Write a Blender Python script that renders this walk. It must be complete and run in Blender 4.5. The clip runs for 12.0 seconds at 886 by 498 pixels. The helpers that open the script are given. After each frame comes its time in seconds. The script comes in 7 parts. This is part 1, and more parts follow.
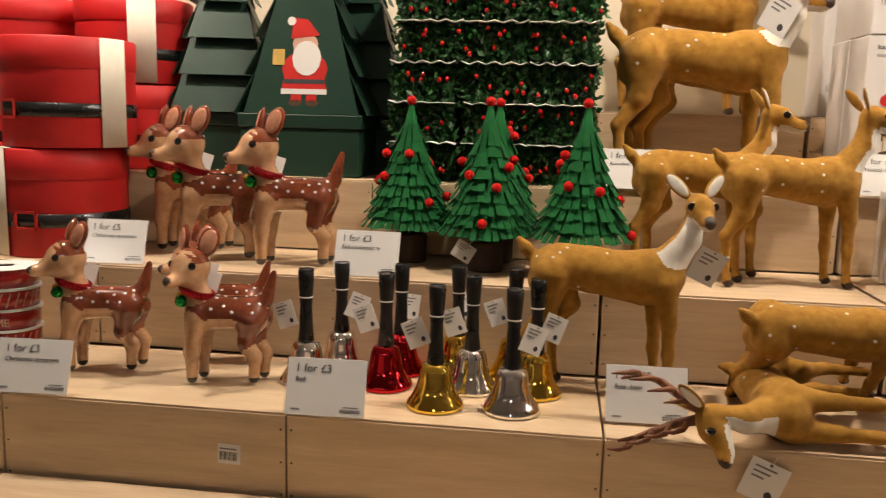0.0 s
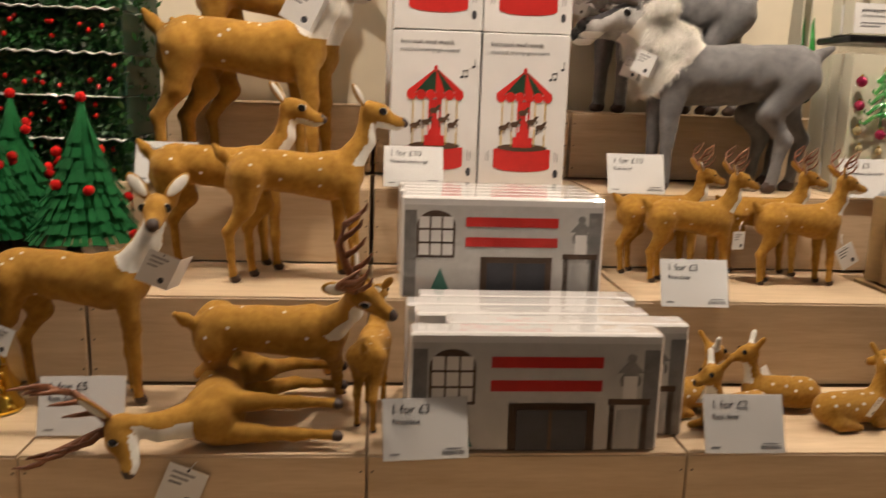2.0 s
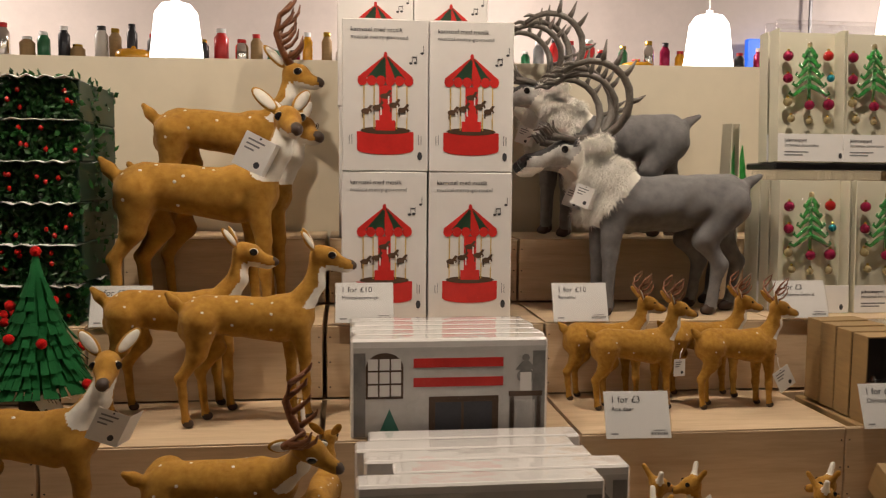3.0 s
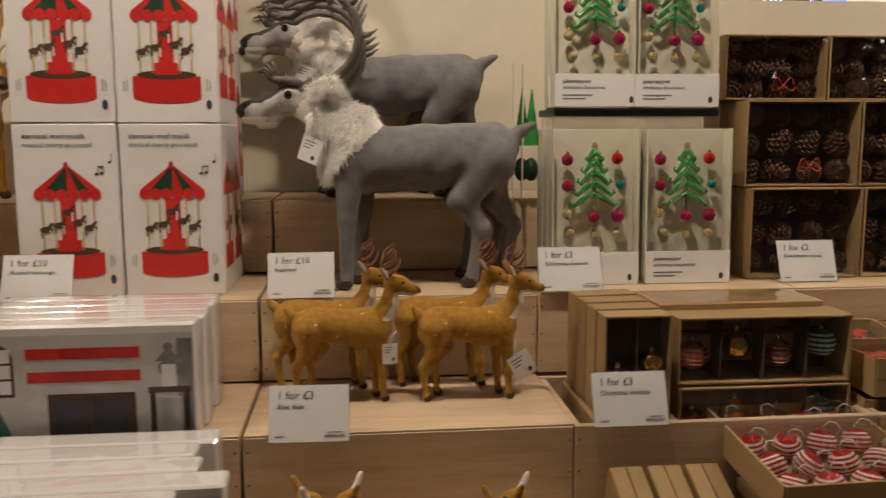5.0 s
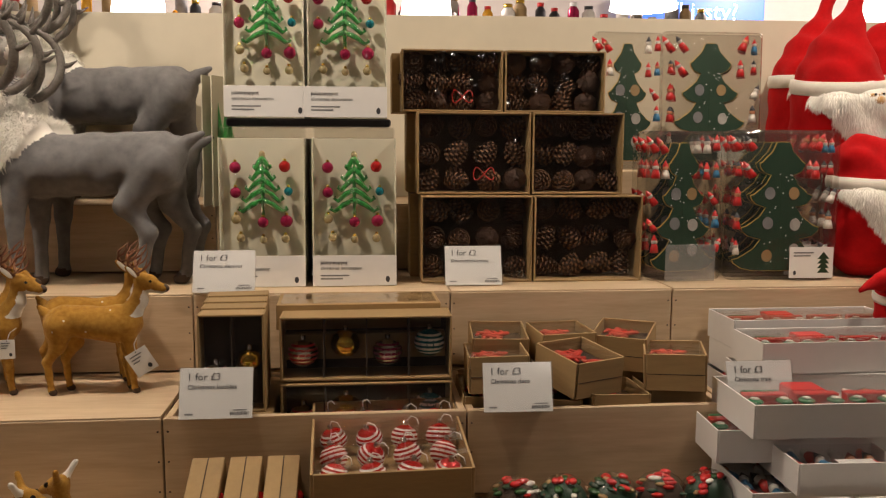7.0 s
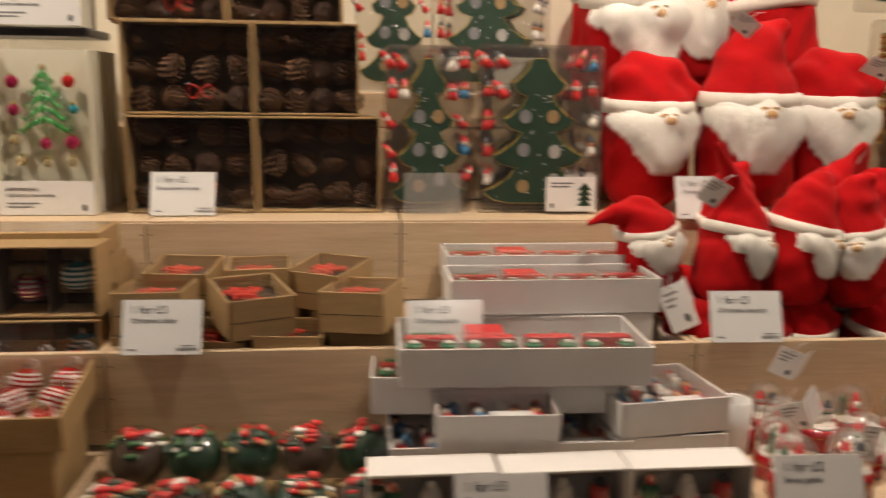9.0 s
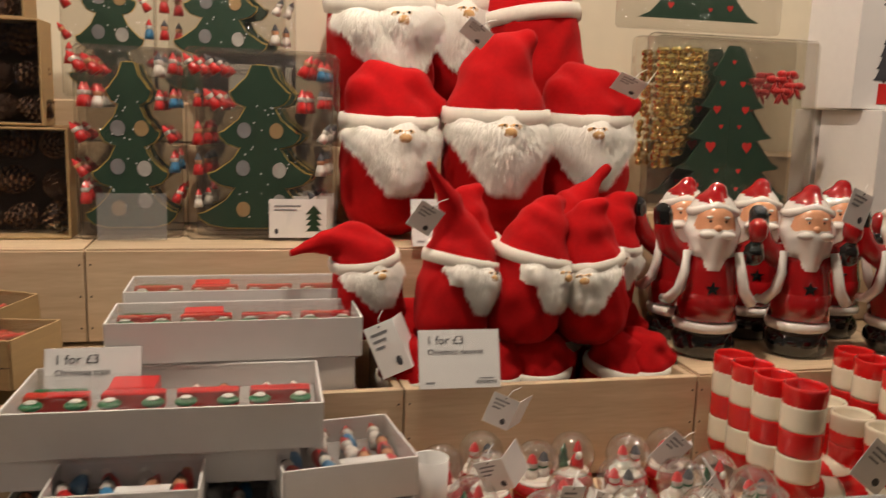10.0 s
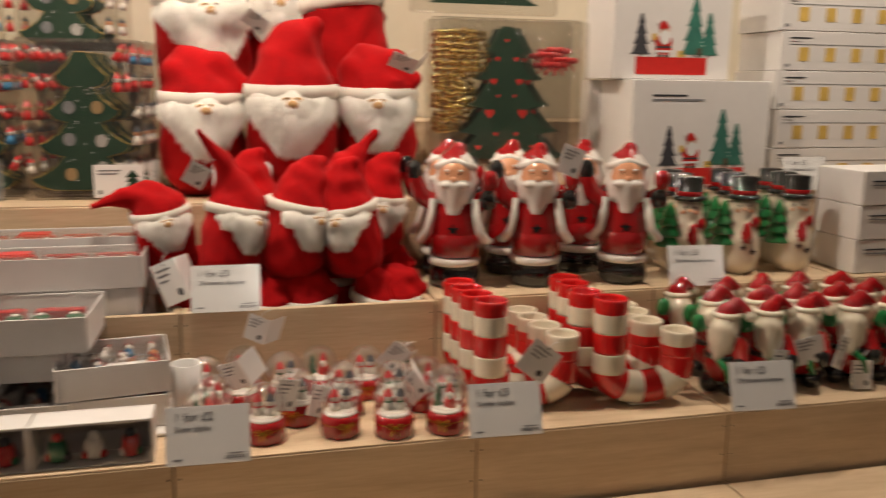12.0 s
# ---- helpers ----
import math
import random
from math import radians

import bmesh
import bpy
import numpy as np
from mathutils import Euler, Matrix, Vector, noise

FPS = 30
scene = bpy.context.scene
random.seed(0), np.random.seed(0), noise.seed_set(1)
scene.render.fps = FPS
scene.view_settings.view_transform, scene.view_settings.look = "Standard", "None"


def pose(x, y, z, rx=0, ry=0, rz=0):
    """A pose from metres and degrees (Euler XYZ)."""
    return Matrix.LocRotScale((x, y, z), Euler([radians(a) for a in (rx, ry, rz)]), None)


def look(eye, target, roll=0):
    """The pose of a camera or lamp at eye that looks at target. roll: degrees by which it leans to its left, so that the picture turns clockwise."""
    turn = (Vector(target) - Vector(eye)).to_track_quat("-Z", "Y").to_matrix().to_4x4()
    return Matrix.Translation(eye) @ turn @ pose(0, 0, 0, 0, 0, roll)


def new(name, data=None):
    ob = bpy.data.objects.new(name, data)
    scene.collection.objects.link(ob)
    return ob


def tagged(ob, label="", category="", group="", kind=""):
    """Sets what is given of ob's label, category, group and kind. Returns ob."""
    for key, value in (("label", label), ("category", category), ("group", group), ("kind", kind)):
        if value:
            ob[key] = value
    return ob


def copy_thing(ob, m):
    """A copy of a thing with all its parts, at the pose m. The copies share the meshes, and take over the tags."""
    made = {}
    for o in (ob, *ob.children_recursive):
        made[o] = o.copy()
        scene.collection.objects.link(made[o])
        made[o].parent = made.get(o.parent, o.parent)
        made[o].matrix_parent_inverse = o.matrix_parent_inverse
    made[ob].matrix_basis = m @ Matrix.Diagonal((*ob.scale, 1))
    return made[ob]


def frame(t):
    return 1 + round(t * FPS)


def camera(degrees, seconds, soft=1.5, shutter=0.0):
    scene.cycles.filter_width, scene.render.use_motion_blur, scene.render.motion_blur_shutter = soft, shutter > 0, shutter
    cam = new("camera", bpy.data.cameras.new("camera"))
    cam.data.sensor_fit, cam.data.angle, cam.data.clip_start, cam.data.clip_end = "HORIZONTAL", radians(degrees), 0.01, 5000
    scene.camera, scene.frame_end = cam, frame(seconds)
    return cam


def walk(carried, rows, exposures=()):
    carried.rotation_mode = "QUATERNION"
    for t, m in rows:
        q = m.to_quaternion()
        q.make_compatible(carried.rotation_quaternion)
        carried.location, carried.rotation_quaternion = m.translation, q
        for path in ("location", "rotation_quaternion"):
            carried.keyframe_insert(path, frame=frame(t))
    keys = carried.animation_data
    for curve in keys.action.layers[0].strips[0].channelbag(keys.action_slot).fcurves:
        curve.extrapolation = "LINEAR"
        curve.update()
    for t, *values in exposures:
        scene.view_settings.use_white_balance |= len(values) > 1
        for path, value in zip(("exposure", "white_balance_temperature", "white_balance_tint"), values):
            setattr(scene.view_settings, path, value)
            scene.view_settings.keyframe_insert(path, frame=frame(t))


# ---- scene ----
cam = camera(56.3, 12.0, soft=1.1, shutter=0.45)
PATH = [
    (0, (0.129, -1.006, 1.354), (-0.137, 0.951, 1.039), 1.5),
    (0.5, (0.166, -0.991, 1.354), (-0.02, 0.973, 1.026), 1.2),
    (1, (0.29, -0.972, 1.357), (0.197, 0.996, 1.013), 0.2),
    (1.5, (0.472, -0.962, 1.378), (0.513, 1.0, 0.993), 1.0),
    (2, (0.621, -0.962, 1.407), (0.79, 0.996, 1.033), 1.9),
    (2.5, (0.645, -0.991, 1.476), (0.869, 0.986, 1.268), 1.0),
    (2.7, (0.64, -0.997, 1.49), (0.873, 0.983, 1.334), 0.8),
    (4.3, (0.973, -0.982, 1.511), (1.184, 0.986, 1.225), -0.8),
    (4.5, (1.045, -0.942, 1.485), (1.239, 1.029, 1.212), -0.2),
    (5, (1.185, -0.82, 1.493), (1.388, 1.151, 1.221), -0.1),
    (5.5, (1.327, -0.806, 1.507), (1.528, 1.166, 1.241), -0.5),
    (6, (1.539, -0.872, 1.508), (1.745, 1.1, 1.248), 1.0),
    (6.5, (1.711, -0.948, 1.494), (1.918, 1.026, 1.251), 0.9),
    (6.7, (1.743, -0.956, 1.49), (1.946, 1.02, 1.255), 0.5),
    (8.5, (1.96, -0.824, 1.509), (2.146, 1.127, 1.111), 0.1),
    (9, (2.273, -0.847, 1.447), (2.465, 1.107, 1.069), 0.7),
    (9.5, (2.441, -0.79, 1.434), (2.815, 1.134, 1.038), 0.7),
    (10, (2.561, -0.727, 1.444), (3.016, 1.192, 1.112), 1.9),
    (10.5, (2.671, -0.792, 1.452), (2.983, 1.16, 1.15), 2.6),
    (11, (2.8, -0.962, 1.431), (2.992, 1.001, 1.102), 2.6),
    (11.5, (2.816, -1.034, 1.439), (3.032, 0.918, 1.063), 1.2),
    (12, (2.839, -1.054, 1.444), (3.323, 0.849, 1.064), 0.7),
]
walk(cam, [(t, look(eye, target, roll)) for t, eye, target, roll in PATH],
     ((0.0, 0.50), (1.0, 0.44), (2.0, 0.15), (2.5, -0.28), (4.5, -0.52), (5.5, -0.42), (6.5, -0.30), (8.3, 0.05), (9.0, 0.22), (9.5, 0.26), (10.2, -0.02), (11.0, 0.05), (12.0, 0.20)))

# ---- light ----
world = bpy.data.worlds.new("world")
scene.world = world
world.use_nodes = True
world.node_tree.nodes["Background"].inputs[0].default_value = (1.0, 0.86, 0.72, 1)
world.node_tree.nodes["Background"].inputs[1].default_value = 0.009


def lamp(name, x, y, z, target, watts, size, colour=(1.0, 0.84, 0.68), kind="AREA"):
    data = bpy.data.lights.new(name, kind)
    data.energy, data.color = watts, colour
    if kind == "AREA":
        data.shape, data.size = "DISK", size
    ob = new(name, data)
    ob.matrix_world = look((x, y, z), target)
    return ob


for lx, watts in ((-0.9, 13), (0.35, 11.5), (1.32, 11.5), (2.75, 13.5), (4.1, 9)):
    lamp("ceiling_spot", lx, 0.13, 2.45, (lx, 0.52, 1.2), watts, 0.06)
for n, lx in enumerate((-0.3, 1.6, 3.5)):
    lamp("rear_spot", lx, 1.15, 2.70, (lx, 0.45, 1.0), 6.5, 0.06)
# Added unseen fill lamps that brighten the display's front faces and reflections.
for lx in (-2.4, 0.2, 2.8, 5.4):
    lamp("aisle_light", lx, -3.2, 2.92, (lx, -2.8, 0.0), 4.0, 0.25, (1.0, 0.88, 0.76))
for lx in (-2.0, 1.5, 5.0):
    lamp("shop_light", lx, 3.6, 2.9, (lx, 4.6, 1.4), 110, 0.5, (1.0, 0.86, 0.78))


# ---- materials ----
def rgb(r, g, b):
    return (r, g, b, 1)


MATS = {}


def mat(name, colour, rough=0.5, metal=0.0, dark=None, scale=40.0, amount=0.35, bump=0.1, coat=0.0, stretch=(1, 1, 1), sheen=0.0,
        vary=0.06, fine=6.0, emit=0.0, bump_scale=None, distance=0.001, trans=0.0):
    """A surface with broad stains, fine grain and relief; colours differ a little from object to object."""
    if name in MATS:
        return MATS[name]
    m = bpy.data.materials.new(name)
    m.use_nodes = True
    nt = m.node_tree
    b = nt.nodes["Principled BSDF"]
    N, L = nt.nodes.new, nt.links.new
    co = N("ShaderNodeTexCoord")
    mp = N("ShaderNodeMapping")
    mp.inputs["Scale"].default_value = stretch
    info = N("ShaderNodeObjectInfo")
    shift = N("ShaderNodeVectorMath")
    shift.operation = "SCALE"
    shift.inputs[0].default_value = (3.1, 5.7, 2.3)
    L(info.outputs["Random"], shift.inputs["Scale"])
    L(shift.outputs[0], mp.inputs["Location"])
    L(co.outputs["Object"], mp.inputs[0])
    n1, n2 = N("ShaderNodeTexNoise"), N("ShaderNodeTexNoise")
    n1.inputs["Scale"].default_value, n1.inputs["Detail"].default_value = scale, 4
    n2.inputs["Scale"].default_value, n2.inputs["Detail"].default_value = scale * fine, 3
    L(mp.outputs[0], n1.inputs[0])
    L(mp.outputs[0], n2.inputs[0])
    add = N("ShaderNodeMath")
    add.operation = "MULTIPLY_ADD"
    add.inputs[1].default_value, = (0.45,)
    L(n2.outputs[0], add.inputs[0])
    L(n1.outputs[0], add.inputs[2])
    ramp = N("ShaderNodeMapRange")
    ramp.inputs["From Min"].default_value, ramp.inputs["From Max"].default_value = 0.45, 1.0
    ramp.inputs["To Min"].default_value, ramp.inputs["To Max"].default_value = 0.0, 1.0
    L(add.outputs[0], ramp.inputs[0])
    mix = N("ShaderNodeMix")
    mix.data_type = "RGBA"
    d = dark or tuple(c * (1 - amount) for c in colour)
    mix.inputs["A"].default_value, mix.inputs["B"].default_value = rgb(*d), rgb(*colour)
    L(ramp.outputs[0], mix.inputs["Factor"])
    hsv = N("ShaderNodeHueSaturation")
    val = N("ShaderNodeMapRange")
    val.inputs["To Min"].default_value, val.inputs["To Max"].default_value = 1 - vary, 1 + vary
    L(info.outputs["Random"], val.inputs[0])
    L(val.outputs[0], hsv.inputs["Value"])
    L(mix.outputs["Result"], hsv.inputs["Color"])
    L(hsv.outputs[0], b.inputs["Base Color"])
    rr = N("ShaderNodeMapRange")
    rr.inputs["To Min"].default_value, rr.inputs["To Max"].default_value = max(0.02, rough * 0.85), min(1, rough * 1.15)
    L(n1.outputs[0], rr.inputs[0])
    L(rr.outputs[0], b.inputs["Roughness"])
    b.inputs["Metallic"].default_value = metal
    b.inputs["Coat Weight"].default_value, b.inputs["Coat Roughness"].default_value = coat, 0.06
    b.inputs["Sheen Weight"].default_value = sheen
    b.inputs["Transmission Weight"].default_value = trans
    if rough >= 0.88:
        b.inputs["Specular IOR Level"].default_value = 0.12
    if bump:
        bp = N("ShaderNodeBump")
        bp.inputs["Strength"].default_value, bp.inputs["Distance"].default_value = bump, distance
        src = n2
        if bump_scale:
            src = N("ShaderNodeTexNoise")
            src.inputs["Scale"].default_value, src.inputs["Detail"].default_value = bump_scale, 3
            L(mp.outputs[0], src.inputs[0])
        L(src.outputs[0], bp.inputs["Height"])
        L(bp.outputs[0], b.inputs["Normal"])
    if emit:
        b.inputs["Emission Color"].default_value, b.inputs["Emission Strength"].default_value = rgb(*colour), emit
    MATS[name] = m
    return m


def clear(name, tint=(1, 1, 1), gloss=0.06, strength=1.0, haze=0.0, waves=22, edge=4.0):
    """Thin clear plastic: lets light straight through, with a wavy glossy skin."""
    m = bpy.data.materials.new(name)
    m.use_nodes = True
    nt = m.node_tree
    nt.nodes.remove(nt.nodes["Principled BSDF"])
    N, L = nt.nodes.new, nt.links.new
    tr, gl, mx, fr = N("ShaderNodeBsdfTransparent"), N("ShaderNodeBsdfGlossy"), N("ShaderNodeMixShader"), N("ShaderNodeLayerWeight")
    df, mh = N("ShaderNodeBsdfDiffuse"), N("ShaderNodeMixShader")
    tr.inputs[0].default_value = rgb(*tint)
    df.inputs[0].default_value = rgb(0.8, 0.8, 0.8)
    mh.inputs[0].default_value = haze
    gl.inputs["Roughness"].default_value = gloss
    power, scale_up = N("ShaderNodeMath"), N("ShaderNodeMath")
    power.operation, power.inputs[1].default_value = "POWER", edge
    scale_up.operation, scale_up.inputs[1].default_value, scale_up.inputs[2].default_value = "MULTIPLY_ADD", 0.75, 0.045
    co, nz, bp = N("ShaderNodeTexCoord"), N("ShaderNodeTexNoise"), N("ShaderNodeBump")
    nz.inputs["Scale"].default_value, nz.inputs["Detail"].default_value = waves, 2
    bp.inputs["Strength"].default_value, bp.inputs["Distance"].default_value = 0.5 * strength, 0.01
    L(co.outputs["Object"], nz.inputs[0])
    L(nz.outputs[0], bp.inputs["Height"])
    L(bp.outputs[0], gl.inputs["Normal"])
    L(bp.outputs[0], fr.inputs["Normal"])
    L(tr.outputs[0], mh.inputs[1])
    L(df.outputs[0], mh.inputs[2])
    L(fr.outputs["Facing"], power.inputs[0])
    L(power.outputs[0], scale_up.inputs[0])
    L(scale_up.outputs[0], mx.inputs[0])
    L(mh.outputs[0], mx.inputs[1])
    L(gl.outputs[0], mx.inputs[2])
    L(mx.outputs[0], nt.nodes["Material Output"].inputs[0])
    MATS[name] = m
    return m


WOOD = mat("birch_wood", (0.66, 0.51, 0.34), 0.5, dark=(0.50, 0.36, 0.22), scale=9, stretch=(0.6, 6, 6), fine=5, bump=0.12, vary=0.10)
WOOD_END = mat("wood_end_grain", (0.50, 0.35, 0.21), 0.65, scale=60, stretch=(5, 5, 1), bump=0.2)
NAIL = mat("nail", (0.10, 0.08, 0.07), 0.5, 0.6)
PANEL = mat("cream_panel", (0.66, 0.60, 0.47), 0.6, scale=5, amount=0.10, bump=0.04)
PLASTER = mat("shop_wall_paint", (0.46, 0.41, 0.37), 0.8, scale=4, amount=0.12, bump=0.05)
FLOOR = mat("floor_screed", (0.16, 0.14, 0.12), 0.45, scale=6, amount=0.3, bump=0.1)
CARD = mat("white_card", (0.78, 0.77, 0.75), 0.55, scale=12, amount=0.06, bump=0.03, vary=0.03)
INK = mat("black_ink", (0.05, 0.05, 0.06), 0.6, bump=0)
INK_GREY = mat("grey_ink", (0.25, 0.25, 0.26), 0.6, bump=0)
CARTON = mat("white_carton", (0.74, 0.715, 0.69), 0.42, scale=10, amount=0.07, bump=0.04, vary=0.03)
PRINT_RED = mat("red_print", (0.60, 0.025, 0.02), 0.4, bump=0, amount=0.2)
PRINT_GREEN = mat("dark_green_print", (0.02, 0.06, 0.03), 0.4, bump=0)
PRINT_TEAL = mat("fir_green_print", (0.05, 0.20, 0.15), 0.4, bump=0)
PRINT_GOLD = mat("gold_print", (0.75, 0.50, 0.12), 0.5, bump=0)
PRINT_SKIN = mat("pale_pink_print", (0.75, 0.45, 0.33), 0.5, bump=0)
PRINT_GREY = mat("grey_print", (0.28, 0.27, 0.26), 0.45, amount=0.4, bump=0)
PRINT_PALE = mat("pale_grey_print", (0.62, 0.60, 0.57), 0.42, amount=0.2, bump=0, scale=25)
PRINT_BROWN = mat("brown_print", (0.10, 0.055, 0.03), 0.45, amount=0.4, bump=0)
FLOCK = mat("ochre_flock", (0.45, 0.245, 0.045), 0.9, dark=(0.28, 0.13, 0.018), scale=18, fine=14, bump=0.5, sheen=0.08, vary=0.05, bump_scale=900)
FLOCK_WHITE = mat("white_flock", (0.72, 0.68, 0.60), 0.9, scale=30, amount=0.12, bump=0.4, sheen=0.3, bump_scale=700)
HOOF = mat("dark_brown_hoof", (0.05, 0.025, 0.015), 0.5)
BLACK_EYE = mat("black_glass_eye", (0.012, 0.01, 0.01), 0.08)
ANTLER = mat("reddish_antler", (0.24, 0.085, 0.032), 0.5, scale=60, amount=0.45, bump=0.3)
GREY_FLOCK = mat("grey_flock", (0.215, 0.208, 0.206), 0.9, dark=(0.13, 0.127, 0.128), scale=16, fine=14, bump=0.5, sheen=0.1, bump_scale=900)
GREY_DARK = mat("dark_grey_flock", (0.06, 0.058, 0.06), 0.9, scale=20, bump=0.4, sheen=0.2)
FUR = mat("white_long_fur", (0.90, 0.87, 0.80), 0.9, scale=50, amount=0.06, bump=0.5, sheen=0.1, stretch=(1, 1, 0.25), distance=0.002)
GREY_PALE = mat("pale_grey_flock", (0.52, 0.50, 0.47), 0.9, scale=20, amount=0.4, bump=0.4, sheen=0.1)
HORN = mat("grey_horn", (0.15, 0.13, 0.11), 0.4, scale=70, amount=0.5, bump=0.3)
RED_FELT = mat("red_felt", (0.50, 0.006, 0.008), 0.95, scale=30, amount=0.3, bump=0.45, sheen=0.03, bump_scale=600)
WHITE_FELT = mat("white_felt", (0.76, 0.71, 0.62), 0.95, scale=30, amount=0.15, bump=0.4, sheen=0.2, bump_scale=500)
SKIN_FELT = mat("tan_felt_nose", (0.62, 0.38, 0.17), 0.9, scale=40, amount=0.15, bump=0.3)
GREEN_FELT = mat("green_felt", (0.012, 0.115, 0.032), 0.95, scale=40, amount=0.35, bump=0.4, sheen=0.03, vary=0.10)
POMPOM = mat("red_pompom", (0.68, 0.012, 0.010), 0.95, scale=200, amount=0.3, bump=0.8, sheen=0.05, distance=0.002)
BARK = mat("dark_log", (0.05, 0.03, 0.02), 0.85, scale=80, amount=0.5, bump=0.8, distance=0.002)
BLACK = mat("black_lacquer", (0.012, 0.012, 0.012), 0.28, amount=0.3)
SILVER = mat("chrome_silver", (0.88, 0.86, 0.82), 0.09, 1.0, amount=0.05, bump=0.05, scale=20)
GOLD = mat("chrome_gold", (0.90, 0.62, 0.10), 0.09, 1.0, amount=0.1, bump=0.05, scale=20)
RED_METAL = mat("chrome_red", (0.58, 0.02, 0.03), 0.07, 1.0, amount=0.1, bump=0.05, scale=20)
RED_PAPER = mat("red_paper", (0.62, 0.014, 0.016), 0.55, scale=14, amount=0.18, bump=0.05)
WHITE_RIBBON = mat("cream_ribbon", (0.72, 0.66, 0.56), 0.7, scale=40, amount=0.08, stretch=(8, 8, 1), bump=0.2)
GREEN_PAPER = mat("dark_green_paper", (0.012, 0.048, 0.030), 0.42, scale=14, amount=0.2, bump=0.04)
LEAF = mat("garland_leaf", (0.02, 0.11, 0.02), 0.38, scale=60, amount=0.7, bump=0.1, vary=0.15)
BERRY = mat("red_berry", (0.50, 0.015, 0.012), 0.22, amount=0.2)
KRAFT = mat("kraft_board", (0.37, 0.24, 0.105), 0.7, scale=20, amount=0.2, stretch=(1, 1, 7), bump=0.15, vary=0.08)
# Kraft darkened for the shade inside boxes; also colours seams and dark baubles.
KRAFT_SHADE_DARK = mat("kraft_shade_and_dark_brown", (0.066, 0.040, 0.025), 0.8, scale=20, amount=0.3, bump=0.1)
CONE = mat("pine_cone", (0.078, 0.034, 0.017), 0.7, dark=(0.045, 0.019, 0.010), scale=60, bump=0.4, vary=0.2)
CONE_TIP = mat("pine_cone_tip", (0.22, 0.10, 0.04), 0.7, scale=60, bump=0.3)
BACKCARD = mat("cream_backing", (0.66, 0.63, 0.50), 0.6, scale=8, amount=0.08, bump=0.03)
BEAD_GOLD = mat("pale_gold_bead", (0.92, 0.72, 0.30), 0.14, 1.0, amount=0.1, bump=0.05, scale=20)
GLASS_GREEN = mat("green_glass", (0.08, 0.66, 0.15), 0.06, coat=0.6, amount=0.4, scale=60, trans=0.75)
GLASS_PINK = mat("pink_bauble", (0.42, 0.02, 0.09), 0.12, 0.5, amount=0.2)
GLASS_RED = mat("red_bauble", (0.58, 0.02, 0.02), 0.12, 0.3, amount=0.2)
GLASS_BLUE = mat("turquoise_bauble", (0.02, 0.32, 0.40), 0.10, 0.6)
GLASS_CLEAR = mat("pale_gold_bauble", (0.75, 0.62, 0.35), 0.10, 0.6)
TREE_GREEN = mat("painted_green_wood", (0.011, 0.045, 0.022), 0.5, scale=30, amount=0.2, bump=0.05)
TOY_RED = mat("red_toy_paint", (0.58, 0.02, 0.02), 0.3, amount=0.15, coat=0.3)
TOY_WHITE = mat("white_toy_paint", (0.76, 0.72, 0.66), 0.35, amount=0.08, coat=0.2)
TOY_GREEN = mat("green_toy_paint", (0.02, 0.16, 0.06), 0.3, amount=0.2, coat=0.3)
TOY_BLUE = mat("blue_toy_paint", (0.05, 0.22, 0.42), 0.35, amount=0.2)
TOY_YELLOW = mat("yellow_toy_paint", (0.70, 0.50, 0.12), 0.35, amount=0.2)
CERAMIC_RED = mat("red_glaze", (0.36, 0.008, 0.010), 0.12, amount=0.2, coat=0.8, bump=0.02, scale=25)
CERAMIC_WHITE = mat("white_glaze", (0.78, 0.74, 0.68), 0.12, amount=0.06, coat=0.8, bump=0.02, scale=25)
CERAMIC_CREAM = mat("cream_glaze", (0.76, 0.68, 0.53), 0.13, amount=0.08, coat=0.8, bump=0.02, scale=25)
CERAMIC_STRIPE = mat("bright_red_glaze", (0.60, 0.012, 0.012), 0.12, amount=0.12, coat=0.8, bump=0.02, scale=25)
CERAMIC_BLACK = mat("black_glaze", (0.012, 0.012, 0.012), 0.10, coat=0.8, bump=0.02)
CERAMIC_GREEN = mat("green_glaze", (0.02, 0.20, 0.055), 0.12, coat=0.8, amount=0.3, bump=0.05)
CERAMIC_SKIN = mat("skin_glaze", (0.74, 0.36, 0.20), 0.15, coat=0.8, amount=0.12, bump=0.02)
FAWN_CREAM = mat("cream_fawn_glaze", (0.58, 0.36, 0.20), 0.10, coat=0.9, dark=(0.42, 0.22, 0.11), scale=16, fine=3, bump=0.02)
FAWN_BROWN = mat("brown_fawn_glaze", (0.22, 0.055, 0.022), 0.10, coat=0.9, dark=(0.12, 0.026, 0.012), scale=14, fine=3, bump=0.02)
FAWN_EAR = mat("pink_ear_glaze", (0.60, 0.28, 0.17), 0.12, coat=0.8, scale=40)
TINSEL = mat("red_tinsel", (0.55, 0.02, 0.03), 0.15, 0.8, scale=150, amount=0.5, bump=0.6)
GREEN_BELL = mat("green_bell", (0.02, 0.35, 0.06), 0.12, 0.9)
LAMP_WHITE = mat("glowing_lampshade", (1.0, 0.93, 0.86), 0.6, emit=5.0, bump=0)
SIGN_BLUE = mat("lit_blue_sign", (0.01, 0.10, 0.62), 0.4, emit=1.6, bump=0)
SIGN_WHITE = mat("lit_white_letters", (0.75, 0.92, 1.0), 0.4, emit=3.0, bump=0)
AMBER = mat("amber_glass", (0.80, 0.38, 0.02), 0.2, emit=0.0, coat=0.3)
DARK_PLASTIC = mat("dark_plastic", (0.03, 0.03, 0.035), 0.3)
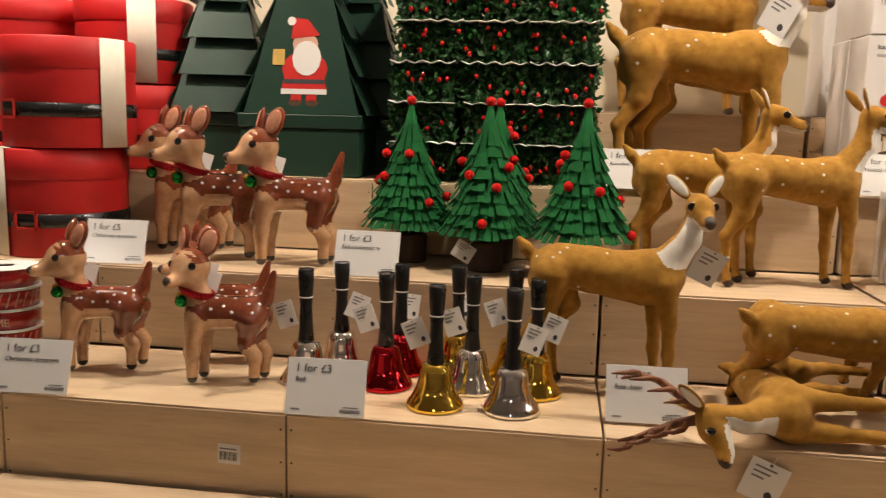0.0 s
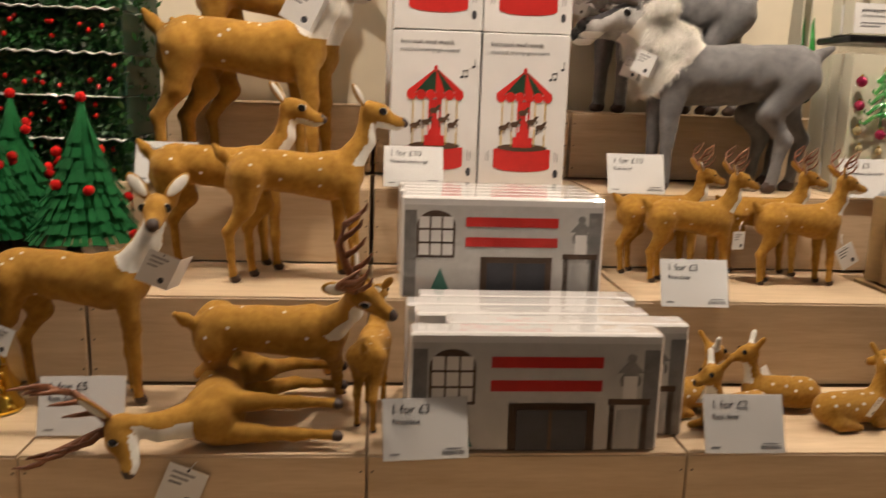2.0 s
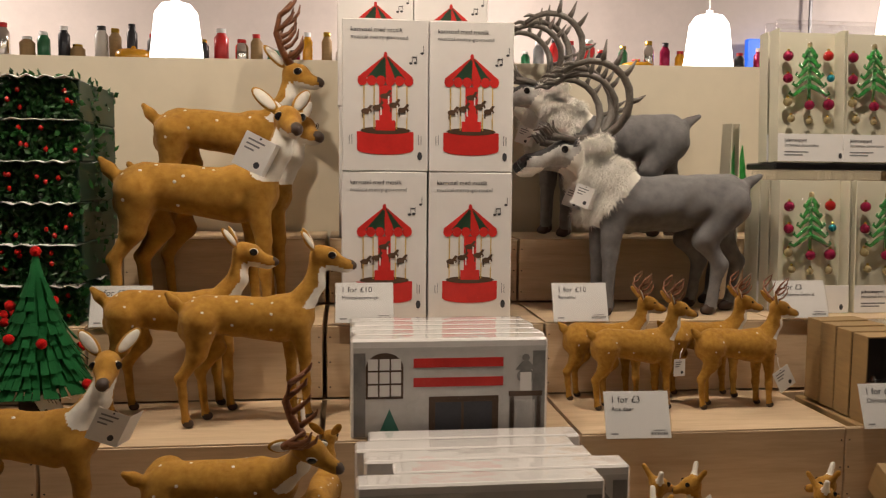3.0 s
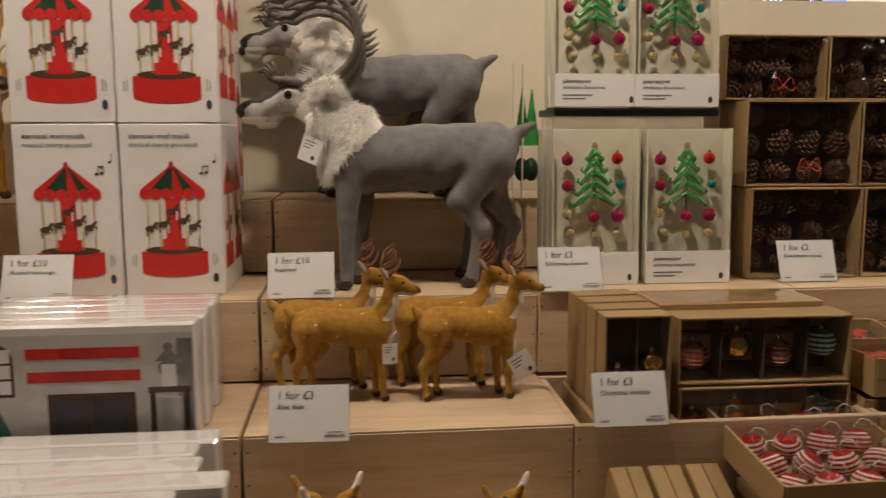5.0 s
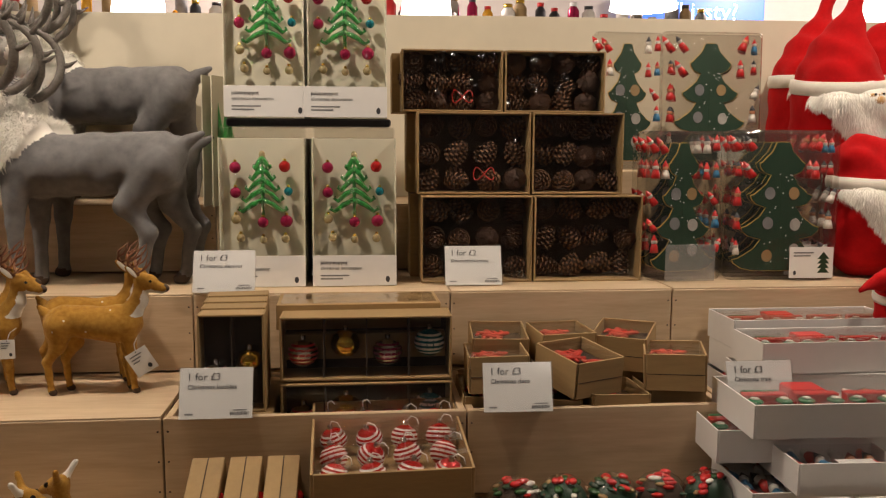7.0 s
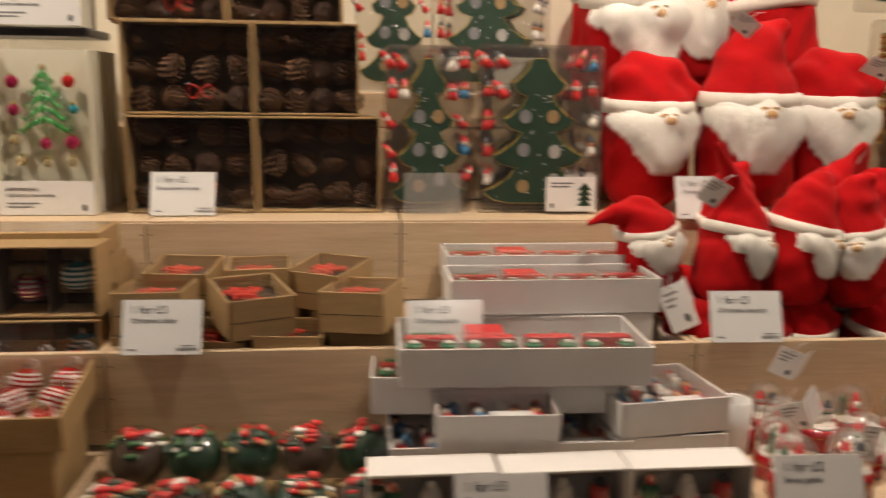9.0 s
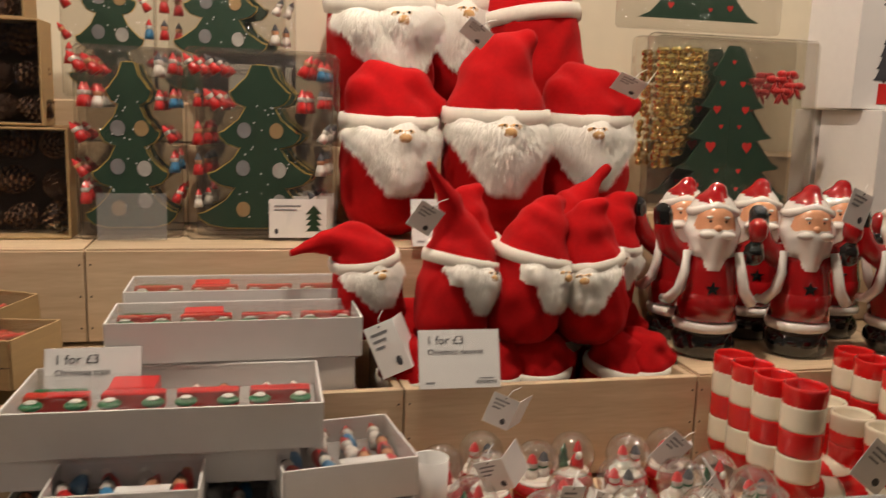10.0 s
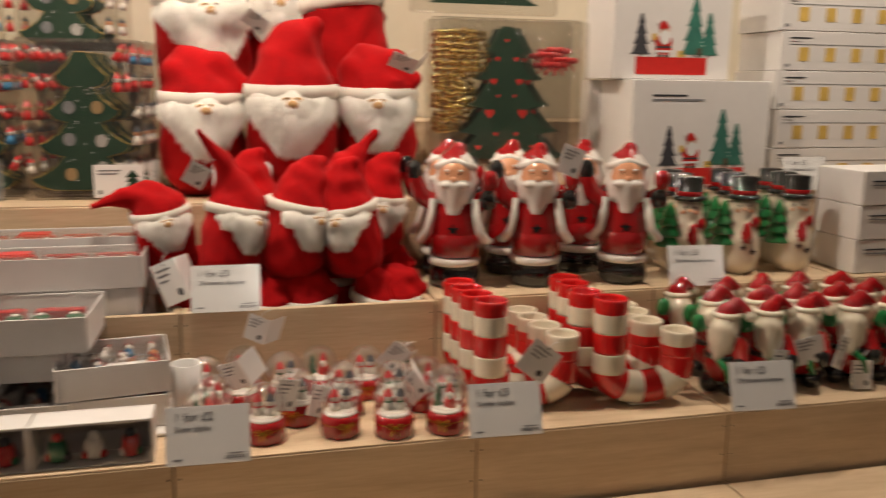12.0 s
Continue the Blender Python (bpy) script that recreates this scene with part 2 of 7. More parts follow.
# Grey that holds the shade inside white boxes; also used for a cut-out.
TRAY_SHADE_GREY = mat("grey_board_with_shade", (0.36, 0.34, 0.32), 0.7, scale=15, amount=0.15, bump=0.05)
GREY_PLASTIC = mat("grey_plastic", (0.25, 0.25, 0.26), 0.4)
SHRINK = clear("shrink_film", (0.97, 0.97, 0.97), 0.10, 0.7, edge=2.4, waves=14)
FILM = clear("clear_film", (0.98, 0.98, 0.98), 0.06, edge=5.5)
WRINKLED = clear("wrinkled_film", (0.97, 0.97, 0.97), 0.06, 4.0, waves=11, edge=3.0)
BLISTER = clear("clear_blister", (0.91, 0.90, 0.88), 0.05, 1.8, haze=0.010, edge=3.4)
GLOBE = clear("clear_glass_globe", (0.94, 0.95, 0.94), 0.09, 0.05, haze=0.035, edge=1.8)
SLEEVE = clear("frosted_sleeve", (0.86, 0.86, 0.85), 0.25, 0.2, haze=0.16)
PACK_FILM = clear("clear_pack_film", (0.985, 0.985, 0.98), 0.05, 2.2, edge=3.2)
HOLDER = clear("clear_card_holder", (0.97, 0.97, 0.97), 0.16, 0.04, haze=0.03)


# ---- mesh tools ----
class G:
    """Collects faces of several materials for one mesh."""

    def __init__(self):
        self.v, self.f, self.i, self.mats, self.m, self.flat = [], [], [], [], Matrix.Identity(4), []

    def put(self, verts, faces, material, smooth=True):
        base = len(self.v)
        if material not in self.mats:
            self.mats.append(material)
        k = self.mats.index(material)
        self.v += [tuple(self.m @ Vector(p)) for p in verts]
        for f in faces:
            self.f.append(tuple(base + j for j in f))
            self.i.append(k)
            self.flat.append(not smooth)
        return self

    def box(self, c, s, material, bevel=0.002, turn=None):
        """A box with chamfered edges, centre c and size s."""
        h = [a / 2 for a in s]
        b = min(bevel, *[a * 0.45 for a in h])
        pts, index = [], {}
        for sx in (-1, 1):
            for sy in (-1, 1):
                for sz in (-1, 1):
                    for ax in range(3):
                        q = [sx * h[0], sy * h[1], sz * h[2]]
                        for o in range(3):
                            if o != ax:
                                q[o] -= (sx, sy, sz)[o] * b
                        index[(sx, sy, sz, ax)] = len(pts)
                        pts.append(Vector(q))
        faces = []
        for ax in range(3):
            u, w = (ax + 1) % 3, (ax + 2) % 3
            for s1 in (-1, 1):
                loop = []
                for su, sw in ((-1, -1), (1, -1), (1, 1), (-1, 1)):
                    k = [0, 0, 0]
                    k[ax], k[u], k[w] = s1, su, sw
                    loop.append(index[(*k, ax)])
                faces.append(loop if s1 > 0 else loop[::-1])
            for su in (-1, 1):
                for sw in (-1, 1):
                    loop = []
                    for s1, e in ((-1, u), (1, u), (1, w), (-1, w)):
                        k = [0, 0, 0]
                        k[ax], k[u], k[w] = s1, su, sw
                        loop.append(index[(*k, e)])
                    faces.append(loop if su * sw < 0 else loop[::-1])
        for sx in (-1, 1):
            for sy in (-1, 1):
                for sz in (-1, 1):
                    t = [index[(sx, sy, sz, a)] for a in range(3)]
                    faces.append(t if sx * sy * sz > 0 else t[::-1])
        t = Matrix.Translation(c) @ (turn or Matrix.Identity(4))
        return self.put([t @ p for p in pts], faces, material, False)

    def lathe(self, profile, material, seg=24, c=(0, 0, 0), wave=0.0, waves=8):
        """Spins (radius, height) round the z axis."""
        pts, faces = [], []
        n = len(profile)
        for a in range(seg):
            w = 2 * math.pi * a / seg
            k = 1 + wave * math.cos(waves * w)
            for r, z in profile:
                pts.append((c[0] + r * k * math.cos(w), c[1] + r * k * math.sin(w), c[2] + z))
        for a in range(seg):
            p, q = a * n, ((a + 1) % seg) * n
            for j in range(n - 1):
                faces.append((p + j, q + j, q + j + 1, p + j + 1))
        return self.put(pts, faces, material)

    def tube(self, points, radii, material, seg=8, flat=1.0, bands=None):
        """A tapered tube along points; bands: materials in turn along it."""
        P = [Vector(p) for p in points]
        rings = []
        up = Vector((0.13, 0.31, 0.94)).normalized()
        for k, p in enumerate(P):
            d = (P[min(k + 1, len(P) - 1)] - P[max(k - 1, 0)]).normalized()
            s = d.cross(up)
            s = s.normalized() if s.length > 1e-3 else Vector((1, 0, 0))
            u = s.cross(d).normalized()
            r = radii[k] if hasattr(radii, "__len__") else radii
            rings.append([p + s * (r * math.cos(2 * math.pi * a / seg)) + u * (r * flat * math.sin(2 * math.pi * a / seg)) for a in range(seg)])
        if bands:
            for k in range(len(P) - 1):
                self.put(rings[k] + rings[k + 1], [(a, (a + 1) % seg, seg + (a + 1) % seg, seg + a) for a in range(seg)], bands[k % len(bands)])
            self.put(rings[0], [tuple(range(seg))[::-1]], bands[0])
            self.put(rings[-1], [tuple(range(seg))], bands[(len(P) - 2) % len(bands)])
            return self
        faces = []
        for k in range(len(P) - 1):
            for a in range(seg):
                faces.append((k * seg + a, k * seg + (a + 1) % seg, (k + 1) * seg + (a + 1) % seg, (k + 1) * seg + a))
        faces += [tuple(range(seg))[::-1], tuple((len(P) - 1) * seg + a for a in range(seg))]
        return self.put([q for r in rings for q in r], faces, material)

    def ball(self, c, r, material, seg=10, squash=(1, 1, 1)):
        prof = [(max(1e-5, math.sin(math.pi * k / seg)), -math.cos(math.pi * k / seg)) for k in range(seg + 1)]
        old, self.m = self.m, self.m @ Matrix.Translation(c) @ Matrix.Diagonal((r * squash[0], r * squash[1], r * squash[2], 1))
        self.lathe(prof, material, seg + 2)
        self.m = old
        return self

    def sheet(self, outline, y, material, thick=0.0006):
        """A flat cut-out in the xz plane at depth y, facing -y."""
        n = len(outline)
        a = sum(outline[k][0] * outline[(k + 1) % n][1] - outline[(k + 1) % n][0] * outline[k][1] for k in range(n))
        o = outline if a > 0 else outline[::-1]
        pts = [(p[0], y, p[1]) for p in o] + [(p[0], y + thick, p[1]) for p in o]
        faces = [tuple(range(n)), tuple(range(2 * n - 1, n - 1, -1))] + [(k, k + n, (k + 1) % n + n, (k + 1) % n) for k in range(n)]
        return self.put(pts, faces, material, False)

    def rect(self, x0, x1, z0, z1, y, material, thick=0.0006):
        return self.sheet([(x0, z0), (x1, z0), (x1, z1), (x0, z1)], y, material, thick)

    def oval(self, x, z, rx, rz, y, material, seg=14, a0=0, a1=360, thick=0.0006):
        step = (a1 - a0) / seg
        pts = [(x + rx * math.cos(radians(a0 + step * k)), z + rz * math.sin(radians(a0 + step * k))) for k in range(seg + (a1 - a0 < 360))]
        return self.sheet(pts, y, material, thick)

    def blob(self, prims, res, k, rule=None, lump=0.0, freq=60.0):
        """Skins round cones (a, b, ra, rb, material) with one smooth surface; rule may change a face's material."""
        A = np.array([p[0] for p in prims], float)
        B = np.array([p[1] for p in prims], float)
        RA, RB = np.array([p[2] for p in prims]), np.array([p[3] for p in prims])
        lo = np.minimum((A - RA[:, None]).min(0), (B - RB[:, None]).min(0)) - 2 * res
        hi = np.maximum((A + RA[:, None]).max(0), (B + RB[:, None]).max(0)) + 2 * res
        axes = [np.arange(lo[c], hi[c] + res, res) for c in range(3)]
        X = np.stack(np.meshgrid(*axes, indexing="ij"), -1)

        def dist(pts):
            out = []
            for a, b, ra, rb in zip(A, B, RA, RB):
                ab = b - a
                t = np.clip(((pts - a) @ ab) / max(ab @ ab, 1e-12), 0, 1)
                out.append(np.linalg.norm(pts - a - t[..., None] * ab, axis=-1) - (ra + (rb - ra) * t))
            return out

        D = dist(X)
        F = D[0]
        for d in D[1:]:
            h = np.clip(0.5 + 0.5 * (F - d) / k, 0, 1)
            F = F + (d - F) * h - k * h * (1 - h)
        if lump:
            q = X * freq
            q = q + 1.3 * np.sin(q[..., (1, 2, 0)] * 0.63 + 1.7)
            F = F + lump * (np.sin(q[..., 0]) * np.sin(q[..., 1] * 1.1 + 0.6) + 0.8 * np.sin(q[..., 2] * 1.2 + q[..., 0] * 0.6))
        S = F < 0
        n = F.shape
        corners = [(i, j, l) for i in (0, 1) for j in (0, 1) for l in (0, 1)]
        part_of = lambda arr, c: arr[c[0]:n[0] - 1 + c[0], c[1]:n[1] - 1 + c[1], c[2]:n[2] - 1 + c[2]]  # noqa: E731
        count = sum(part_of(S, c).astype(int) for c in corners)
        cells = (count > 0) & (count < 8)
        index = -np.ones(cells.shape, int)
        index[cells] = np.arange(cells.sum())
        total, hits = np.zeros((cells.sum(), 3)), np.zeros(cells.sum())
        for c in corners:
            for ax in range(3):
                if c[ax]:
                    continue
                e = list(c)
                e[ax] = 1
                f0, f1 = part_of(F, c)[cells], part_of(F, e)[cells]
                cross = (f0 < 0) != (f1 < 0)
                t = np.where(cross, f0 / np.where(f0 == f1, 1, f0 - f1), 0)
                p = np.tile(np.array(c, float), (len(t), 1))
                p[:, ax] += t
                total += p * cross[:, None]
                hits += cross
        where = np.argwhere(cells)
        V = lo + (where + total / hits[:, None]) * res
        quads = []
        for ax in range(3):
            u, w = (ax + 1) % 3, (ax + 2) % 3
            s0 = [slice(None)] * 3
            s1 = [slice(None)] * 3
            s0[ax], s1[ax] = slice(0, n[ax] - 1), slice(1, n[ax])
            a, b = S[tuple(s0)], S[tuple(s1)]
            for p in np.argwhere(a != b):
                q = []
                for du, dw in ((-1, -1), (0, -1), (0, 0), (-1, 0)):
                    c = p.copy()
                    c[u] += du
                    c[w] += dw
                    q.append(index[tuple(c)])
                quads.append(q if a[tuple(p)] else q[::-1])
        Q = np.array(quads)
        centre = V[Q].mean(1)
        which = np.argmin(np.stack(dist(centre)), 0)
        d1, d2 = V[Q[:, 2]] - V[Q[:, 0]], V[Q[:, 3]] - V[Q[:, 1]]
        normal = np.cross(d1, d2)
        normal /= np.linalg.norm(normal, axis=1)[:, None] + 1e-12
        base = len(self.v)
        self.v += [tuple(self.m @ Vector(p)) for p in V]
        for q, w, c, nn in zip(Q.tolist(), which, centre, normal):
            material = prims[w][4]
            if rule:
                material = rule(w, c, nn, material)
            if material not in self.mats:
                self.mats.append(material)
            self.f.append(tuple(base + j for j in q))
            self.i.append(self.mats.index(material))
            self.flat.append(False)
        self.skin = (V[Q].mean(1), normal)
        return self

    def spots(self, near, r, material, rng, n):
        """Small raised dots on the skin where near(centre, normal) holds."""
        C, N = self.skin
        good = [k for k in range(len(C)) if near(C[k], N[k])]
        rng.shuffle(good)
        taken = []
        for k in good:
            if all((Vector(C[k]) - Vector(C[j])).length > r * 5.5 for j in taken):
                taken.append(k)
                t = Vector(N[k]).to_track_quat("Z", "Y").to_matrix().to_4x4()
                old, self.m = self.m, self.m @ Matrix.Translation(C[k]) @ t
                self.ball((0, 0, 0), r, material, 6, (1, 1, 0.35))
                self.m = old
            if len(taken) >= n:
                break
        return self

    def fur(self, near, length, width, material, rng, n, down=0.6, spread=0.5):
        """Tapered locks of hair that grow from the skin and hang."""
        C, N = self.skin
        good = [k for k in range(len(C)) if near(C[k], N[k])]
        for _ in range(n if good else 0):
            k = rng.choice(good)
            c, nn = Vector(C[k]), Vector(N[k])
            c += Vector([rng.uniform(-1, 1) * width for _ in range(3)])
            d = (nn * 0.32 + Vector((0, 0, -down)) + Vector([rng.uniform(-spread, spread) for _ in range(3)])).normalized()
            s = d.cross(nn + Vector((0.01, 0.02, 0.03))).normalized() * width
            l = length * rng.uniform(0.6, 1.25)
            mid = c + d * l * 0.55 + nn * l * 0.1
            tip = c + d * l + Vector((0, 0, -0.25 * l * down))
            self.put([c - s, c + s, mid + s * 0.7, mid - s * 0.7, tip], [(0, 1, 2, 3), (3, 2, 4)], material)
        return self

    def mesh(self, name):
        me = bpy.data.meshes.new(name)
        me.from_pydata(self.v, [], self.f)
        for m in self.mats:
            me.materials.append(m)
        me.polygons.foreach_set("material_index", self.i)
        me.polygons.foreach_set("use_smooth", [not a for a in self.flat])
        me.update()
        return me


def thing(name, label, category, group="", m=None, mesh=None, kind=""):
    """A top-level thing: an Empty that parents its parts, or one mesh."""
    ob = new(name, mesh.mesh(name) if isinstance(mesh, G) else mesh)
    if m is not None:
        ob.matrix_world = m
    return tagged(ob, label, category, group, kind)


def part(name, g, parent, label="", m=None, shadow=True):
    """One mesh under a thing or a part."""
    ob = new(name, g.mesh(name) if isinstance(g, G) else g)
    ob.parent = parent
    if m is not None:
        ob.matrix_local = m
    if label:
        ob["label"] = label
    ob.visible_shadow = shadow
    return ob


TEXTS = {}


def words(text, size, material, parent, x, z, y, name="lettering", turn=90):
    """Raised lettering with its lower left corner at x, z, facing -y."""
    key = (text, round(size, 5), material.name)
    if key not in TEXTS:
        cu = bpy.data.curves.new("lettering", "FONT")
        cu.body, cu.size, cu.extrude, cu.resolution_u = text, size, 0.0002, 2
        tmp = bpy.data.objects.new("lettering", cu)
        me = bpy.data.meshes.new_from_object(tmp)
        bpy.data.objects.remove(tmp)
        me.materials.clear()
        me.materials.append(material)
        TEXTS[key] = me
    return part(name, TEXTS[key], parent, m=pose(x, y, z, turn, 0, 0))


RNG = random.Random(7)

# ---- structure ----
SEAMS = [-1.44, -1.03, -0.62, -0.211, 0.202, 0.618, 1.027, 1.478, 1.926, 2.335, 2.75, 3.16, 3.563, 3.97, 4.38, 4.79]
FRONT = [-0.25, 0.0, 0.255, 0.50, 0.75]
TOP = [0.845, 0.96, 1.095, 1.232, 1.37]
PANEL_Y = 1.0

thing("floor", "grey shop floor under the display", "floor", mesh=G().box((2, 0.5, -0.05), (16, 14, 0.1), FLOOR), kind="structure")
thing("ceiling", "pale painted shop ceiling", "ceiling", mesh=G().box((2, 0.5, 3.05), (16, 14, 0.1), PLASTER), kind="structure")
for name, c, s in (("wall_north", (2, 5.2, 1.5), (16, 0.2, 3.0)), ("wall_south", (2, -5.2, 1.5), (16, 0.2, 3.0)),
                   ("wall_west", (-5.1, 0, 1.5), (0.2, 10.2, 3.0)), ("wall_east", (9.1, 0, 1.5), (0.2, 10.2, 3.0))):
    thing(name, "pale painted shop wall", "wall", mesh=G().box(c, s, PLASTER), kind="structure")
thing("partition", "cream panel standing behind the stepped display", "panel",
      mesh=G().sheet([(-1.7, 0.0), (5.1, 0.0), (5.1, 1.80), (2.1, 1.79), (0.2, 1.772), (-1.7, 1.765)], PANEL_Y, PANEL, 0.04), kind="structure")
for k in range(5):
    thing("plinth", "plain wooden step under the display crates", "plinth",
          mesh=G().box((1.675, FRONT[k] + 0.125 + 0.002, (TOP[k] - 0.137) / 2), (6.25, 0.24, TOP[k] - 0.137), WOOD), kind="structure")


def crate(x0, x1, tier, is_open=False, gap=0.0015):
    """A shallow wooden crate, upside down as a shelf or open as a bin."""
    w, d, h, t = x1 - x0 - 2 * gap, 0.243, 0.132, 0.011
    c = thing("wooden_crate", "open shallow birch crate used as a display bin" if is_open else "upturned shallow birch crate used as a display shelf",
              "crate", "display crates", pose((x0 + x1) / 2, FRONT[tier] + d / 2, TOP[tier] - h))
    part("front_board", G().box((0, -d / 2 + t / 2, h / 2), (w, t, h), WOOD, 0.0012), c)
    part("back_board", G().box((0, d / 2 - t / 2, h / 2), (w, t, h), WOOD, 0.0012), c)
    for s in (-1, 1):
        part("end_board", G().box((s * (w / 2 - t / 2), 0, h / 2 - 0.0008), (t, d - 2 * t - 0.0006, h - 0.0016), WOOD, 0.0012), c)
    z = t / 2 + 0.001 if is_open else h - t / 2 - 0.0006
    part("bottom_board", G().box((0, 0, z), (w - 2 * t - 0.0006, d - 2 * t - 0.0006, t), WOOD, 0.0012), c)
    if not is_open:
        part("cover_board", G().box((0, 0.0005, h + 0.0015), (w - 0.001, d - 0.001, 0.003), WOOD, 0.001), c)
    for s in (-1, 1):
        for z in (0.02, 0.066, 0.112):
            part("nail", G().ball((s * (w / 2 - 0.006), -d / 2, z), 0.0016, NAIL, 5, (1, 0.3, 1)), c)
    return c


OPEN = {(2, 7), (2, 8), (2, 9), (2, 10), (1, 7), (1, 8)}
for tier in range(5):
    for k in range(len(SEAMS) - 1):
        gap = 0.004 if tier > 1 and SEAMS[k] in (0.202, 0.618) else 0.0012
        crate(SEAMS[k], SEAMS[k + 1], tier, (tier, k) in OPEN, gap)

# ---- price cards and swing tags ----
def price_card(x, y, z, price, name, rz=0.0, lean=-20.0, w=0.105, h=0.074):
    """A white price card in a clear stand, leaning back."""
    c = thing("price_card", f"white printed price card reading {price} on the shelf edge", "price card", "price cards", pose(x, y, z, lean, 0, rz))
    part("card", G().box((0, 0, h / 2), (w, 0.0012, h), CARD, 0.0003), c)
    part("holder", G().box((0, -0.0021, h / 2), (w + 0.003, 0.0006, h + 0.002), HOLDER, 0.0002), c, shadow=False)
    y0 = -0.0010
    words(price, 0.0150, INK, c, -w / 2 + 0.010, h - 0.018, y0)
    words(name, 0.0096, INK, c, -w / 2 + 0.011, h - 0.031, y0)
    bars = G().rect(-w / 2 + 0.008, -w / 2 + 0.020, 0.006, 0.0085, y0, INK_GREY, 0.0002)
    for k in range(16):
        bars.rect(w / 2 - 0.032 + 0.0017 * k, w / 2 - 0.032 + 0.0017 * k + (0.0007, 0.0011)[k * 7 % 3 == 0], 0.005, 0.0095, y0, INK, 0.0002)
    bars.rect(w / 2 - 0.028, w / 2 - 0.008, 0.0115, 0.0130, y0, INK_GREY, 0.0002)
    part("barcode", bars, c)
    return c


TAG_MESH = {}


def tag_shape(g, c, w, h, turn, folded=False):
    """A small card tag with printed bars, added to g."""
    old, g.m = g.m, g.m @ Matrix.Translation(c) @ turn
    g.box((0, 0, 0), (w, 0.0007, h), CARD, 0.0002)
    for k in range(3):
        g.rect(-w * 0.36, w * (0.2 - 0.12 * k), h * 0.30 - h * 0.13 * k, h * 0.30 - h * 0.13 * k + h * 0.05, -0.0008, INK_GREY, 0.0003)
    g.oval(w * 0.22, -h * 0.28, w * 0.10, h * 0.10, -0.0008, INK, 8, thick=0.0003)
    g.ball((0, -0.0005, h * 0.44), w * 0.035, INK, 5)
    if folded:
        g.m = g.m @ pose(w / 2, 0, 0, 0, 0, 65) @ Matrix.Translation((w / 2, 0, 0))
        g.box((0, 0, 0), (w, 0.0007, h), CARD, 0.0002)
    g.m = old
    return g


def swing_tag(x, y, z, rx=0, ry=0, rz=0, w=0.034, h=0.04, folded=False):
    """A swing tag hanging or lying by itself."""
    c = thing("swing_tag", "small white card swing tag with black printing", "tag", "swing tags", pose(x, y, z, rx, ry, rz))
    part("card", tag_shape(G(), (0, 0, 0), w, h, Matrix.Identity(4), folded), c)
    part("string", G().tube([(0, 0, h * 0.42), (0.004, 0.004, h * 0.42 + 0.012), (0.012, 0.010, h * 0.42 + 0.018)], 0.0006, CARD, 5), c)
    return c


# ---- deer ----
def deer_prims(turn=0.0):
    """A roe deer that faces +x, back height 1; turn: degrees by which the head looks to its right."""
    F, W = FLOCK, FLOCK_WHITE
    c, s = math.cos(radians(turn)), -math.sin(radians(turn))

    def head(a, b, z):
        return (0.545 + a * c - b * s, a * s + b * c, z)

    P = [((-0.34, 0, 0.845), (-0.10, 0, 0.830), 0.150, 0.150, F), ((-0.10, 0, 0.820), (0.22, 0, 0.785), 0.152, 0.178, F),
         ((0.24, 0, 0.830), (0.34, 0, 0.800), 0.158, 0.150, F), ((-0.40, 0, 0.810), (-0.43, 0, 0.740), 0.148, 0.118, F),
         ((0.36, 0, 0.880), (0.49, 0, 1.070), 0.122, 0.080, F), ((0.49, 0, 1.070), head(-0.03, 0, 1.235), 0.079, 0.066, F),
         (head(-0.01, 0, 1.285), head(0.055, 0, 1.275), 0.084, 0.078, F), (head(0.07, 0, 1.258), head(0.215, 0, 1.200), 0.066, 0.040, F),
         (head(0.05, 0, 1.225), head(0.185, 0, 1.178), 0.052, 0.034, W), (head(0.232, 0, 1.207), head(0.250, 0, 1.200), 0.033, 0.028, HOOF),
         ((-0.53, 0, 0.905), (-0.565, 0, 0.945), 0.044, 0.040, F), ((-0.565, 0, 0.945), (-0.615, 0, 1.010), 0.038, 0.022, F)]
    for d in (-1, 1):
        k, j = -0.045 * d, 0.07 * d
        P += [((0.33 + 0.5 * k, 0.085 * d, 0.760), (0.355 + k, 0.085 * d, 0.500), 0.094, 0.050, F), ((0.355 + k, 0.085 * d, 0.490), (0.360 + k, 0.085 * d, 0.300), 0.046, 0.039, F),
              ((0.360 + k, 0.085 * d, 0.300), (0.375 + k, 0.085 * d, 0.060), 0.037, 0.029, F), ((0.385 + k, 0.085 * d, 0.030), (0.405 + k, 0.085 * d, 0.026), 0.034, 0.028, HOOF),
              ((-0.38, 0.080 * d, 0.790), (-0.335 + j, 0.095 * d, 0.570), 0.142, 0.078, F), ((-0.335 + j, 0.095 * d, 0.555), (-0.455 + j, 0.095 * d, 0.385), 0.064, 0.042, F),
              ((-0.455 + j, 0.095 * d, 0.380), (-0.425 + j, 0.095 * d, 0.060), 0.039, 0.029, F), ((-0.412 + j, 0.095 * d, 0.030), (-0.392 + j, 0.095 * d, 0.026), 0.034, 0.028, HOOF)]
    return P, head


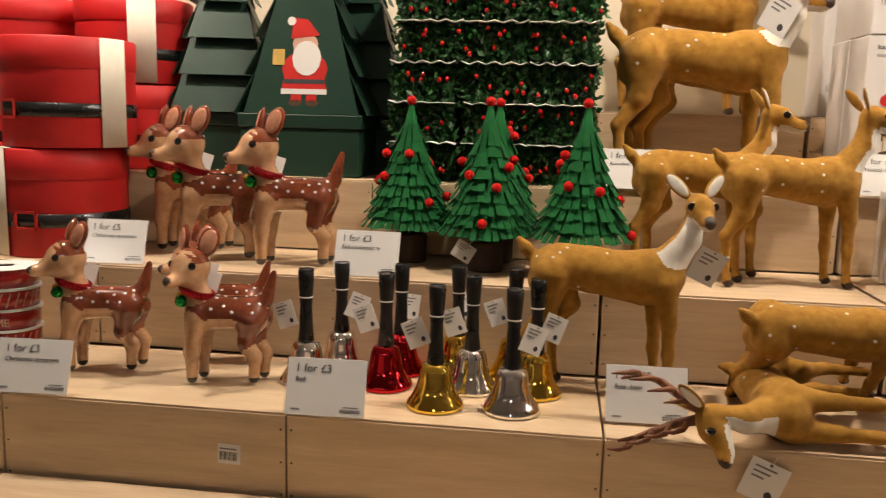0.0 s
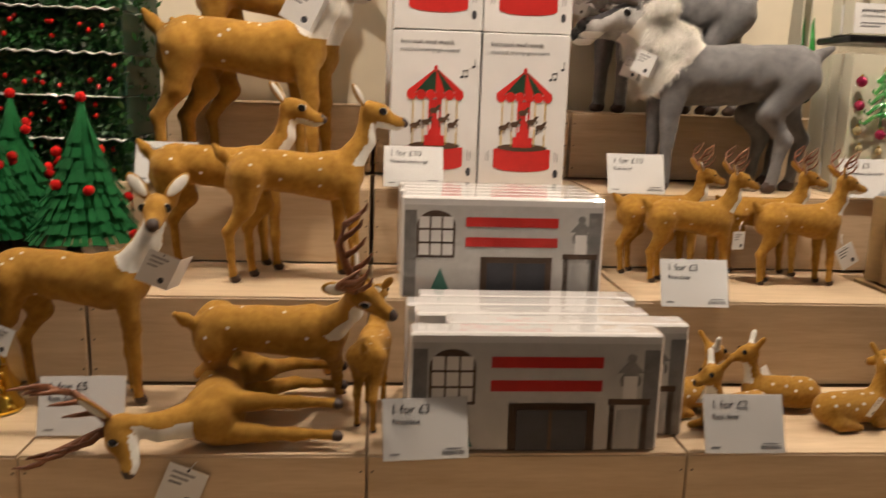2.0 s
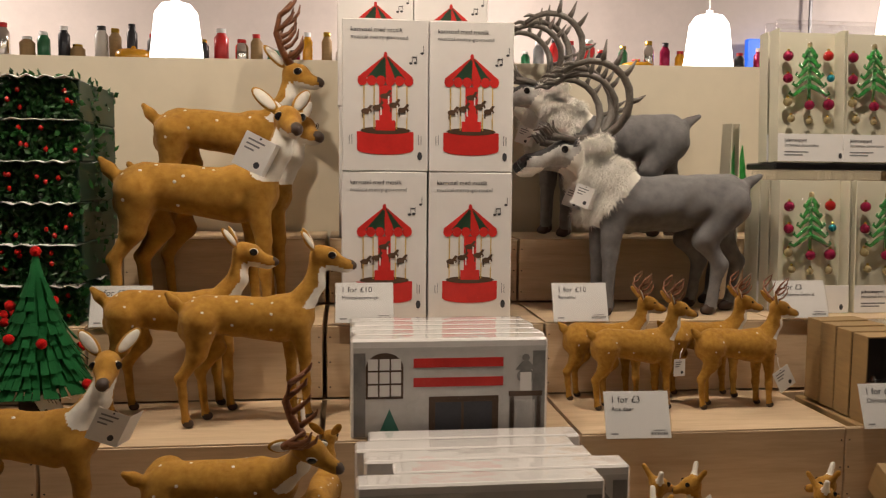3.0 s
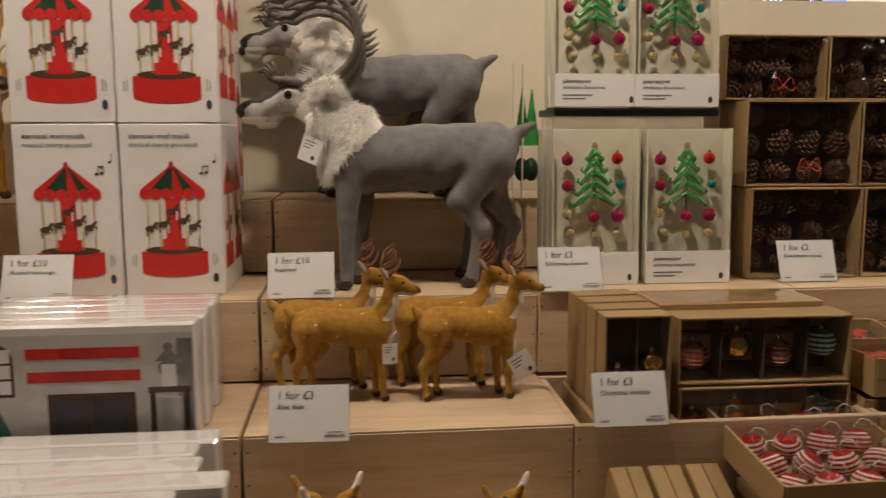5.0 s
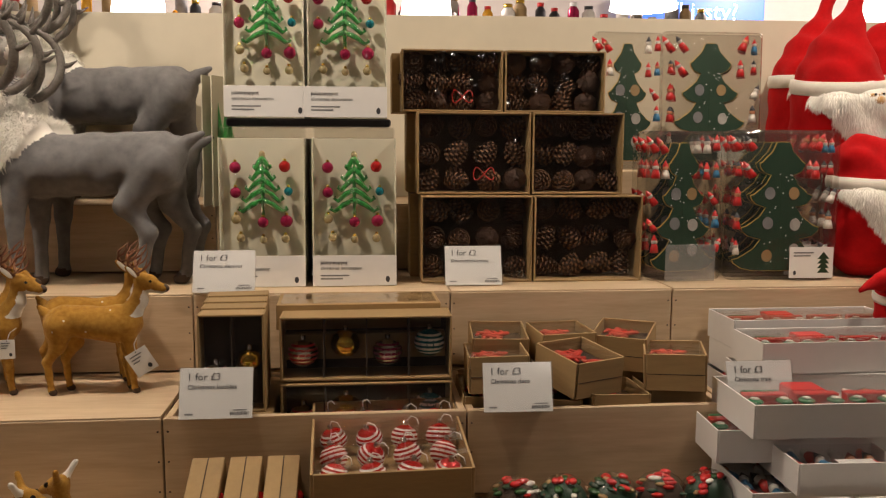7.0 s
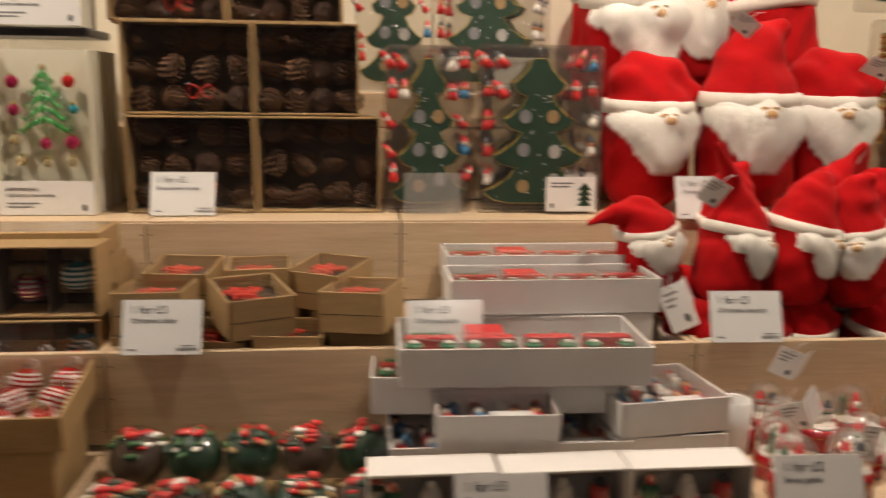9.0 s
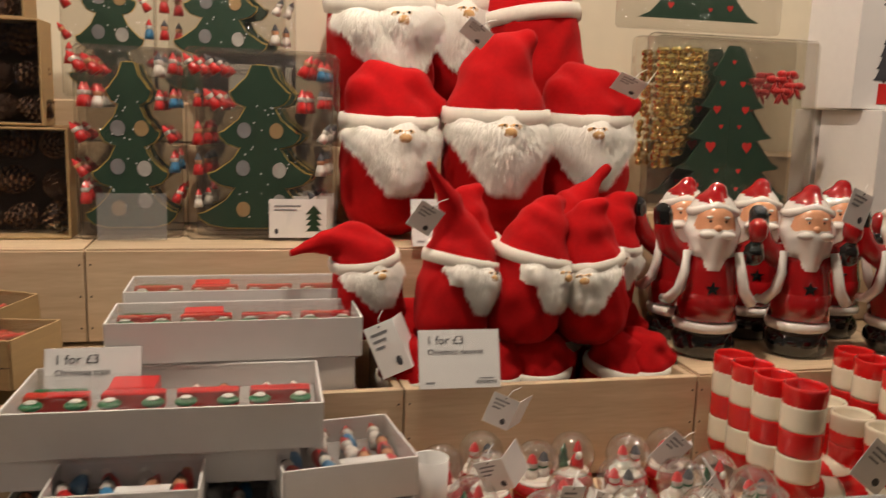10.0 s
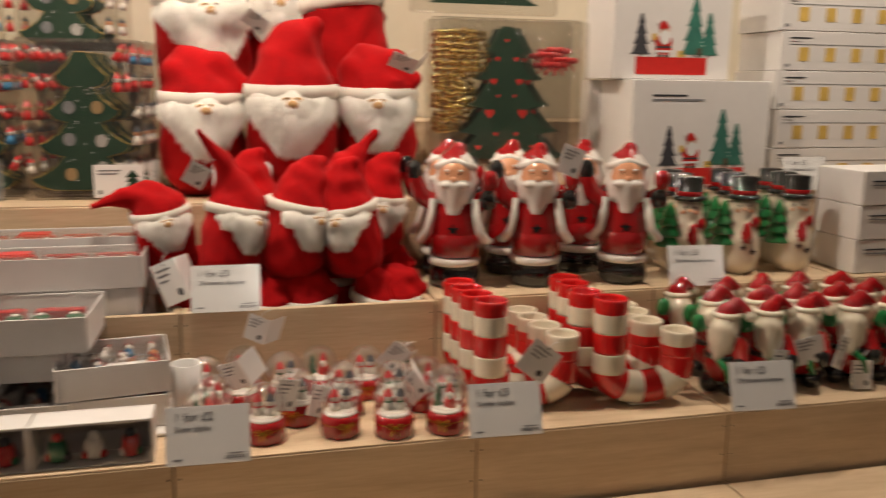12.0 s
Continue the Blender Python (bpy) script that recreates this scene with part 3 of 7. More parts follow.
def antlers(g, base, material, reach=0.46, tines=4, thick=1.0):
    """Two branched antlers above a head at base."""
    for d in (-1, 1):
        b = Vector(base) + Vector((0, 0.035 * d, 0))
        pts = [b, b + Vector((-0.06, 0.05 * d, 0.22 * reach)), b + Vector((-0.10, 0.12 * d, 0.48 * reach)), b + Vector((-0.07, 0.17 * d, 0.76 * reach)), b + Vector((0.02, 0.16 * d, reach))]
        g.tube(pts, [thick * r for r in (0.034, 0.028, 0.025, 0.020, 0.008)], material, 8)
        for k in range(tines):
            u = 0.5 + 0.85 * k
            a = pts[int(u)].lerp(pts[int(u) + 1], u - int(u))
            g.tube([a, a + Vector((0.07, 0.03 * d, 0.04)), a + Vector((0.115, 0.035 * d, 0.10)), a + Vector((0.13, 0.03 * d, 0.17))], [thick * r for r in (0.022, 0.018, 0.014, 0.005)], material, 7)


def deer_mesh(turn=0.0, stag=False, dots=12, tag=None, seed=1, fat=1.0):
    g, rng = G(), random.Random(seed)
    P, head = deer_prims(turn)
    P = [(a, b, ra * fat, rb * fat, m) for a, b, ra, rb, m in P]
    toward = np.array((math.cos(radians(turn)), -math.sin(radians(turn)), -0.15))

    def rule(w, c, n, m):
        if w in (4, 5) and (n @ toward) > 0.30 and c[2] > 0.88:
            return FLOCK_WHITE
        if w == 7 and n[2] < -0.45:
            return FLOCK_WHITE
        return m

    g.blob(P, 0.0125, 0.034, rule, 0.0016, 34)
    g.spots(lambda c, n: 0.72 < c[2] < 0.99 and -0.50 < c[0] < 0.30 and abs(n[1]) > 0.25, 0.0115, FLOCK_WHITE, rng, dots)
    for d in (-1, 1):
        g.ball(head(0.080, 0.068 * d, 1.288), 0.029, BLACK_EYE, 9, (1.15, 0.8, 1))
        g.ball(head(0.078, 0.061 * d, 1.288), 0.0315, FLOCK_WHITE, 9, (1.25, 0.7, 1))
        ear = Vector(head(-0.06, 0.055 * d, 1.335))
        old, g.m = g.m, g.m @ Matrix.Translation(ear) @ pose(0, 0, 0, -46 * d, -16, -turn + 20 * d)
        g.ball((0, 0, 0.105), 0.058, FLOCK, 12, (0.28, 0.80, 2.0))
        g.ball((0.010, 0, 0.108), 0.049, FLOCK_WHITE, 12, (0.26, 0.74, 1.95))
        g.m = old
    if stag:
        antlers(g, head(-0.03, 0, 1.345), ANTLER, 0.34 if fat > 1 else 0.46, 3 if fat > 1 else 4, 0.62 if fat > 1 else 1.0)
    if tag:
        tag_shape(g, tag, 0.20, 0.22, pose(0, 0, 0, 8, 25, 20), True)
    return g.mesh("deer")


DEER, DEER_LOOK, STAG, STAG_SMALL = deer_mesh(8), deer_mesh(78, tag=(0.60, -0.18, 0.92), seed=3), deer_mesh(30, True, seed=5), deer_mesh(0, True, 10, seed=9, fat=1.2)
BIG_LOOK = deer_mesh(72, tag=(0.36, -0.25, 1.05), seed=11)


def deer(mesh, x, y, z, s, rz=0.0, label="ochre flocked roe deer figurine with white spots", m=None, group="roe deer figurines"):
    return thing("deer_figurine", label, "figurine", group, (m or pose(x, y, z, 0, 0, rz)) @ Matrix.Scale(s, 4), mesh)


Z1, Z2, Z3, Z4 = 0.964, 1.099, 1.236, 1.374
deer(DEER_LOOK, 0.210, 0.190, Z1, 0.215, -4, "ochre flocked roe deer figurine turning its head")
deer(DEER, 0.502, 0.375, Z2, 0.212, 9)
deer(DEER, 0.368, 0.442, Z2, 0.212, 8)
deer(BIG_LOOK, 0.388, 0.600, Z3, 0.292, 0, "large ochre flocked roe deer figurine turning its head")
deer(deer_mesh(55, seed=21), 0.410, 0.695, Z3, 0.285, 0, "large ochre flocked roe deer figurine turning its head")
deer(STAG, 0.395, 0.865, Z4, 0.275, 0, "large ochre flocked stag figurine with branched antlers")
deer(STAG, 0, 0, 0, 0.2, label="ochre flocked stag figurine tipped over on the shelf", m=pose(0.490, 0.225, Z1 + 0.008, 44, 0, 2))
lying = Matrix(((0, 0, -1, 0.588), (-1, 0, 0, 0.100), (0, 1, 0, Z1 + 0.036), (0, 0, 0, 1)))
deer(deer_mesh(58, True, seed=5), 0, 0, 0, 0.205, label="ochre flocked stag figurine lying on its side", m=lying)
deer(DEER, 0.622, 0.125, Z1, 0.125, 82, "small ochre flocked deer figurine seen from behind")
swing_tag(0.395, -0.008, 0.925, -6, 22, 0, 0.05, 0.05)
for dx, dy in ((1.162, 0.395), (1.130, 0.462), (1.350, 0.388), (1.318, 0.462)):
    deer(STAG_SMALL, dx, dy, Z2, 0.138, RNG.uniform(-4, 4), "small ochre flocked stag figurine with thin antlers", group="small stag figurines")
swing_tag(1.228, 0.352, Z2 + 0.080, 0, 0, 10, 0.022, 0.03)
swing_tag(1.425, 0.36, Z2 + 0.055, 0, -30, 10, 0.035, 0.04)

fawn = G()
fawn.blob([((-0.5, 0, 0.32), (0.35, 0, 0.34), 0.30, 0.28, FLOCK), ((0.42, 0, 0.45), (0.55, 0, 0.95), 0.17, 0.12, FLOCK), ((0.56, 0, 1.05), (0.62, 0, 1.04), 0.17, 0.15, FLOCK),
           ((0.66, 0, 1.02), (0.86, 0, 0.94), 0.12, 0.07, FLOCK), ((0.5, -0.12, 1.18), (0.42, -0.24, 1.38), 0.06, 0.05, FLOCK_WHITE),
           ((0.5, 0.12, 1.18), (0.42, 0.24, 1.38), 0.06, 0.05, FLOCK), ((0.3, -0.24, 0.10), (0.7, -0.26, 0.07), 0.09, 0.06, FLOCK),
           ((-0.5, -0.25, 0.14), (-0.1, -0.30, 0.07), 0.14, 0.06, FLOCK), ((0.3, 0.24, 0.10), (0.6, 0.26, 0.07), 0.09, 0.06, FLOCK), ((0.88, 0, 0.95), (0.9, 0, 0.94), 0.05, 0.04, HOOF)],
          0.04, 0.08, lambda w, c, n, m: FLOCK_WHITE if w == 1 and n[0] > 0.4 else m)
fawn.spots(lambda c, n: c[2] > 0.38 and c[0] < 0.3, 0.03, FLOCK_WHITE, random.Random(2), 16)
for d in (-1, 1):
    fawn.ball((0.70, 0.125 * d, 1.09), 0.045, BLACK_EYE, 8)
tag_shape(fawn, (0.1, -0.36, 0.45), 0.35, 0.4, pose(0, 0, 0, 20, 20, 30))
FAWN_LYING = fawn.mesh("lying_fawn")
for dx, dy, rz in ((1.075, 0.14, 20), (1.118, 0.075, 200), (1.215, 0.15, 175), (1.300, 0.09, 10), (1.415, 0.12, 160)):
    deer(FAWN_LYING, dx, dy, Z1, 0.080, rz, "tiny ochre flocked fawn figurine lying down", group="lying fawn figurines")


# ---- ceramic fawns ----
def ceramic_fawn_mesh(turn):
    B, C, g = FAWN_BROWN, FAWN_CREAM, G()
    c, s = math.cos(radians(turn)), -math.sin(radians(turn))

    def head(a, b, z):
        return (0.22 + a * c - b * s, a * s + b * c, z)

    P = [((-0.16, 0, 0.46), (0.15, 0, 0.46), 0.105, 0.11, B), ((0.16, 0, 0.5), (0.21, 0, 0.66), 0.09, 0.075, C), (head(0, 0, 0.76), head(0.02, 0, 0.75), 0.122, 0.115, B),
         (head(0.05, 0, 0.72), head(0.19, 0, 0.685), 0.075, 0.038, C), (head(0.22, 0, 0.695), head(0.225, 0, 0.695), 0.02, 0.018, HOOF),
         ((-0.25, 0, 0.55), (-0.30, 0, 0.72), 0.05, 0.02, B)]
    for d in (-1, 1):
        k = 0.025 * d
        P += [((0.16 + k, 0.06 * d, 0.42), (0.19 + k, 0.06 * d, 0.22), 0.07, 0.045, C), ((0.19 + k, 0.06 * d, 0.22), (0.19 + k, 0.06 * d, 0.04), 0.042, 0.036, C),
              ((-0.18 + k, 0.06 * d, 0.42), (-0.15 + k, 0.06 * d, 0.27), 0.085, 0.05, B), ((-0.15 + k, 0.06 * d, 0.27), (-0.21 + k, 0.06 * d, 0.18), 0.045, 0.04, C),
              ((-0.21 + k, 0.06 * d, 0.18), (-0.20 + k, 0.06 * d, 0.04), 0.04, 0.036, C)]

    def rule(w, p, n, m):
        if p[2] < 0.055:
            return CERAMIC_BLACK
        if m is FAWN_BROWN and w == 0 and (n[2] < -0.20 or p[2] < 0.42):
            return FAWN_CREAM
        if w == 2 and (p[2] < 0.785 or n @ np.array((c, s, 0)) > 0.55):
            return FAWN_CREAM
        return m

    g.blob(P, 0.013, 0.045, rule)
    g.spots(lambda p, n: p[2] > 0.48 and -0.22 < p[0] < 0.12 and n[2] > 0.1, 0.0105, CERAMIC_WHITE, random.Random(4), 26)
    for d in (-1, 1):
        g.ball(head(0.085, 0.078 * d, 0.775), 0.026, BLACK_EYE, 9)
        g.ball(head(0.078, 0.068 * d, 0.780), 0.028, CERAMIC_WHITE, 8, (1, 0.7, 1))
        old, g.m = g.m, g.m @ Matrix.Translation(head(-0.03, 0.08 * d, 0.835)) @ pose(0, 0, 0, -20 * d, -12, -turn + 30 * d)
        g.ball((0, 0, 0.085), 0.078, FAWN_BROWN, 12, (0.35, 0.85, 1.3))
        g.ball((0.016, 0, 0.085), 0.064, FAWN_EAR, 12, (0.25, 0.80, 1.25))
        g.m = old
    for k in range(26):
        a = 2 * math.pi * k / 26
        for j in range(2):
            r = 0.088 + 0.008 * j
            g.ball((0.185 + r * math.cos(a), r * math.sin(a), 0.585 + 0.03 * math.cos(a) + 0.012 * j), 0.022, TINSEL, 5)
    g.ball((0.275, 0.050, 0.540), 0.040, GREEN_BELL, 12)
    g.ball((0.295, -0.030, 0.550), 0.034, GOLD, 12)
    tag_shape(g, (0.16, -0.14, 0.62), 0.17, 0.17, pose(0, 0, 0, 4, -18, 14), True)
    return g.mesh("ceramic_fawn")


FAWN_A, FAWN_B = ceramic_fawn_mesh(-28), ceramic_fawn_mesh(-62)
for mesh, fx, fy, fz, s, rz in ((FAWN_A, -0.308, 0.340, Z2, 0.262, 198), (FAWN_A, -0.448, 0.365, Z2, 0.262, 199), (FAWN_A, -0.535, 0.445, Z2, 0.262, 197),
                                (FAWN_A, -0.535, 0.125, Z1, 0.225, 197), (FAWN_B, -0.335, 0.108, Z1, 0.225, 192), (FAWN_A, -0.375, 0.200, Z1, 0.220, 196)):
    thing("fawn_ornament", "glossy brown and cream ceramic fawn with red tinsel collar", "ornament", "ceramic fawns", pose(fx, fy, fz, 0, 0, rz) @ Matrix.Scale(s, 4), mesh)


# ---- reindeer ----
def reindeer_mesh():
    D, W, FACE, g, rng = GREY_FLOCK, FUR, GREY_PALE, G(), random.Random(12)
    P = [((-0.34, 0, 0.775), (-0.05, 0, 0.755), 0.180, 0.186, D), ((-0.05, 0, 0.750), (0.26, 0, 0.740), 0.184, 0.192, D), ((-0.43, 0, 0.790), (-0.43, 0, 0.70), 0.165, 0.130, D), ((0.34, 0, 0.80), (0.41, 0, 0.70), 0.172, 0.125, W),
         ((0.36, 0, 0.88), (0.58, 0, 1.04), 0.170, 0.105, W), ((0.63, 0, 1.095), (0.71, 0, 1.085), 0.088, 0.084, FACE), ((0.71, 0, 1.075), (0.93, 0, 1.020), 0.074, 0.047, FACE),
         ((0.945, 0, 1.030), (0.975, 0, 1.018), 0.044, 0.038, BLACK), ((-0.59, 0, 0.90), (-0.68, 0, 0.945), 0.042, 0.020, D),
         ((0.58, -0.085, 1.135), (0.47, -0.150, 1.165), 0.028, 0.038, FACE), ((0.58, 0.085, 1.135), (0.47, 0.150, 1.165), 0.028, 0.038, FACE),
         ((0.88, 0, 0.985), (0.945, 0, 0.978), 0.040, 0.030, FUR)]
    for d in (-1, 1):
        k = 0.035 * d
        j = 0.11 * d
        P += [((0.34 + k, 0.10 * d, 0.72), (0.37 + k, 0.10 * d, 0.42), 0.096, 0.054, D), ((0.37 + k, 0.10 * d, 0.41), (0.375 + k, 0.10 * d, 0.06), 0.048, 0.034, D),
              ((0.385 + k, 0.10 * d, 0.030), (0.415 + k, 0.10 * d, 0.026), 0.042, 0.032, HOOF), ((-0.42, 0.09 * d, 0.74), (-0.36 + j, 0.10 * d, 0.52), 0.142, 0.082, D),
              ((-0.36 + j, 0.10 * d, 0.50), (-0.47 + j, 0.10 * d, 0.35), 0.070, 0.050, D), ((-0.47 + j, 0.10 * d, 0.345), (-0.42 + j, 0.10 * d, 0.06), 0.046, 0.034, D),
              ((-0.405 + j, 0.10 * d, 0.030), (-0.375 + j, 0.10 * d, 0.026), 0.042, 0.032, HOOF)]

    def rule(w, c, n, m):
        if w in (5, 6) and c[0] < 0.93 and n[2] > 0.45:
            return GREY_DARK
        return m

    g.blob(P, 0.015, 0.040, rule, 0.0035, 26)
    mane = lambda c, n: 0.25 < c[0] < 0.60 and c[2] > 0.60 and c[2] > 1.0 - 1.5 * (c[0] - 0.25)  # noqa: E731
    g.fur(mane, 0.062, 0.0026, FUR, rng, 11000, 0.50, 0.34)
    g.fur(mane, 0.034, 0.0022, FUR, rng, 9000, 0.15, 0.50)
    for d in (-1, 1):
        g.ball((0.715, 0.076 * d, 1.105), 0.026, BLACK_EYE, 8)
        g.ball((0.708, 0.069 * d, 1.108), 0.036, GREY_PALE, 8, (1.2, 0.6, 0.9))
        pts, rad = [], []
        for k in range(13):
            a = radians(-82 - 232 * k / 12)
            pts.append((0.570 + 0.25 * math.cos(a), (0.045 + 0.15 * math.sin(math.pi * k / 14)) * d, 1.420 + 0.252 * math.sin(a)))
            rad.append(0.034 - 0.0013 * k)
        g.tube(pts, rad, HORN, 8)
        for k in (5, 7, 8, 9):
            p = Vector(pts[k])
            o = (p - Vector((0.570, p.y, 1.420))).normalized()
            g.tube([p, p + o * 0.05 + Vector((0, 0.01 * d, 0.012)), p + o * 0.10 + Vector((0, 0.01 * d, 0.045))], [0.024, 0.016, 0.004], HORN, 6)
        for k in (11, 12):
            p = Vector(pts[k])
            g.tube([p, p + Vector((0.05, 0, 0.01)), p + Vector((0.09, 0.02 * d, -0.01))], [0.018, 0.014, 0.005], HORN, 6)
        b = Vector((0.65, 0.05 * d, 1.165))
        g.tube([b, b + Vector((0.07, 0.01 * d, 0.02)), b + Vector((0.15, 0.02 * d, 0.03))], [0.028, 0.024, 0.022], HORN, 6)
        for k in range(4):
            q = b + Vector((0.10 + 0.02 * k, 0.015 * d, 0.03))
            g.tube([q, q + Vector((0.04, 0.0, 0.05)), q + Vector((0.05 + 0.01 * k, 0.02 * d, 0.10 - 0.02 * k))], [0.016, 0.012, 0.004], HORN, 5)
    tag_shape(g, (0.60, 0.12, 0.80), 0.12, 0.14, pose(0, 0, 0, 0, 20, 160), True)
    return g.mesh("reindeer")


REINDEER = reindeer_mesh()
for rx, ry, rz, s in ((1.286, 0.590, Z3, 0.292), (1.290, 0.690, Z3, 0.285), (1.262, 0.835, Z4, 0.290), (1.240, 0.935, Z4, 0.285)):
    thing("reindeer_figurine", "grey flocked reindeer figurine with white fur mane and curved antlers", "figurine", "reindeer figurines",
          pose(rx, ry, rz, 0, 0, 180) @ Matrix.Diagonal((s * 1.01, s, s, 1)), REINDEER)


# ---- hand bells ----
def hand_bell(metal, word, tag_turn):
    b = thing("hand_bell", f"shiny {word} hand bell with a black wooden handle", "bell", "hand bells")
    prof = [(0.0005, 0.064), (0.012, 0.0645), (0.019, 0.061), (0.0225, 0.052), (0.024, 0.040), (0.0275, 0.026), (0.034, 0.014), (0.0405, 0.006), (0.0415, 0.001), (0.0395, 0.0), (0.036, 0.004), (0.020, 0.030), (0.0005, 0.055)]
    part("bell", G().lathe(prof, metal, 40), b)
    part("handle", G().lathe([(0.0005, 0.176), (0.0105, 0.176), (0.0120, 0.174), (0.0118, 0.160), (0.0090, 0.120), (0.0105, 0.085), (0.0128, 0.066), (0.0128, 0.0635), (0.0005, 0.0635)], BLACK, 24), b)
    part("rim", G().lathe([(0.0105, 0.1735), (0.0122, 0.175), (0.0110, 0.1775), (0.0105, 0.1765)], BLACK, 24), b)
    part("tie", G().lathe([(0.0092, 0.132), (0.0103, 0.1325), (0.0103, 0.1345), (0.0092, 0.135)], CARD, 16), b)
    t = radians(tag_turn)
    tag = G()
    tag_shape(tag, (0.028 * math.cos(t), 0.018 * math.sin(t) - 0.012, 0.108), 0.031, 0.04, pose(0, 0, 0, -8, 22 * math.cos(t), 30 * math.sin(t) + 8))
    part("swing_tag", tag, b, "white card tag")
    return b


BELLS = {"silver": SILVER, "gold": GOLD, "red": RED_METAL}
for word, bx, by, turn in (("silver", -0.226, 0.138, 200), ("silver", -0.190, 0.205, 10), ("red", -0.107, 0.140, 190), ("red", -0.098, 0.212, 60), ("gold", -0.023, 0.070, 170),
                           ("silver", 0.018, 0.150, 195), ("gold", -0.012, 0.225, 80), ("silver", 0.081, 0.072, 10), ("gold", 0.110, 0.150, 330), ("gold", 0.075, 0.222, 190)):
    hand_bell(BELLS[word], word, turn).matrix_world = pose(bx, by, Z1, 0, 0, 0) @ Matrix.Diagonal((0.97, 0.97, 0.945, 1))


# ---- felt trees ----
def felt_tree(seed):
    rng = random.Random(seed)
    t = thing("felt_tree", "green fringed felt Christmas tree with red pompoms on a log", "tree ornament", "felt trees")
    part("log", G().lathe([(0.0005, 0.0), (0.029, 0.0), (0.031, 0.004), (0.030, 0.022), (0.031, 0.046), (0.029, 0.050), (0.0005, 0.050)], BARK, 16, wave=0.04, waves=5), t)
    part("stem", G().lathe([(0.004, 0.045), (0.004, 0.075)], WOOD_END, 8), t)
    z0, z1, r0 = 0.064, 0.276, 0.070
    part("cone", G().lathe([(r0 * 0.80, z0 + 0.008), (r0 * 0.38, z0 + 0.11), (0.004, z1), (0.0005, z1 + 0.002)], GREEN_FELT, 28), t)
    rows = 9
    for k in range(rows):
        f = k / rows
        zt = z0 + 0.022 + (z1 - z0 - 0.045) * f
        r = r0 * (1 - f) * 0.97 + 0.008
        rt = r * 0.74
        n = max(12, int(2 * math.pi * r / 0.0115))
        g = G()
        for a in range(n):
            w = 2 * math.pi * (a + rng.uniform(-0.15, 0.15)) / n
            hw = math.pi / n * 0.84
            l = 0.031 * rng.uniform(0.92, 1.08)
            ro = r + 0.010 * rng.uniform(0.5, 1.4)
            pts = []
            for dr in (0, -0.0016):
                pts += [(rt * math.cos(w - hw), rt * math.sin(w - hw), zt + 0.009), (rt * math.cos(w + hw), rt * math.sin(w + hw), zt + 0.009),
                        ((ro + dr) * math.cos(w + hw), (ro + dr) * math.sin(w + hw), zt + 0.009 - l), ((ro + dr) * math.cos(w - hw), (ro + dr) * math.sin(w - hw), zt + 0.009 - l)]
            g.put(pts, [(0, 3, 2, 1), (4, 5, 6, 7), (3, 7, 6, 2), (0, 4, 7, 3), (1, 2, 6, 5)], GREEN_FELT, False)
        part("fringe", g, t)
    part("pompom", G().ball((0, 0, z1 + 0.006), 0.0085, POMPOM, 10), t)
    for k in range(9):
        f = rng.uniform(0.02, 0.80)
        w = 2.4 * k + seed
        r = r0 * (1 - f) + 0.012
        part("pompom", G().ball((r * math.cos(w), r * math.sin(w), z0 + 0.004 + (z1 - z0) * f), 0.0082, POMPOM, 9), t)
    return t


for k, (tx, ty) in enumerate(((-0.128, 0.432), (0.014, 0.378), (0.024, 0.470), (0.173, 0.362))):
    felt_tree(k + 3).matrix_world = pose(tx, ty, Z2, 0, 0, 40 * k)
swing_tag(-0.02, 0.345, Z2 + 0.035, -20, 30, 0, 0.035, 0.03)
swing_tag(0.195, 0.335, Z2 + 0.045, -20, 60, 0, 0.035, 0.03)


# ---- red round boxes, ribbon roll ----
def round_box(x, y, z, r, h, turn, ribbon):
    b = thing("round_box", "red round gift box with a black belt and cream ribbon", "gift box", "round gift boxes", pose(x, y, z, 0, 0, turn))
    part("base", G().lathe([(0.0005, 0.0), (r - 0.003, 0.0), (r - 0.0015, 0.002), (r - 0.0015, h * 0.75)], RED_PAPER, 56), b)
    part("lid", G().lathe([(r, h * 0.72), (r + 0.0006, h * 0.725), (r + 0.0006, h - 0.002), (r - 0.002, h), (0.0005, h)], RED_PAPER, 56), b)
    part("belt", G().lathe([(r - 0.0015, h * 0.28), (r + 0.0002, h * 0.282), (r + 0.0002, h * 0.405), (r - 0.0015, h * 0.407)], BLACK, 56), b)
    g = G()
    a0, a1 = radians(ribbon - 13), radians(ribbon + 13)
    pts, faces = [], []
    for k in range(7):
        a = a0 + (a1 - a0) * k / 6
        for rr, zz in ((r - 0.001, 0.001), (r + 0.0022, 0.001), (r + 0.0028, h), (r - 0.03, h + 0.002)):
            pts.append((rr * math.cos(a), rr * math.sin(a), zz))
    for k in range(6):
        for j in range(3):
            faces.append((4 * k + j, 4 * k + 4 + j, 4 * k + 5 + j, 4 * k + 1 + j))
    part("ribbon", g.put(pts, faces, WHITE_RIBBON), b, "wide cream ribbon")
    u = G()
    for dx, dz, sx, sz in ((0, 0.019, 0.044, 0.006), (0, -0.019, 0.044, 0.006), (-0.019, 0, 0.006, 0.044), (0.019, 0, 0.006, 0.044)):
        u.box((dx, -r - 0.0012, h * 0.345 + dz * 0.75), (sx, 0.0016, sz * 0.75), PRINT_RED, 0.0005)
    part("buckle", u, b)
    return b


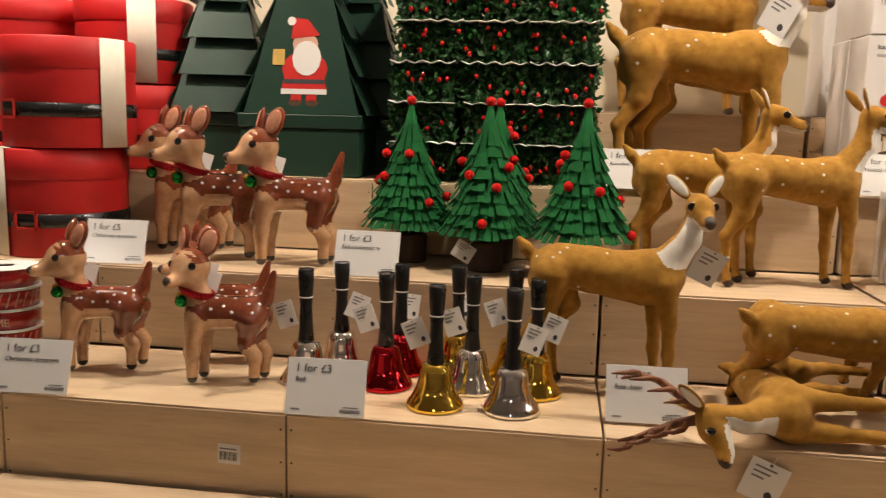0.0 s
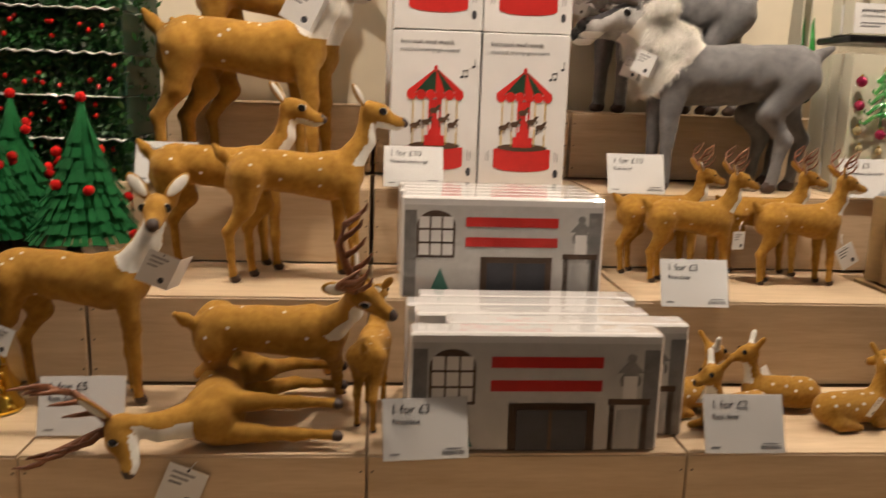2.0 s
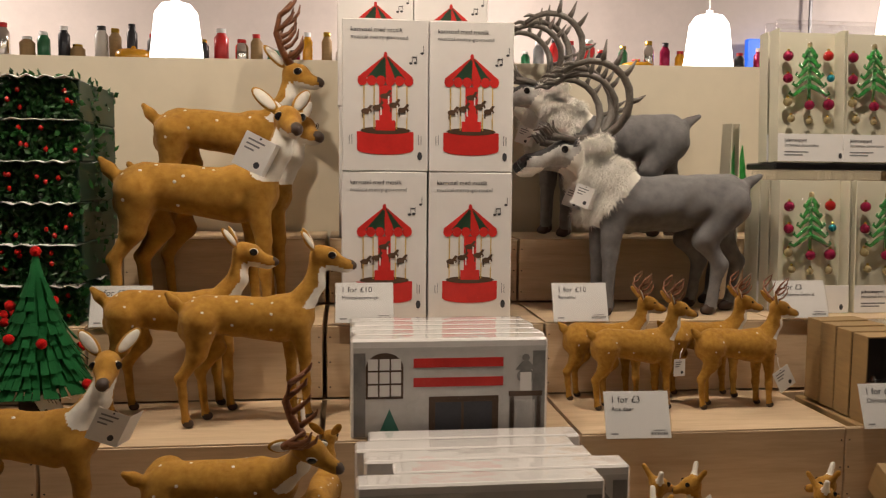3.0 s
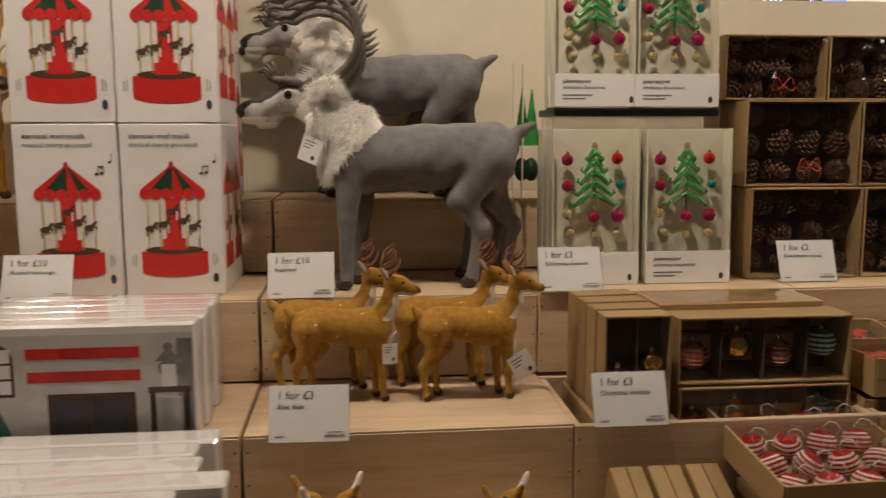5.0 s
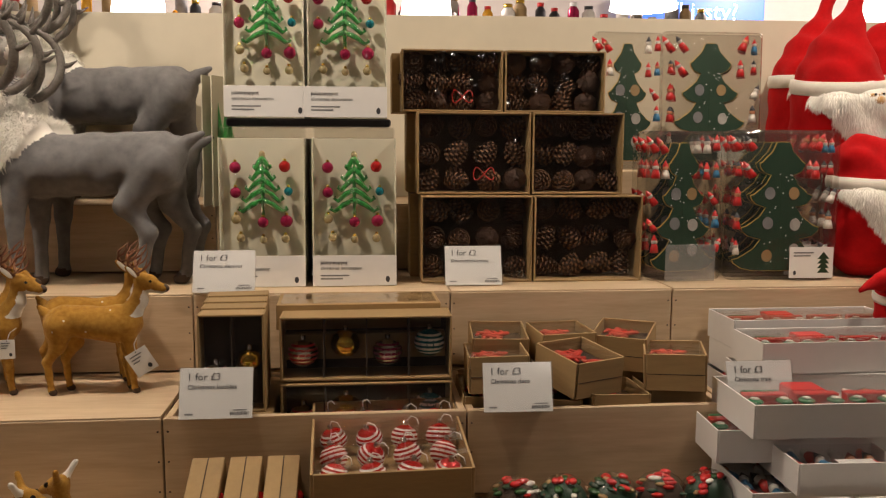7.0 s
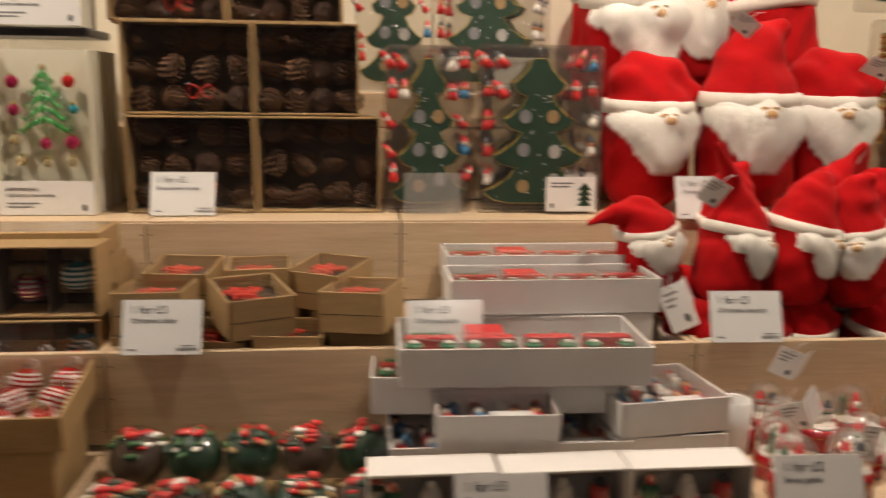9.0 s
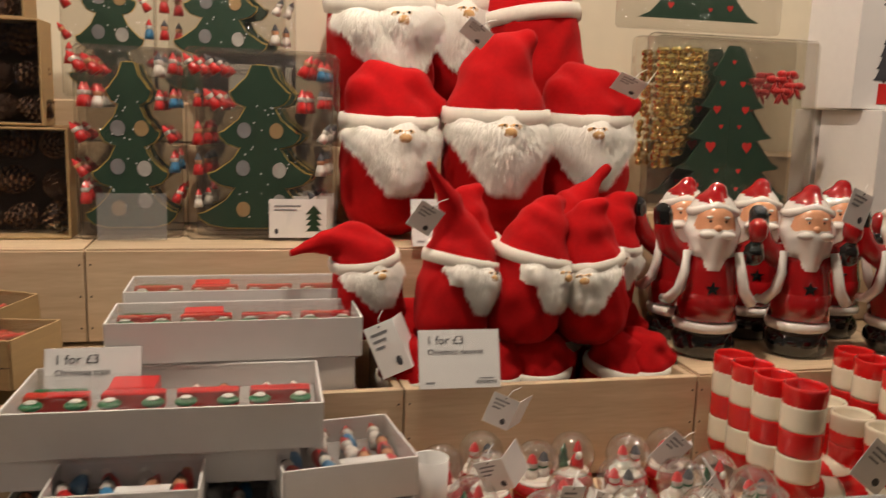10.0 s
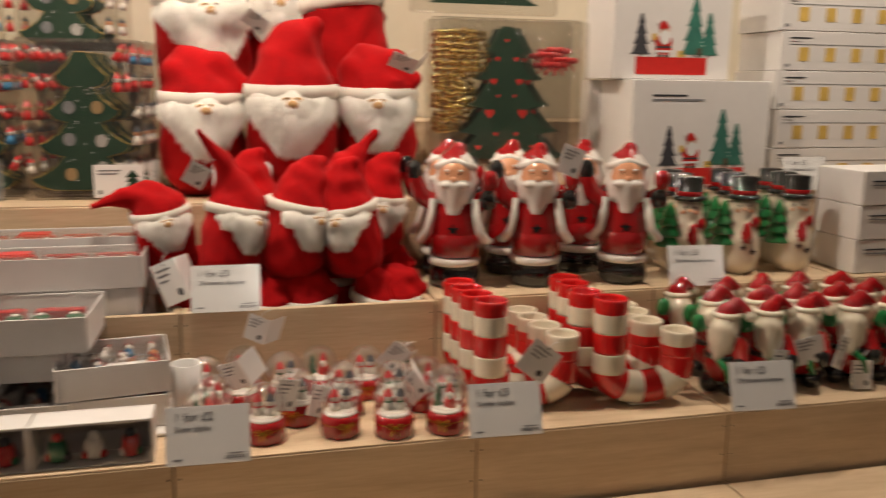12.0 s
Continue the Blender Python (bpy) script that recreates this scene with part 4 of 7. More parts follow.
round_box(-0.757, 0.385, Z2, 0.112, 0.184, 0, 238)
round_box(-0.737, 0.385, Z2 + 0.187, 0.112, 0.184, -26, 6)
round_box(-0.985, 0.64, Z3, 0.115, 0.165, 0, 250)
round_box(-0.985, 0.64, Z3 + 0.168, 0.115, 0.165, 0, 200)
round_box(-0.745, 0.64, Z3, 0.115, 0.165, 0, 150)
round_box(-0.745, 0.64, Z3 + 0.168, 0.115, 0.165, 0, 304)
round_box(-0.992, 0.385, Z2, 0.112, 0.184, 0, 120)
for k in range(5):
    r = thing("ribbon_roll", "roll of red ribbon printed with white stripes", "ribbon", "ribbon rolls", pose(-0.681, 0.112, Z1 + 0.031 * k, 0, 0, 20 * k if k != 2 else 0))
    part("spool", G().lathe([(0.012, 0.0), (0.046, 0.0), (0.047, 0.001), (0.046, 0.002), (0.012, 0.002)], CARD, 32), r)
    part("ribbon", G().lathe([(0.012, 0.002), (0.0435, 0.002), (0.0435, 0.029), (0.012, 0.029)], CERAMIC_RED, 32), r)
    st = G()
    for a in range(24 if k % 2 else 0):
        w0 = 2 * math.pi * a / 24
        q = [(0.0439 * math.cos(w0 + d), 0.0439 * math.sin(w0 + d), z) for d, z in ((0, 0.005), (0.035, 0.005), (0.19, 0.026), (0.155, 0.026))]
        st.put(q, [(0, 1, 2, 3)], PRINT_SKIN if k % 2 else PRINT_RED)
    part("stripes", st, r)
    if k == 2:
        words("AS ME", 0.0165, PRINT_SKIN, r, -0.014, 0.0095, -0.0442, "lettering")
    part("top_disc", G().lathe([(0.012, 0.0292), (0.046, 0.0292), (0.047, 0.0300), (0.046, 0.0308), (0.012, 0.0308)], CARD, 32), r)


# ---- tree-shaped gift boxes ----
def santa_print(g, x, z, h, y):
    """A small flat Father Christmas made of plain shapes."""
    k = h
    g.oval(x, z + 0.42 * k, 0.27 * k, 0.20 * k, y, PRINT_RED)
    g.sheet([(x - 0.22 * k, z + 0.40 * k), (x + 0.22 * k, z + 0.40 * k), (x + 0.27 * k, z + 0.16 * k), (x - 0.27 * k, z + 0.16 * k)], y - 0.0003, PRINT_RED)
    g.rect(x - 0.27 * k, x + 0.27 * k, z + 0.13 * k, z + 0.19 * k, y - 0.0006, CARD)
    g.rect(x - 0.24 * k, x + 0.24 * k, z + 0.25 * k, z + 0.30 * k, y - 0.0006, INK)
    for d in (-1, 1):
        g.rect(x + d * 0.09 * k - 0.06 * k, x + d * 0.09 * k + 0.06 * k, z + 0.05 * k, z + 0.13 * k, y, PRINT_RED)
        g.oval(x + d * 0.10 * k, z + 0.03 * k, 0.08 * k, 0.04 * k, y, PRINT_BROWN)
    g.oval(x, z + 0.70 * k, 0.15 * k, 0.13 * k, y - 0.0008, PRINT_SKIN)
    g.oval(x + 0.02 * k, z + 0.54 * k, 0.17 * k, 0.20 * k, y - 0.0010, CARD)
    g.sheet([(x - 0.17 * k, z + 0.76 * k), (x + 0.17 * k, z + 0.80 * k), (x + 0.02 * k, z + 0.98 * k), (x - 0.14 * k, z + 1.0 * k)], y - 0.0012, PRINT_RED)
    g.oval(x - 0.17 * k, z + 0.96 * k, 0.05 * k, 0.05 * k, y - 0.0014, CARD)
    g.rect(x - 0.38 * k, x - 0.24 * k, z + 0.46 * k, z + 0.64 * k, y - 0.0012, PRINT_GOLD)
    return g


def tree_box(x, y, z, rz, w, h, d, printed):
    t = thing("tree_gift_box", "dark green card gift box shaped like a fir tree", "gift box", "tree gift boxes", pose(x, y, z, 0, 0, rz))
    part("base_box", G().box((0, 0, 0.045), (w * 0.96, d * 0.96, 0.09), GREEN_PAPER, 0.002), t)
    part("base_lid", G().box((0, 0, 0.103), (w, d, 0.026), GREEN_PAPER, 0.002), t)
    za = 0.117
    body = G()
    a, b = w * 0.46, w * 0.07
    pts = [(sx * wx, sy * wy, zz) for zz, wx, wy in ((za, a, d * 0.44), (za + h, b, d * 0.10)) for sx, sy in ((-1, -1), (1, -1), (1, 1), (-1, 1))]
    body.put(pts, [(3, 2, 1, 0), (4, 5, 6, 7)] + [(k, (k + 1) % 4, 4 + (k + 1) % 4, 4 + k) for k in range(4)], GREEN_PAPER, False)
    part("body", body, t)
    rows = 5
    for k in range(rows):
        f0 = k / rows
        z1 = za + 0.004 + h * f0
        for side in ((-1, 0), (1, 0), (0, 1)) + (() if printed else ((0, -1),)):
            wx = (a + (b - a) * f0, d * (0.44 - 0.34 * f0))
            f1 = min(1, f0 + 1 / rows)
            wy = (a + (b - a) * f1, d * (0.44 - 0.34 * f1))
            g = G()
            out = 0.020
            if side[0]:
                s = side[0]
                q = [(s * (wx[0] + out), -wx[1] - 0.004, z1 - 0.004), (s * (wx[0] + out), wx[1] + 0.004, z1 - 0.004), (s * (wy[0] + 0.001), wy[1], z1 + h / rows), (s * (wy[0] + 0.001), -wy[1], z1 + h / rows)]
            else:
                s = side[1]
                q = [(-wx[0] - 0.004, s * (wx[1] + out), z1 - 0.004), (wx[0] + 0.004, s * (wx[1] + out), z1 - 0.004), (wy[0], s * (wy[1] + 0.001), z1 + h / rows), (-wy[0], s * (wy[1] + 0.001), z1 + h / rows)]
            inner = [(p[0] * 0.985, p[1] * 0.985, p[2] - 0.001) for p in q]
            g.put(q + inner, [(0, 1, 2, 3), (7, 6, 5, 4), (0, 4, 5, 1), (1, 5, 6, 2), (3, 2, 6, 7), (0, 3, 7, 4)], GREEN_PAPER, False)
            part("flap", g, t)
    if printed:
        g = santa_print(G(), 0.0, -0.015, 0.165, 0)
        lean = math.degrees(math.atan2(d * 0.34, h))
        part("print", g, t, "printed Father Christmas", pose(0.005, -d * 0.44 - 0.002 + d * 0.34 * 0.12, za + 0.03, -lean, 0, 0))
    return t


tree_box(-0.358, 0.590, Z3, 0, 0.242, 0.36, 0.145, True)
tree_box(-0.292, 0.706, Z3, 0, 0.225, 0.37, 0.078, False)
tree_box(-0.555, 0.660, Z3, 12, 0.20, 0.36, 0.16, False)


# ---- leafy garlands ----
def foliage(seed, w, d, h):
    g, rng = G(), random.Random(seed)
    for _ in range(520):
        side = rng.random()
        p = Vector((rng.uniform(-w / 2, w / 2), -d / 2 * (1 if side < 0.72 else rng.uniform(-1, 1)) + rng.uniform(-0.004, 0.016), rng.uniform(0.006, h)))
        e = Euler((rng.uniform(-1.2, 1.2), rng.uniform(-3, 3), rng.uniform(-0.9, 0.9))).to_matrix()
        l, b = rng.uniform(0.012, 0.024), rng.uniform(0.0032, 0.006)
        q = [p + e @ Vector(v) for v in ((0, 0, 0), (-b, 0.001, l * 0.45), (0, -0.002, l), (b, 0.001, l * 0.45))]
        g.put(q, [(0, 1, 2), (0, 2, 3)], LEAF)
    return g


LEAVES = [foliage(k, 0.148, 0.15, 0.072).mesh("foliage") for k in range(4)]
for row, col, deep in [(a, b, c) for a in range(6) for b in range(3) for c in (0, 1)]:
    jx = RNG.uniform(-0.006, 0.006)
    w = thing("leaf_garland", "boxed green leaf garland with red berries on a card tray", "garland", "stacked garlands",
              pose(-0.116 + 0.125 * col + jx * 0.6, 0.592 + 0.112 * deep + RNG.uniform(-0.005, 0.006), Z3 + 0.0722 * row, 0, 0, RNG.uniform(-3, 3)) @ Matrix.Diagonal((0.83, 1, 1.02, 1)))
    part("tray", G().box((0, 0.012, 0.0355), (0.138, 0.118, 0.070), GREEN_PAPER, 0.002), w)
    part("foliage", LEAVES[(row * 3 + col) % 4], w)
    lip = G()
    for k in range(8):
        u0, u1 = -0.073 + 0.01825 * k, -0.073 + 0.01825 * (k + 1)
        z0, z1 = 0.069 + 0.003 * math.sin(3.0 * k + row), 0.069 + 0.003 * math.sin(3.0 * (k + 1) + row)
        lip.put([(u0, -0.092, z0), (u1, -0.092, z1), (u1, -0.092, z1 + 0.0016), (u0, -0.092, z0 + 0.0016), (u0, -0.04, 0.0701), (u1, -0.04, 0.0701)],
                [(0, 1, 2, 3), (3, 2, 5, 4), (1, 0, 4, 5)], CARD)
    part("card_lip", lip, w, "white card edge")
    for k in range(6):
        part("berry", G().ball((RNG.uniform(-0.065, 0.065), -0.084 + RNG.uniform(-0.004, 0.004), RNG.uniform(0.012, 0.06)), 0.0048, BERRY, 7), w)


# ---- musical box cartons ----
def carousel_print(parent, w, h, y, k):
    def scaled():
        g = G()
        g.m = Matrix.Diagonal((k, 1, k, 1))
        return g

    g = scaled().rect(-0.045, 0.045, 0.034, 0.062, y, PRINT_RED)
    part("drum_print", g.oval(0, 0.034, 0.045, 0.008, y - 0.0001, PRINT_RED, 16, 180, 360), parent, "red printed drum")
    part("platform_print", scaled().oval(0, 0.064, 0.040, 0.006, y - 0.0003, PRINT_BROWN, 16), parent)
    part("column_print", scaled().rect(-0.010, 0.010, 0.066, 0.135, y - 0.0004, PRINT_RED).rect(-0.0155, 0.0155, 0.064, 0.080, y - 0.0005, PRINT_RED), parent)
    for px in (-0.034, -0.018, 0.018, 0.034):
        part("pole_print", scaled().rect(px - 0.0008, px + 0.0008, 0.066, 0.140, y - 0.0006, PRINT_GOLD), parent)
    for px, pz in ((-0.030, 0.094), (0.028, 0.096), (-0.012, 0.100), (0.014, 0.104), (0.0, 0.118)):
        g = scaled().oval(px, pz, 0.009, 0.0045, y - 0.0007, PRINT_BROWN, 10)
        g.sheet([(px + 0.004, pz), (px + 0.010, pz + 0.009), (px + 0.006, pz + 0.010), (px, pz + 0.003)], y - 0.0008, PRINT_BROWN)
        g.rect(px - 0.007, px - 0.005, pz - 0.011, pz, y - 0.0008, PRINT_BROWN)
        part("horse_print", g.rect(px + 0.004, px + 0.006, pz - 0.012, pz, y - 0.0008, CARD), parent, "small printed carousel horse")
    for j in range(6):
        a0, a1 = -0.044 + 0.01467 * j, -0.044 + 0.01467 * (j + 1)
        g = scaled().sheet([(a0, 0.147), (a1, 0.147), (0.001 * j - 0.0005, 0.180), (0.001 * j - 0.003, 0.180)], y - 0.0004, PRINT_GREEN if j in (1, 2, 4) else PRINT_RED)
        part("roof_print", g.oval((a0 + a1) / 2, 0.142, 0.0076, 0.0080, y - 0.0007, PRINT_RED, 12), parent)
    part("finial_print", scaled().oval(0, 0.182, 0.003, 0.005, y - 0.0008, PRINT_RED), parent)
    g = scaled().rect(0.0418, 0.0496, 0.179, 0.1806, y, INK)
    for px, pz in ((0.040, 0.170), (0.047, 0.171)):
        g.oval(px, pz, 0.0028, 0.002, y, INK, 8).rect(px + 0.0018, px + 0.0026, pz, pz + 0.011, y - 0.0001, INK)
    part("note_print", g, parent, "printed music notes")
    part("note_print", scaled().oval(0.058, 0.186, 0.0026, 0.002, y, INK, 8).rect(0.0598, 0.0606, 0.186, 0.198, y, INK), parent)
    part("logo_print", scaled().oval(0.055, 0.024, 0.004, 0.007, y, INK, 8), parent)
    for d in (-1, 1):
        for j in range(2):
            part("dash_print", scaled().rect(d * (0.053 + 0.004 * j) - 0.0005, d * (0.053 + 0.004 * j) + 0.0005, 0.042, 0.058 - 0.002 * j, y, INK_GREY), parent)


def carousel_box(x, y, z):
    w, d, h = 0.158, 0.098, 0.276
    b = thing("music_box_carton", "white carton printed with a red musical carousel", "box", "music box cartons", pose(x, y + d / 2, z, 0, 0, RNG.uniform(-0.8, 0.8)))
    part("carton", G().box((0, 0, h / 2), (w, d, h), CARTON, 0.0015), b)
    part("flap", G().box((0, 0, h + 0.0006), (w - 0.004, d - 0.004, 0.0008), CARTON, 0.0003), b)
    carousel_print(b, w, h, -d / 2 - 0.0007, 1.16)
    words("karrusel med musik", 0.0120, INK, b, -0.064, 0.253, -d / 2 - 0.0004)
    words("musical merry-go-round", 0.0108, INK_GREY, b, -0.064, 0.240, -d / 2 - 0.0004)
    side = G()
    side.m = pose(w / 2, 0, 0, 0, 0, 90) @ Matrix.Diagonal((1.2, 1, 1.2, 1))
    side.rect(-0.030, 0.030, 0.034, 0.066, -0.0008, PRINT_RED).rect(-0.005, 0.005, 0.066, 0.140, -0.0008, PRINT_RED).rect(-0.026, -0.010, 0.085, 0.098, -0.0009, PRINT_BROWN).rect(0.010, 0.027, 0.090, 0.103, -0.0009, PRINT_BROWN).rect(-0.024, -0.022, 0.066, 0.140, -0.0010, PRINT_GOLD).rect(0.022, 0.024, 0.066, 0.140, -0.0010, PRINT_GOLD)
    side.sheet([(-0.034, 0.135), (0.034, 0.135), (0.030, 0.150), (0.0, 0.180), (-0.030, 0.150)], -0.0008, PRINT_RED).sheet([(-0.014, 0.150), (0.014, 0.150), (0.0, 0.178)], -0.0011, PRINT_GREEN)
    part("print", side, b, "red carousel print on the carton's side")
    return b


for dy, dz, xs in ((0.545, Z3, (0.729, 0.889)), (0.645, Z3, (0.729, 0.889)), (0.78, Z4, (0.72, 0.88))):
    for r in range(2):
        for bx in xs:
            carousel_box(bx + RNG.uniform(-0.0015, 0.0015), dy, dz + 0.2778 * r)


# ---- fireplace boxes ----
def fireplace_box(x, y, z, w, d, h, front=True):
    b = thing("fireplace_box", "shrink-wrapped white card fireplace kit printed with a window", "box", "fireplace kits", pose(x, y + d / 2, z, 0, 0, RNG.uniform(-0.5, 0.5)))
    part("carton", G().box((0, 0, h / 2), (w, d, h), CARTON, 0.003), b)
    part("wrap", G().box((0, 0, h / 2), (w + 0.002, d + 0.002, h + 0.002), SHRINK, 0.004), b, "clear shrink film", shadow=False)
    if front:
        k, y0 = w / 0.33, -d / 2 - 0.0007
        g = G().rect(-w / 2 + 0.004, w / 2 - 0.004, 0.003, h - 0.012, y0 + 0.0001, PRINT_PALE)
        for a, c in ((-w / 2 + 0.004, -w / 2 + 0.022), (w / 2 - 0.024, w / 2 - 0.004)):
            g.rect(a, c, 0.003, h - 0.020, y0 - 0.0002, PRINT_GREY)
        part("print", g, b, "pale grey printed wall")
        g = G()
        wx = -0.110 * k
        g.rect(wx - 0.029, wx + 0.029, 0.062, 0.110, y0 - 0.0002, PRINT_BROWN)
        g.oval(wx, 0.110, 0.029, 0.024, y0 - 0.0002, PRINT_BROWN, 14, 0, 180)
        for px in (-1, 0, 1):
            for pz in range(3):
                g.rect(wx + px * 0.0178 - 0.0076, wx + px * 0.0178 + 0.0076, 0.066 + 0.0205 * pz, 0.0835 + 0.0205 * pz, y0 - 0.0005, CARTON)
        part("print", g, b, "printed arched window")
        g = G().rect(-0.058, 0.083, 0.110, 0.1245, y0 - 0.0003, PRINT_RED).rect(-0.058, 0.083, 0.0795, 0.094, y0 - 0.0003, PRINT_RED)
        part("print", g, b, "two red printed bars")
        g = G().rect(-0.034, 0.076, 0.001, 0.064, y0 - 0.0003, PRINT_BROWN).rect(-0.024, 0.066, 0.001, 0.055, y0 - 0.0006, INK)
        g.rect(0.017, 0.021, 0.001, 0.055, y0 - 0.0009, PRINT_BROWN)
        part("print", g, b, "dark printed fireplace")
        g = G().rect(0.092, 0.146, 0.062, 0.070, y0 - 0.0004, PRINT_BROWN).rect(0.094, 0.101, 0.002, 0.062, y0 - 0.0003, PRINT_BROWN).rect(0.137, 0.144, 0.002, 0.062, y0 - 0.0003, PRINT_BROWN)
        g.rect(0.104, 0.134, 0.004, 0.056, y0 - 0.0003, CARTON).oval(0.119, 0.094, 0.014, 0.012, y0 - 0.0004, PRINT_GREY)
        g.rect(0.110, 0.128, 0.070, 0.100, y0 - 0.0005, CARTON)
        g.sheet([(0.102, 0.104), (0.136, 0.104), (0.124, 0.118), (0.114, 0.118)], y0 - 0.0006, PRINT_GREY).oval(0.119, 0.123, 0.006, 0.006, y0 - 0.0006, PRINT_GREY)
        part("print", g, b, "printed side table with a lantern")
        g = G().sheet([(-0.112, 0.006), (-0.078, 0.006), (-0.095, 0.046)], y0 - 0.0004, PRINT_TEAL)
        part("print", g, b, "printed small fir tree")
    return b


for k in range(5):
    fireplace_box(0.8175 + 0.005 * (k % 2), 0.258 + 0.0415 * k, Z2, 0.308, 0.039, 0.154, k == 0)
for k in range(5):
    fireplace_box(0.8275 + (0.0, 0.050, 0.012, 0.0, 0.02)[k], 0.006 + 0.046 * k, Z1, 0.318, 0.043, 0.154, k < 2)


# ---- hanging glass tree packs ----
def glass_pack(seed):
    rng = random.Random(seed)
    w, d, h = 0.152, 0.036, 0.268
    b = thing("glass_tree_pack", "clear pack with a green glass tree and small baubles", "ornament pack", "glass tree packs")
    part("backing", G().box((0, d / 2 - 0.001, h / 2), (w, 0.002, h), BACKCARD, 0.0006), b)
    part("label", G().box((0, -d / 2, 0.028), (w, 0.0016, 0.056), CARD, 0.0005), b, "white printed label strip")
    part("tray_side", G().box((-w / 2 + 0.001, 0, h / 2), (0.002, d - 0.003, h), BACKCARD, 0.0006), b)
    part("tray_side", G().box((w / 2 - 0.001, 0, h / 2), (0.002, d - 0.003, h), BACKCARD, 0.0006), b)
    words("juletræspynt", 0.0098, INK, b, -0.062, 0.040, -d / 2 - 0.0012)
    words("christmas decoration", 0.0088, INK_GREY, b, -0.062, 0.030, -d / 2 - 0.0012)
    g = G()
    for k in range(2):
        g.rect(-0.062, -0.010 - 0.012 * k, 0.018 - 0.006 * k, 0.0205 - 0.006 * k, -d / 2 - 0.0012, INK_GREY, 0.0003)
    g.oval(0.060, 0.012, 0.004, 0.006, -d / 2 - 0.0012, INK, 8, thick=0.0003)
    part("print", g, b)
    t = G()
    t.tube([(0, 0, 0.118), (0, -0.002, 0.18), (0, 0, 0.232)], [0.004, 0.004, 0.002], GLASS_GREEN, 6)
    part("tree_stem", t, b)
    for k in range(5):
        z, l = 0.135 + 0.019 * k, 0.040 - 0.0065 * k
        for s in (-1, 1):
            g = G().tube([(0, -0.002, z + 0.022), (s * l * 0.5, -0.005, z + 0.012), (s * l * 0.9, -0.004, z), (s * l * 1.1, -0.003, z + 0.005), (s * l * 1.02, -0.003, z + 0.010)],
                         [0.0055, 0.0052, 0.004, 0.003, 0.002], GLASS_GREEN, 6)
            part("tree_branch", g, b)
    part("star", G().ball((0, -0.003, 0.238), 0.006, GLASS_CLEAR, 7, (1, 0.6, 1.2)), b)
    for x, z, m, r in ((-0.048, 0.215, GLASS_PINK, 0.0105), (0.040, 0.217, GLASS_RED, 0.0105), (-0.048, 0.170, GLASS_PINK, 0.010), (0.046, 0.172, GLASS_BLUE, 0.008),
                       (-0.048, 0.122, GLASS_CLEAR, 0.009), (0.0, 0.116, GLASS_PINK, 0.010), (0.042, 0.118, GLASS_PINK, 0.0115), (-0.040, 0.088, GLASS_CLEAR, 0.008),
                       (0.0, 0.084, GLASS_CLEAR, 0.007), (0.040, 0.086, GLASS_CLEAR, 0.008)):
        q = part("bauble", G().ball((x, -0.004, z), r, m, 10), b)
        part("cap", G().lathe([(0.003, 0), (0.003, 0.004), (0.0005, 0.005)], GOLD, 8, (x, -0.004, z + r - 0.001)), q)
    f = G()
    n, pts, faces = 9, [], []
    for k in range(n):
        z = 0.057 + (h - 0.060) * k / (n - 1)
        y = -d / 2 - 0.004 * math.sin(math.pi * k / (n - 1))
        pts += [(-w / 2 + 0.002, y + 0.004, z), (-w / 2 + 0.008, y, z), (w / 2 - 0.008, y, z), (w / 2 - 0.002, y + 0.004, z)]
    for k in range(n - 1):
        for j in range(3):
            faces.append((4 * k + j, 4 * k + j + 1, 4 * k + 5 + j, 4 * k + 4 + j))
    part("front_film", f.put(pts, faces, PACK_FILM), b, "clear plastic window", shadow=False)
    part("top_film", G().box((0, -0.002, h + 0.010), (w - 0.004, 0.012, 0.020), PACK_FILM, 0.004), b, "crumpled clear flap", shadow=False)
    return b


pack = glass_pack(1)
pack.matrix_world = pose(1.592, 0.575, Z3, -2, 0, 0)
for px, py, pz, lean in ((1.757, 0.575, Z3, -2), (1.592, 0.617, Z3, -2), (1.757, 0.617, Z3, -2), (1.592, 0.66, Z3, -1), (1.757, 0.66, Z3, -1), (1.60, 0.705, Z3, 0), (1.757, 0.705, Z3, 0),
                         (1.600, 0.615, Z3 + 0.305, -3), (1.742, 0.615, Z3 + 0.305, -3), (1.600, 0.657, Z3 + 0.305, -3), (1.742, 0.657, Z3 + 0.305, -3)):
    copy_thing(pack, pose(px, py, pz, lean, 0, RNG.uniform(-1.5, 1.5)))
thing("pack_riser", "dark plastic riser tray between stacked packs", "riser", mesh=G().box((1.675, 0.668, Z3 + 0.2965), (0.30, 0.125, 0.014), DARK_PLASTIC, 0.003))
for dx in (1.478, 1.496):
    s = thing("side_pack", "slim clear pack with a small glass tree seen edge on", "ornament pack", "slim packs", pose(dx, 0.73, Z4 + 0.0, 0, -2, 80))
    part("backing", G().sheet([(-0.05, 0), (0.05, 0), (0.035, 0.25), (-0.035, 0.25)], 0, BACKCARD, 0.002), s)
    part("tree", G().lathe([(0.016, 0.10), (0.012, 0.13), (0.006, 0.17), (0.001, 0.205)], GLASS_GREEN, 10, (0, -0.016, 0)), s)
    part("bauble", G().ball((0, -0.016, 0.055), 0.014, TREE_GREEN, 8, (1, 1, 1.6)), s)


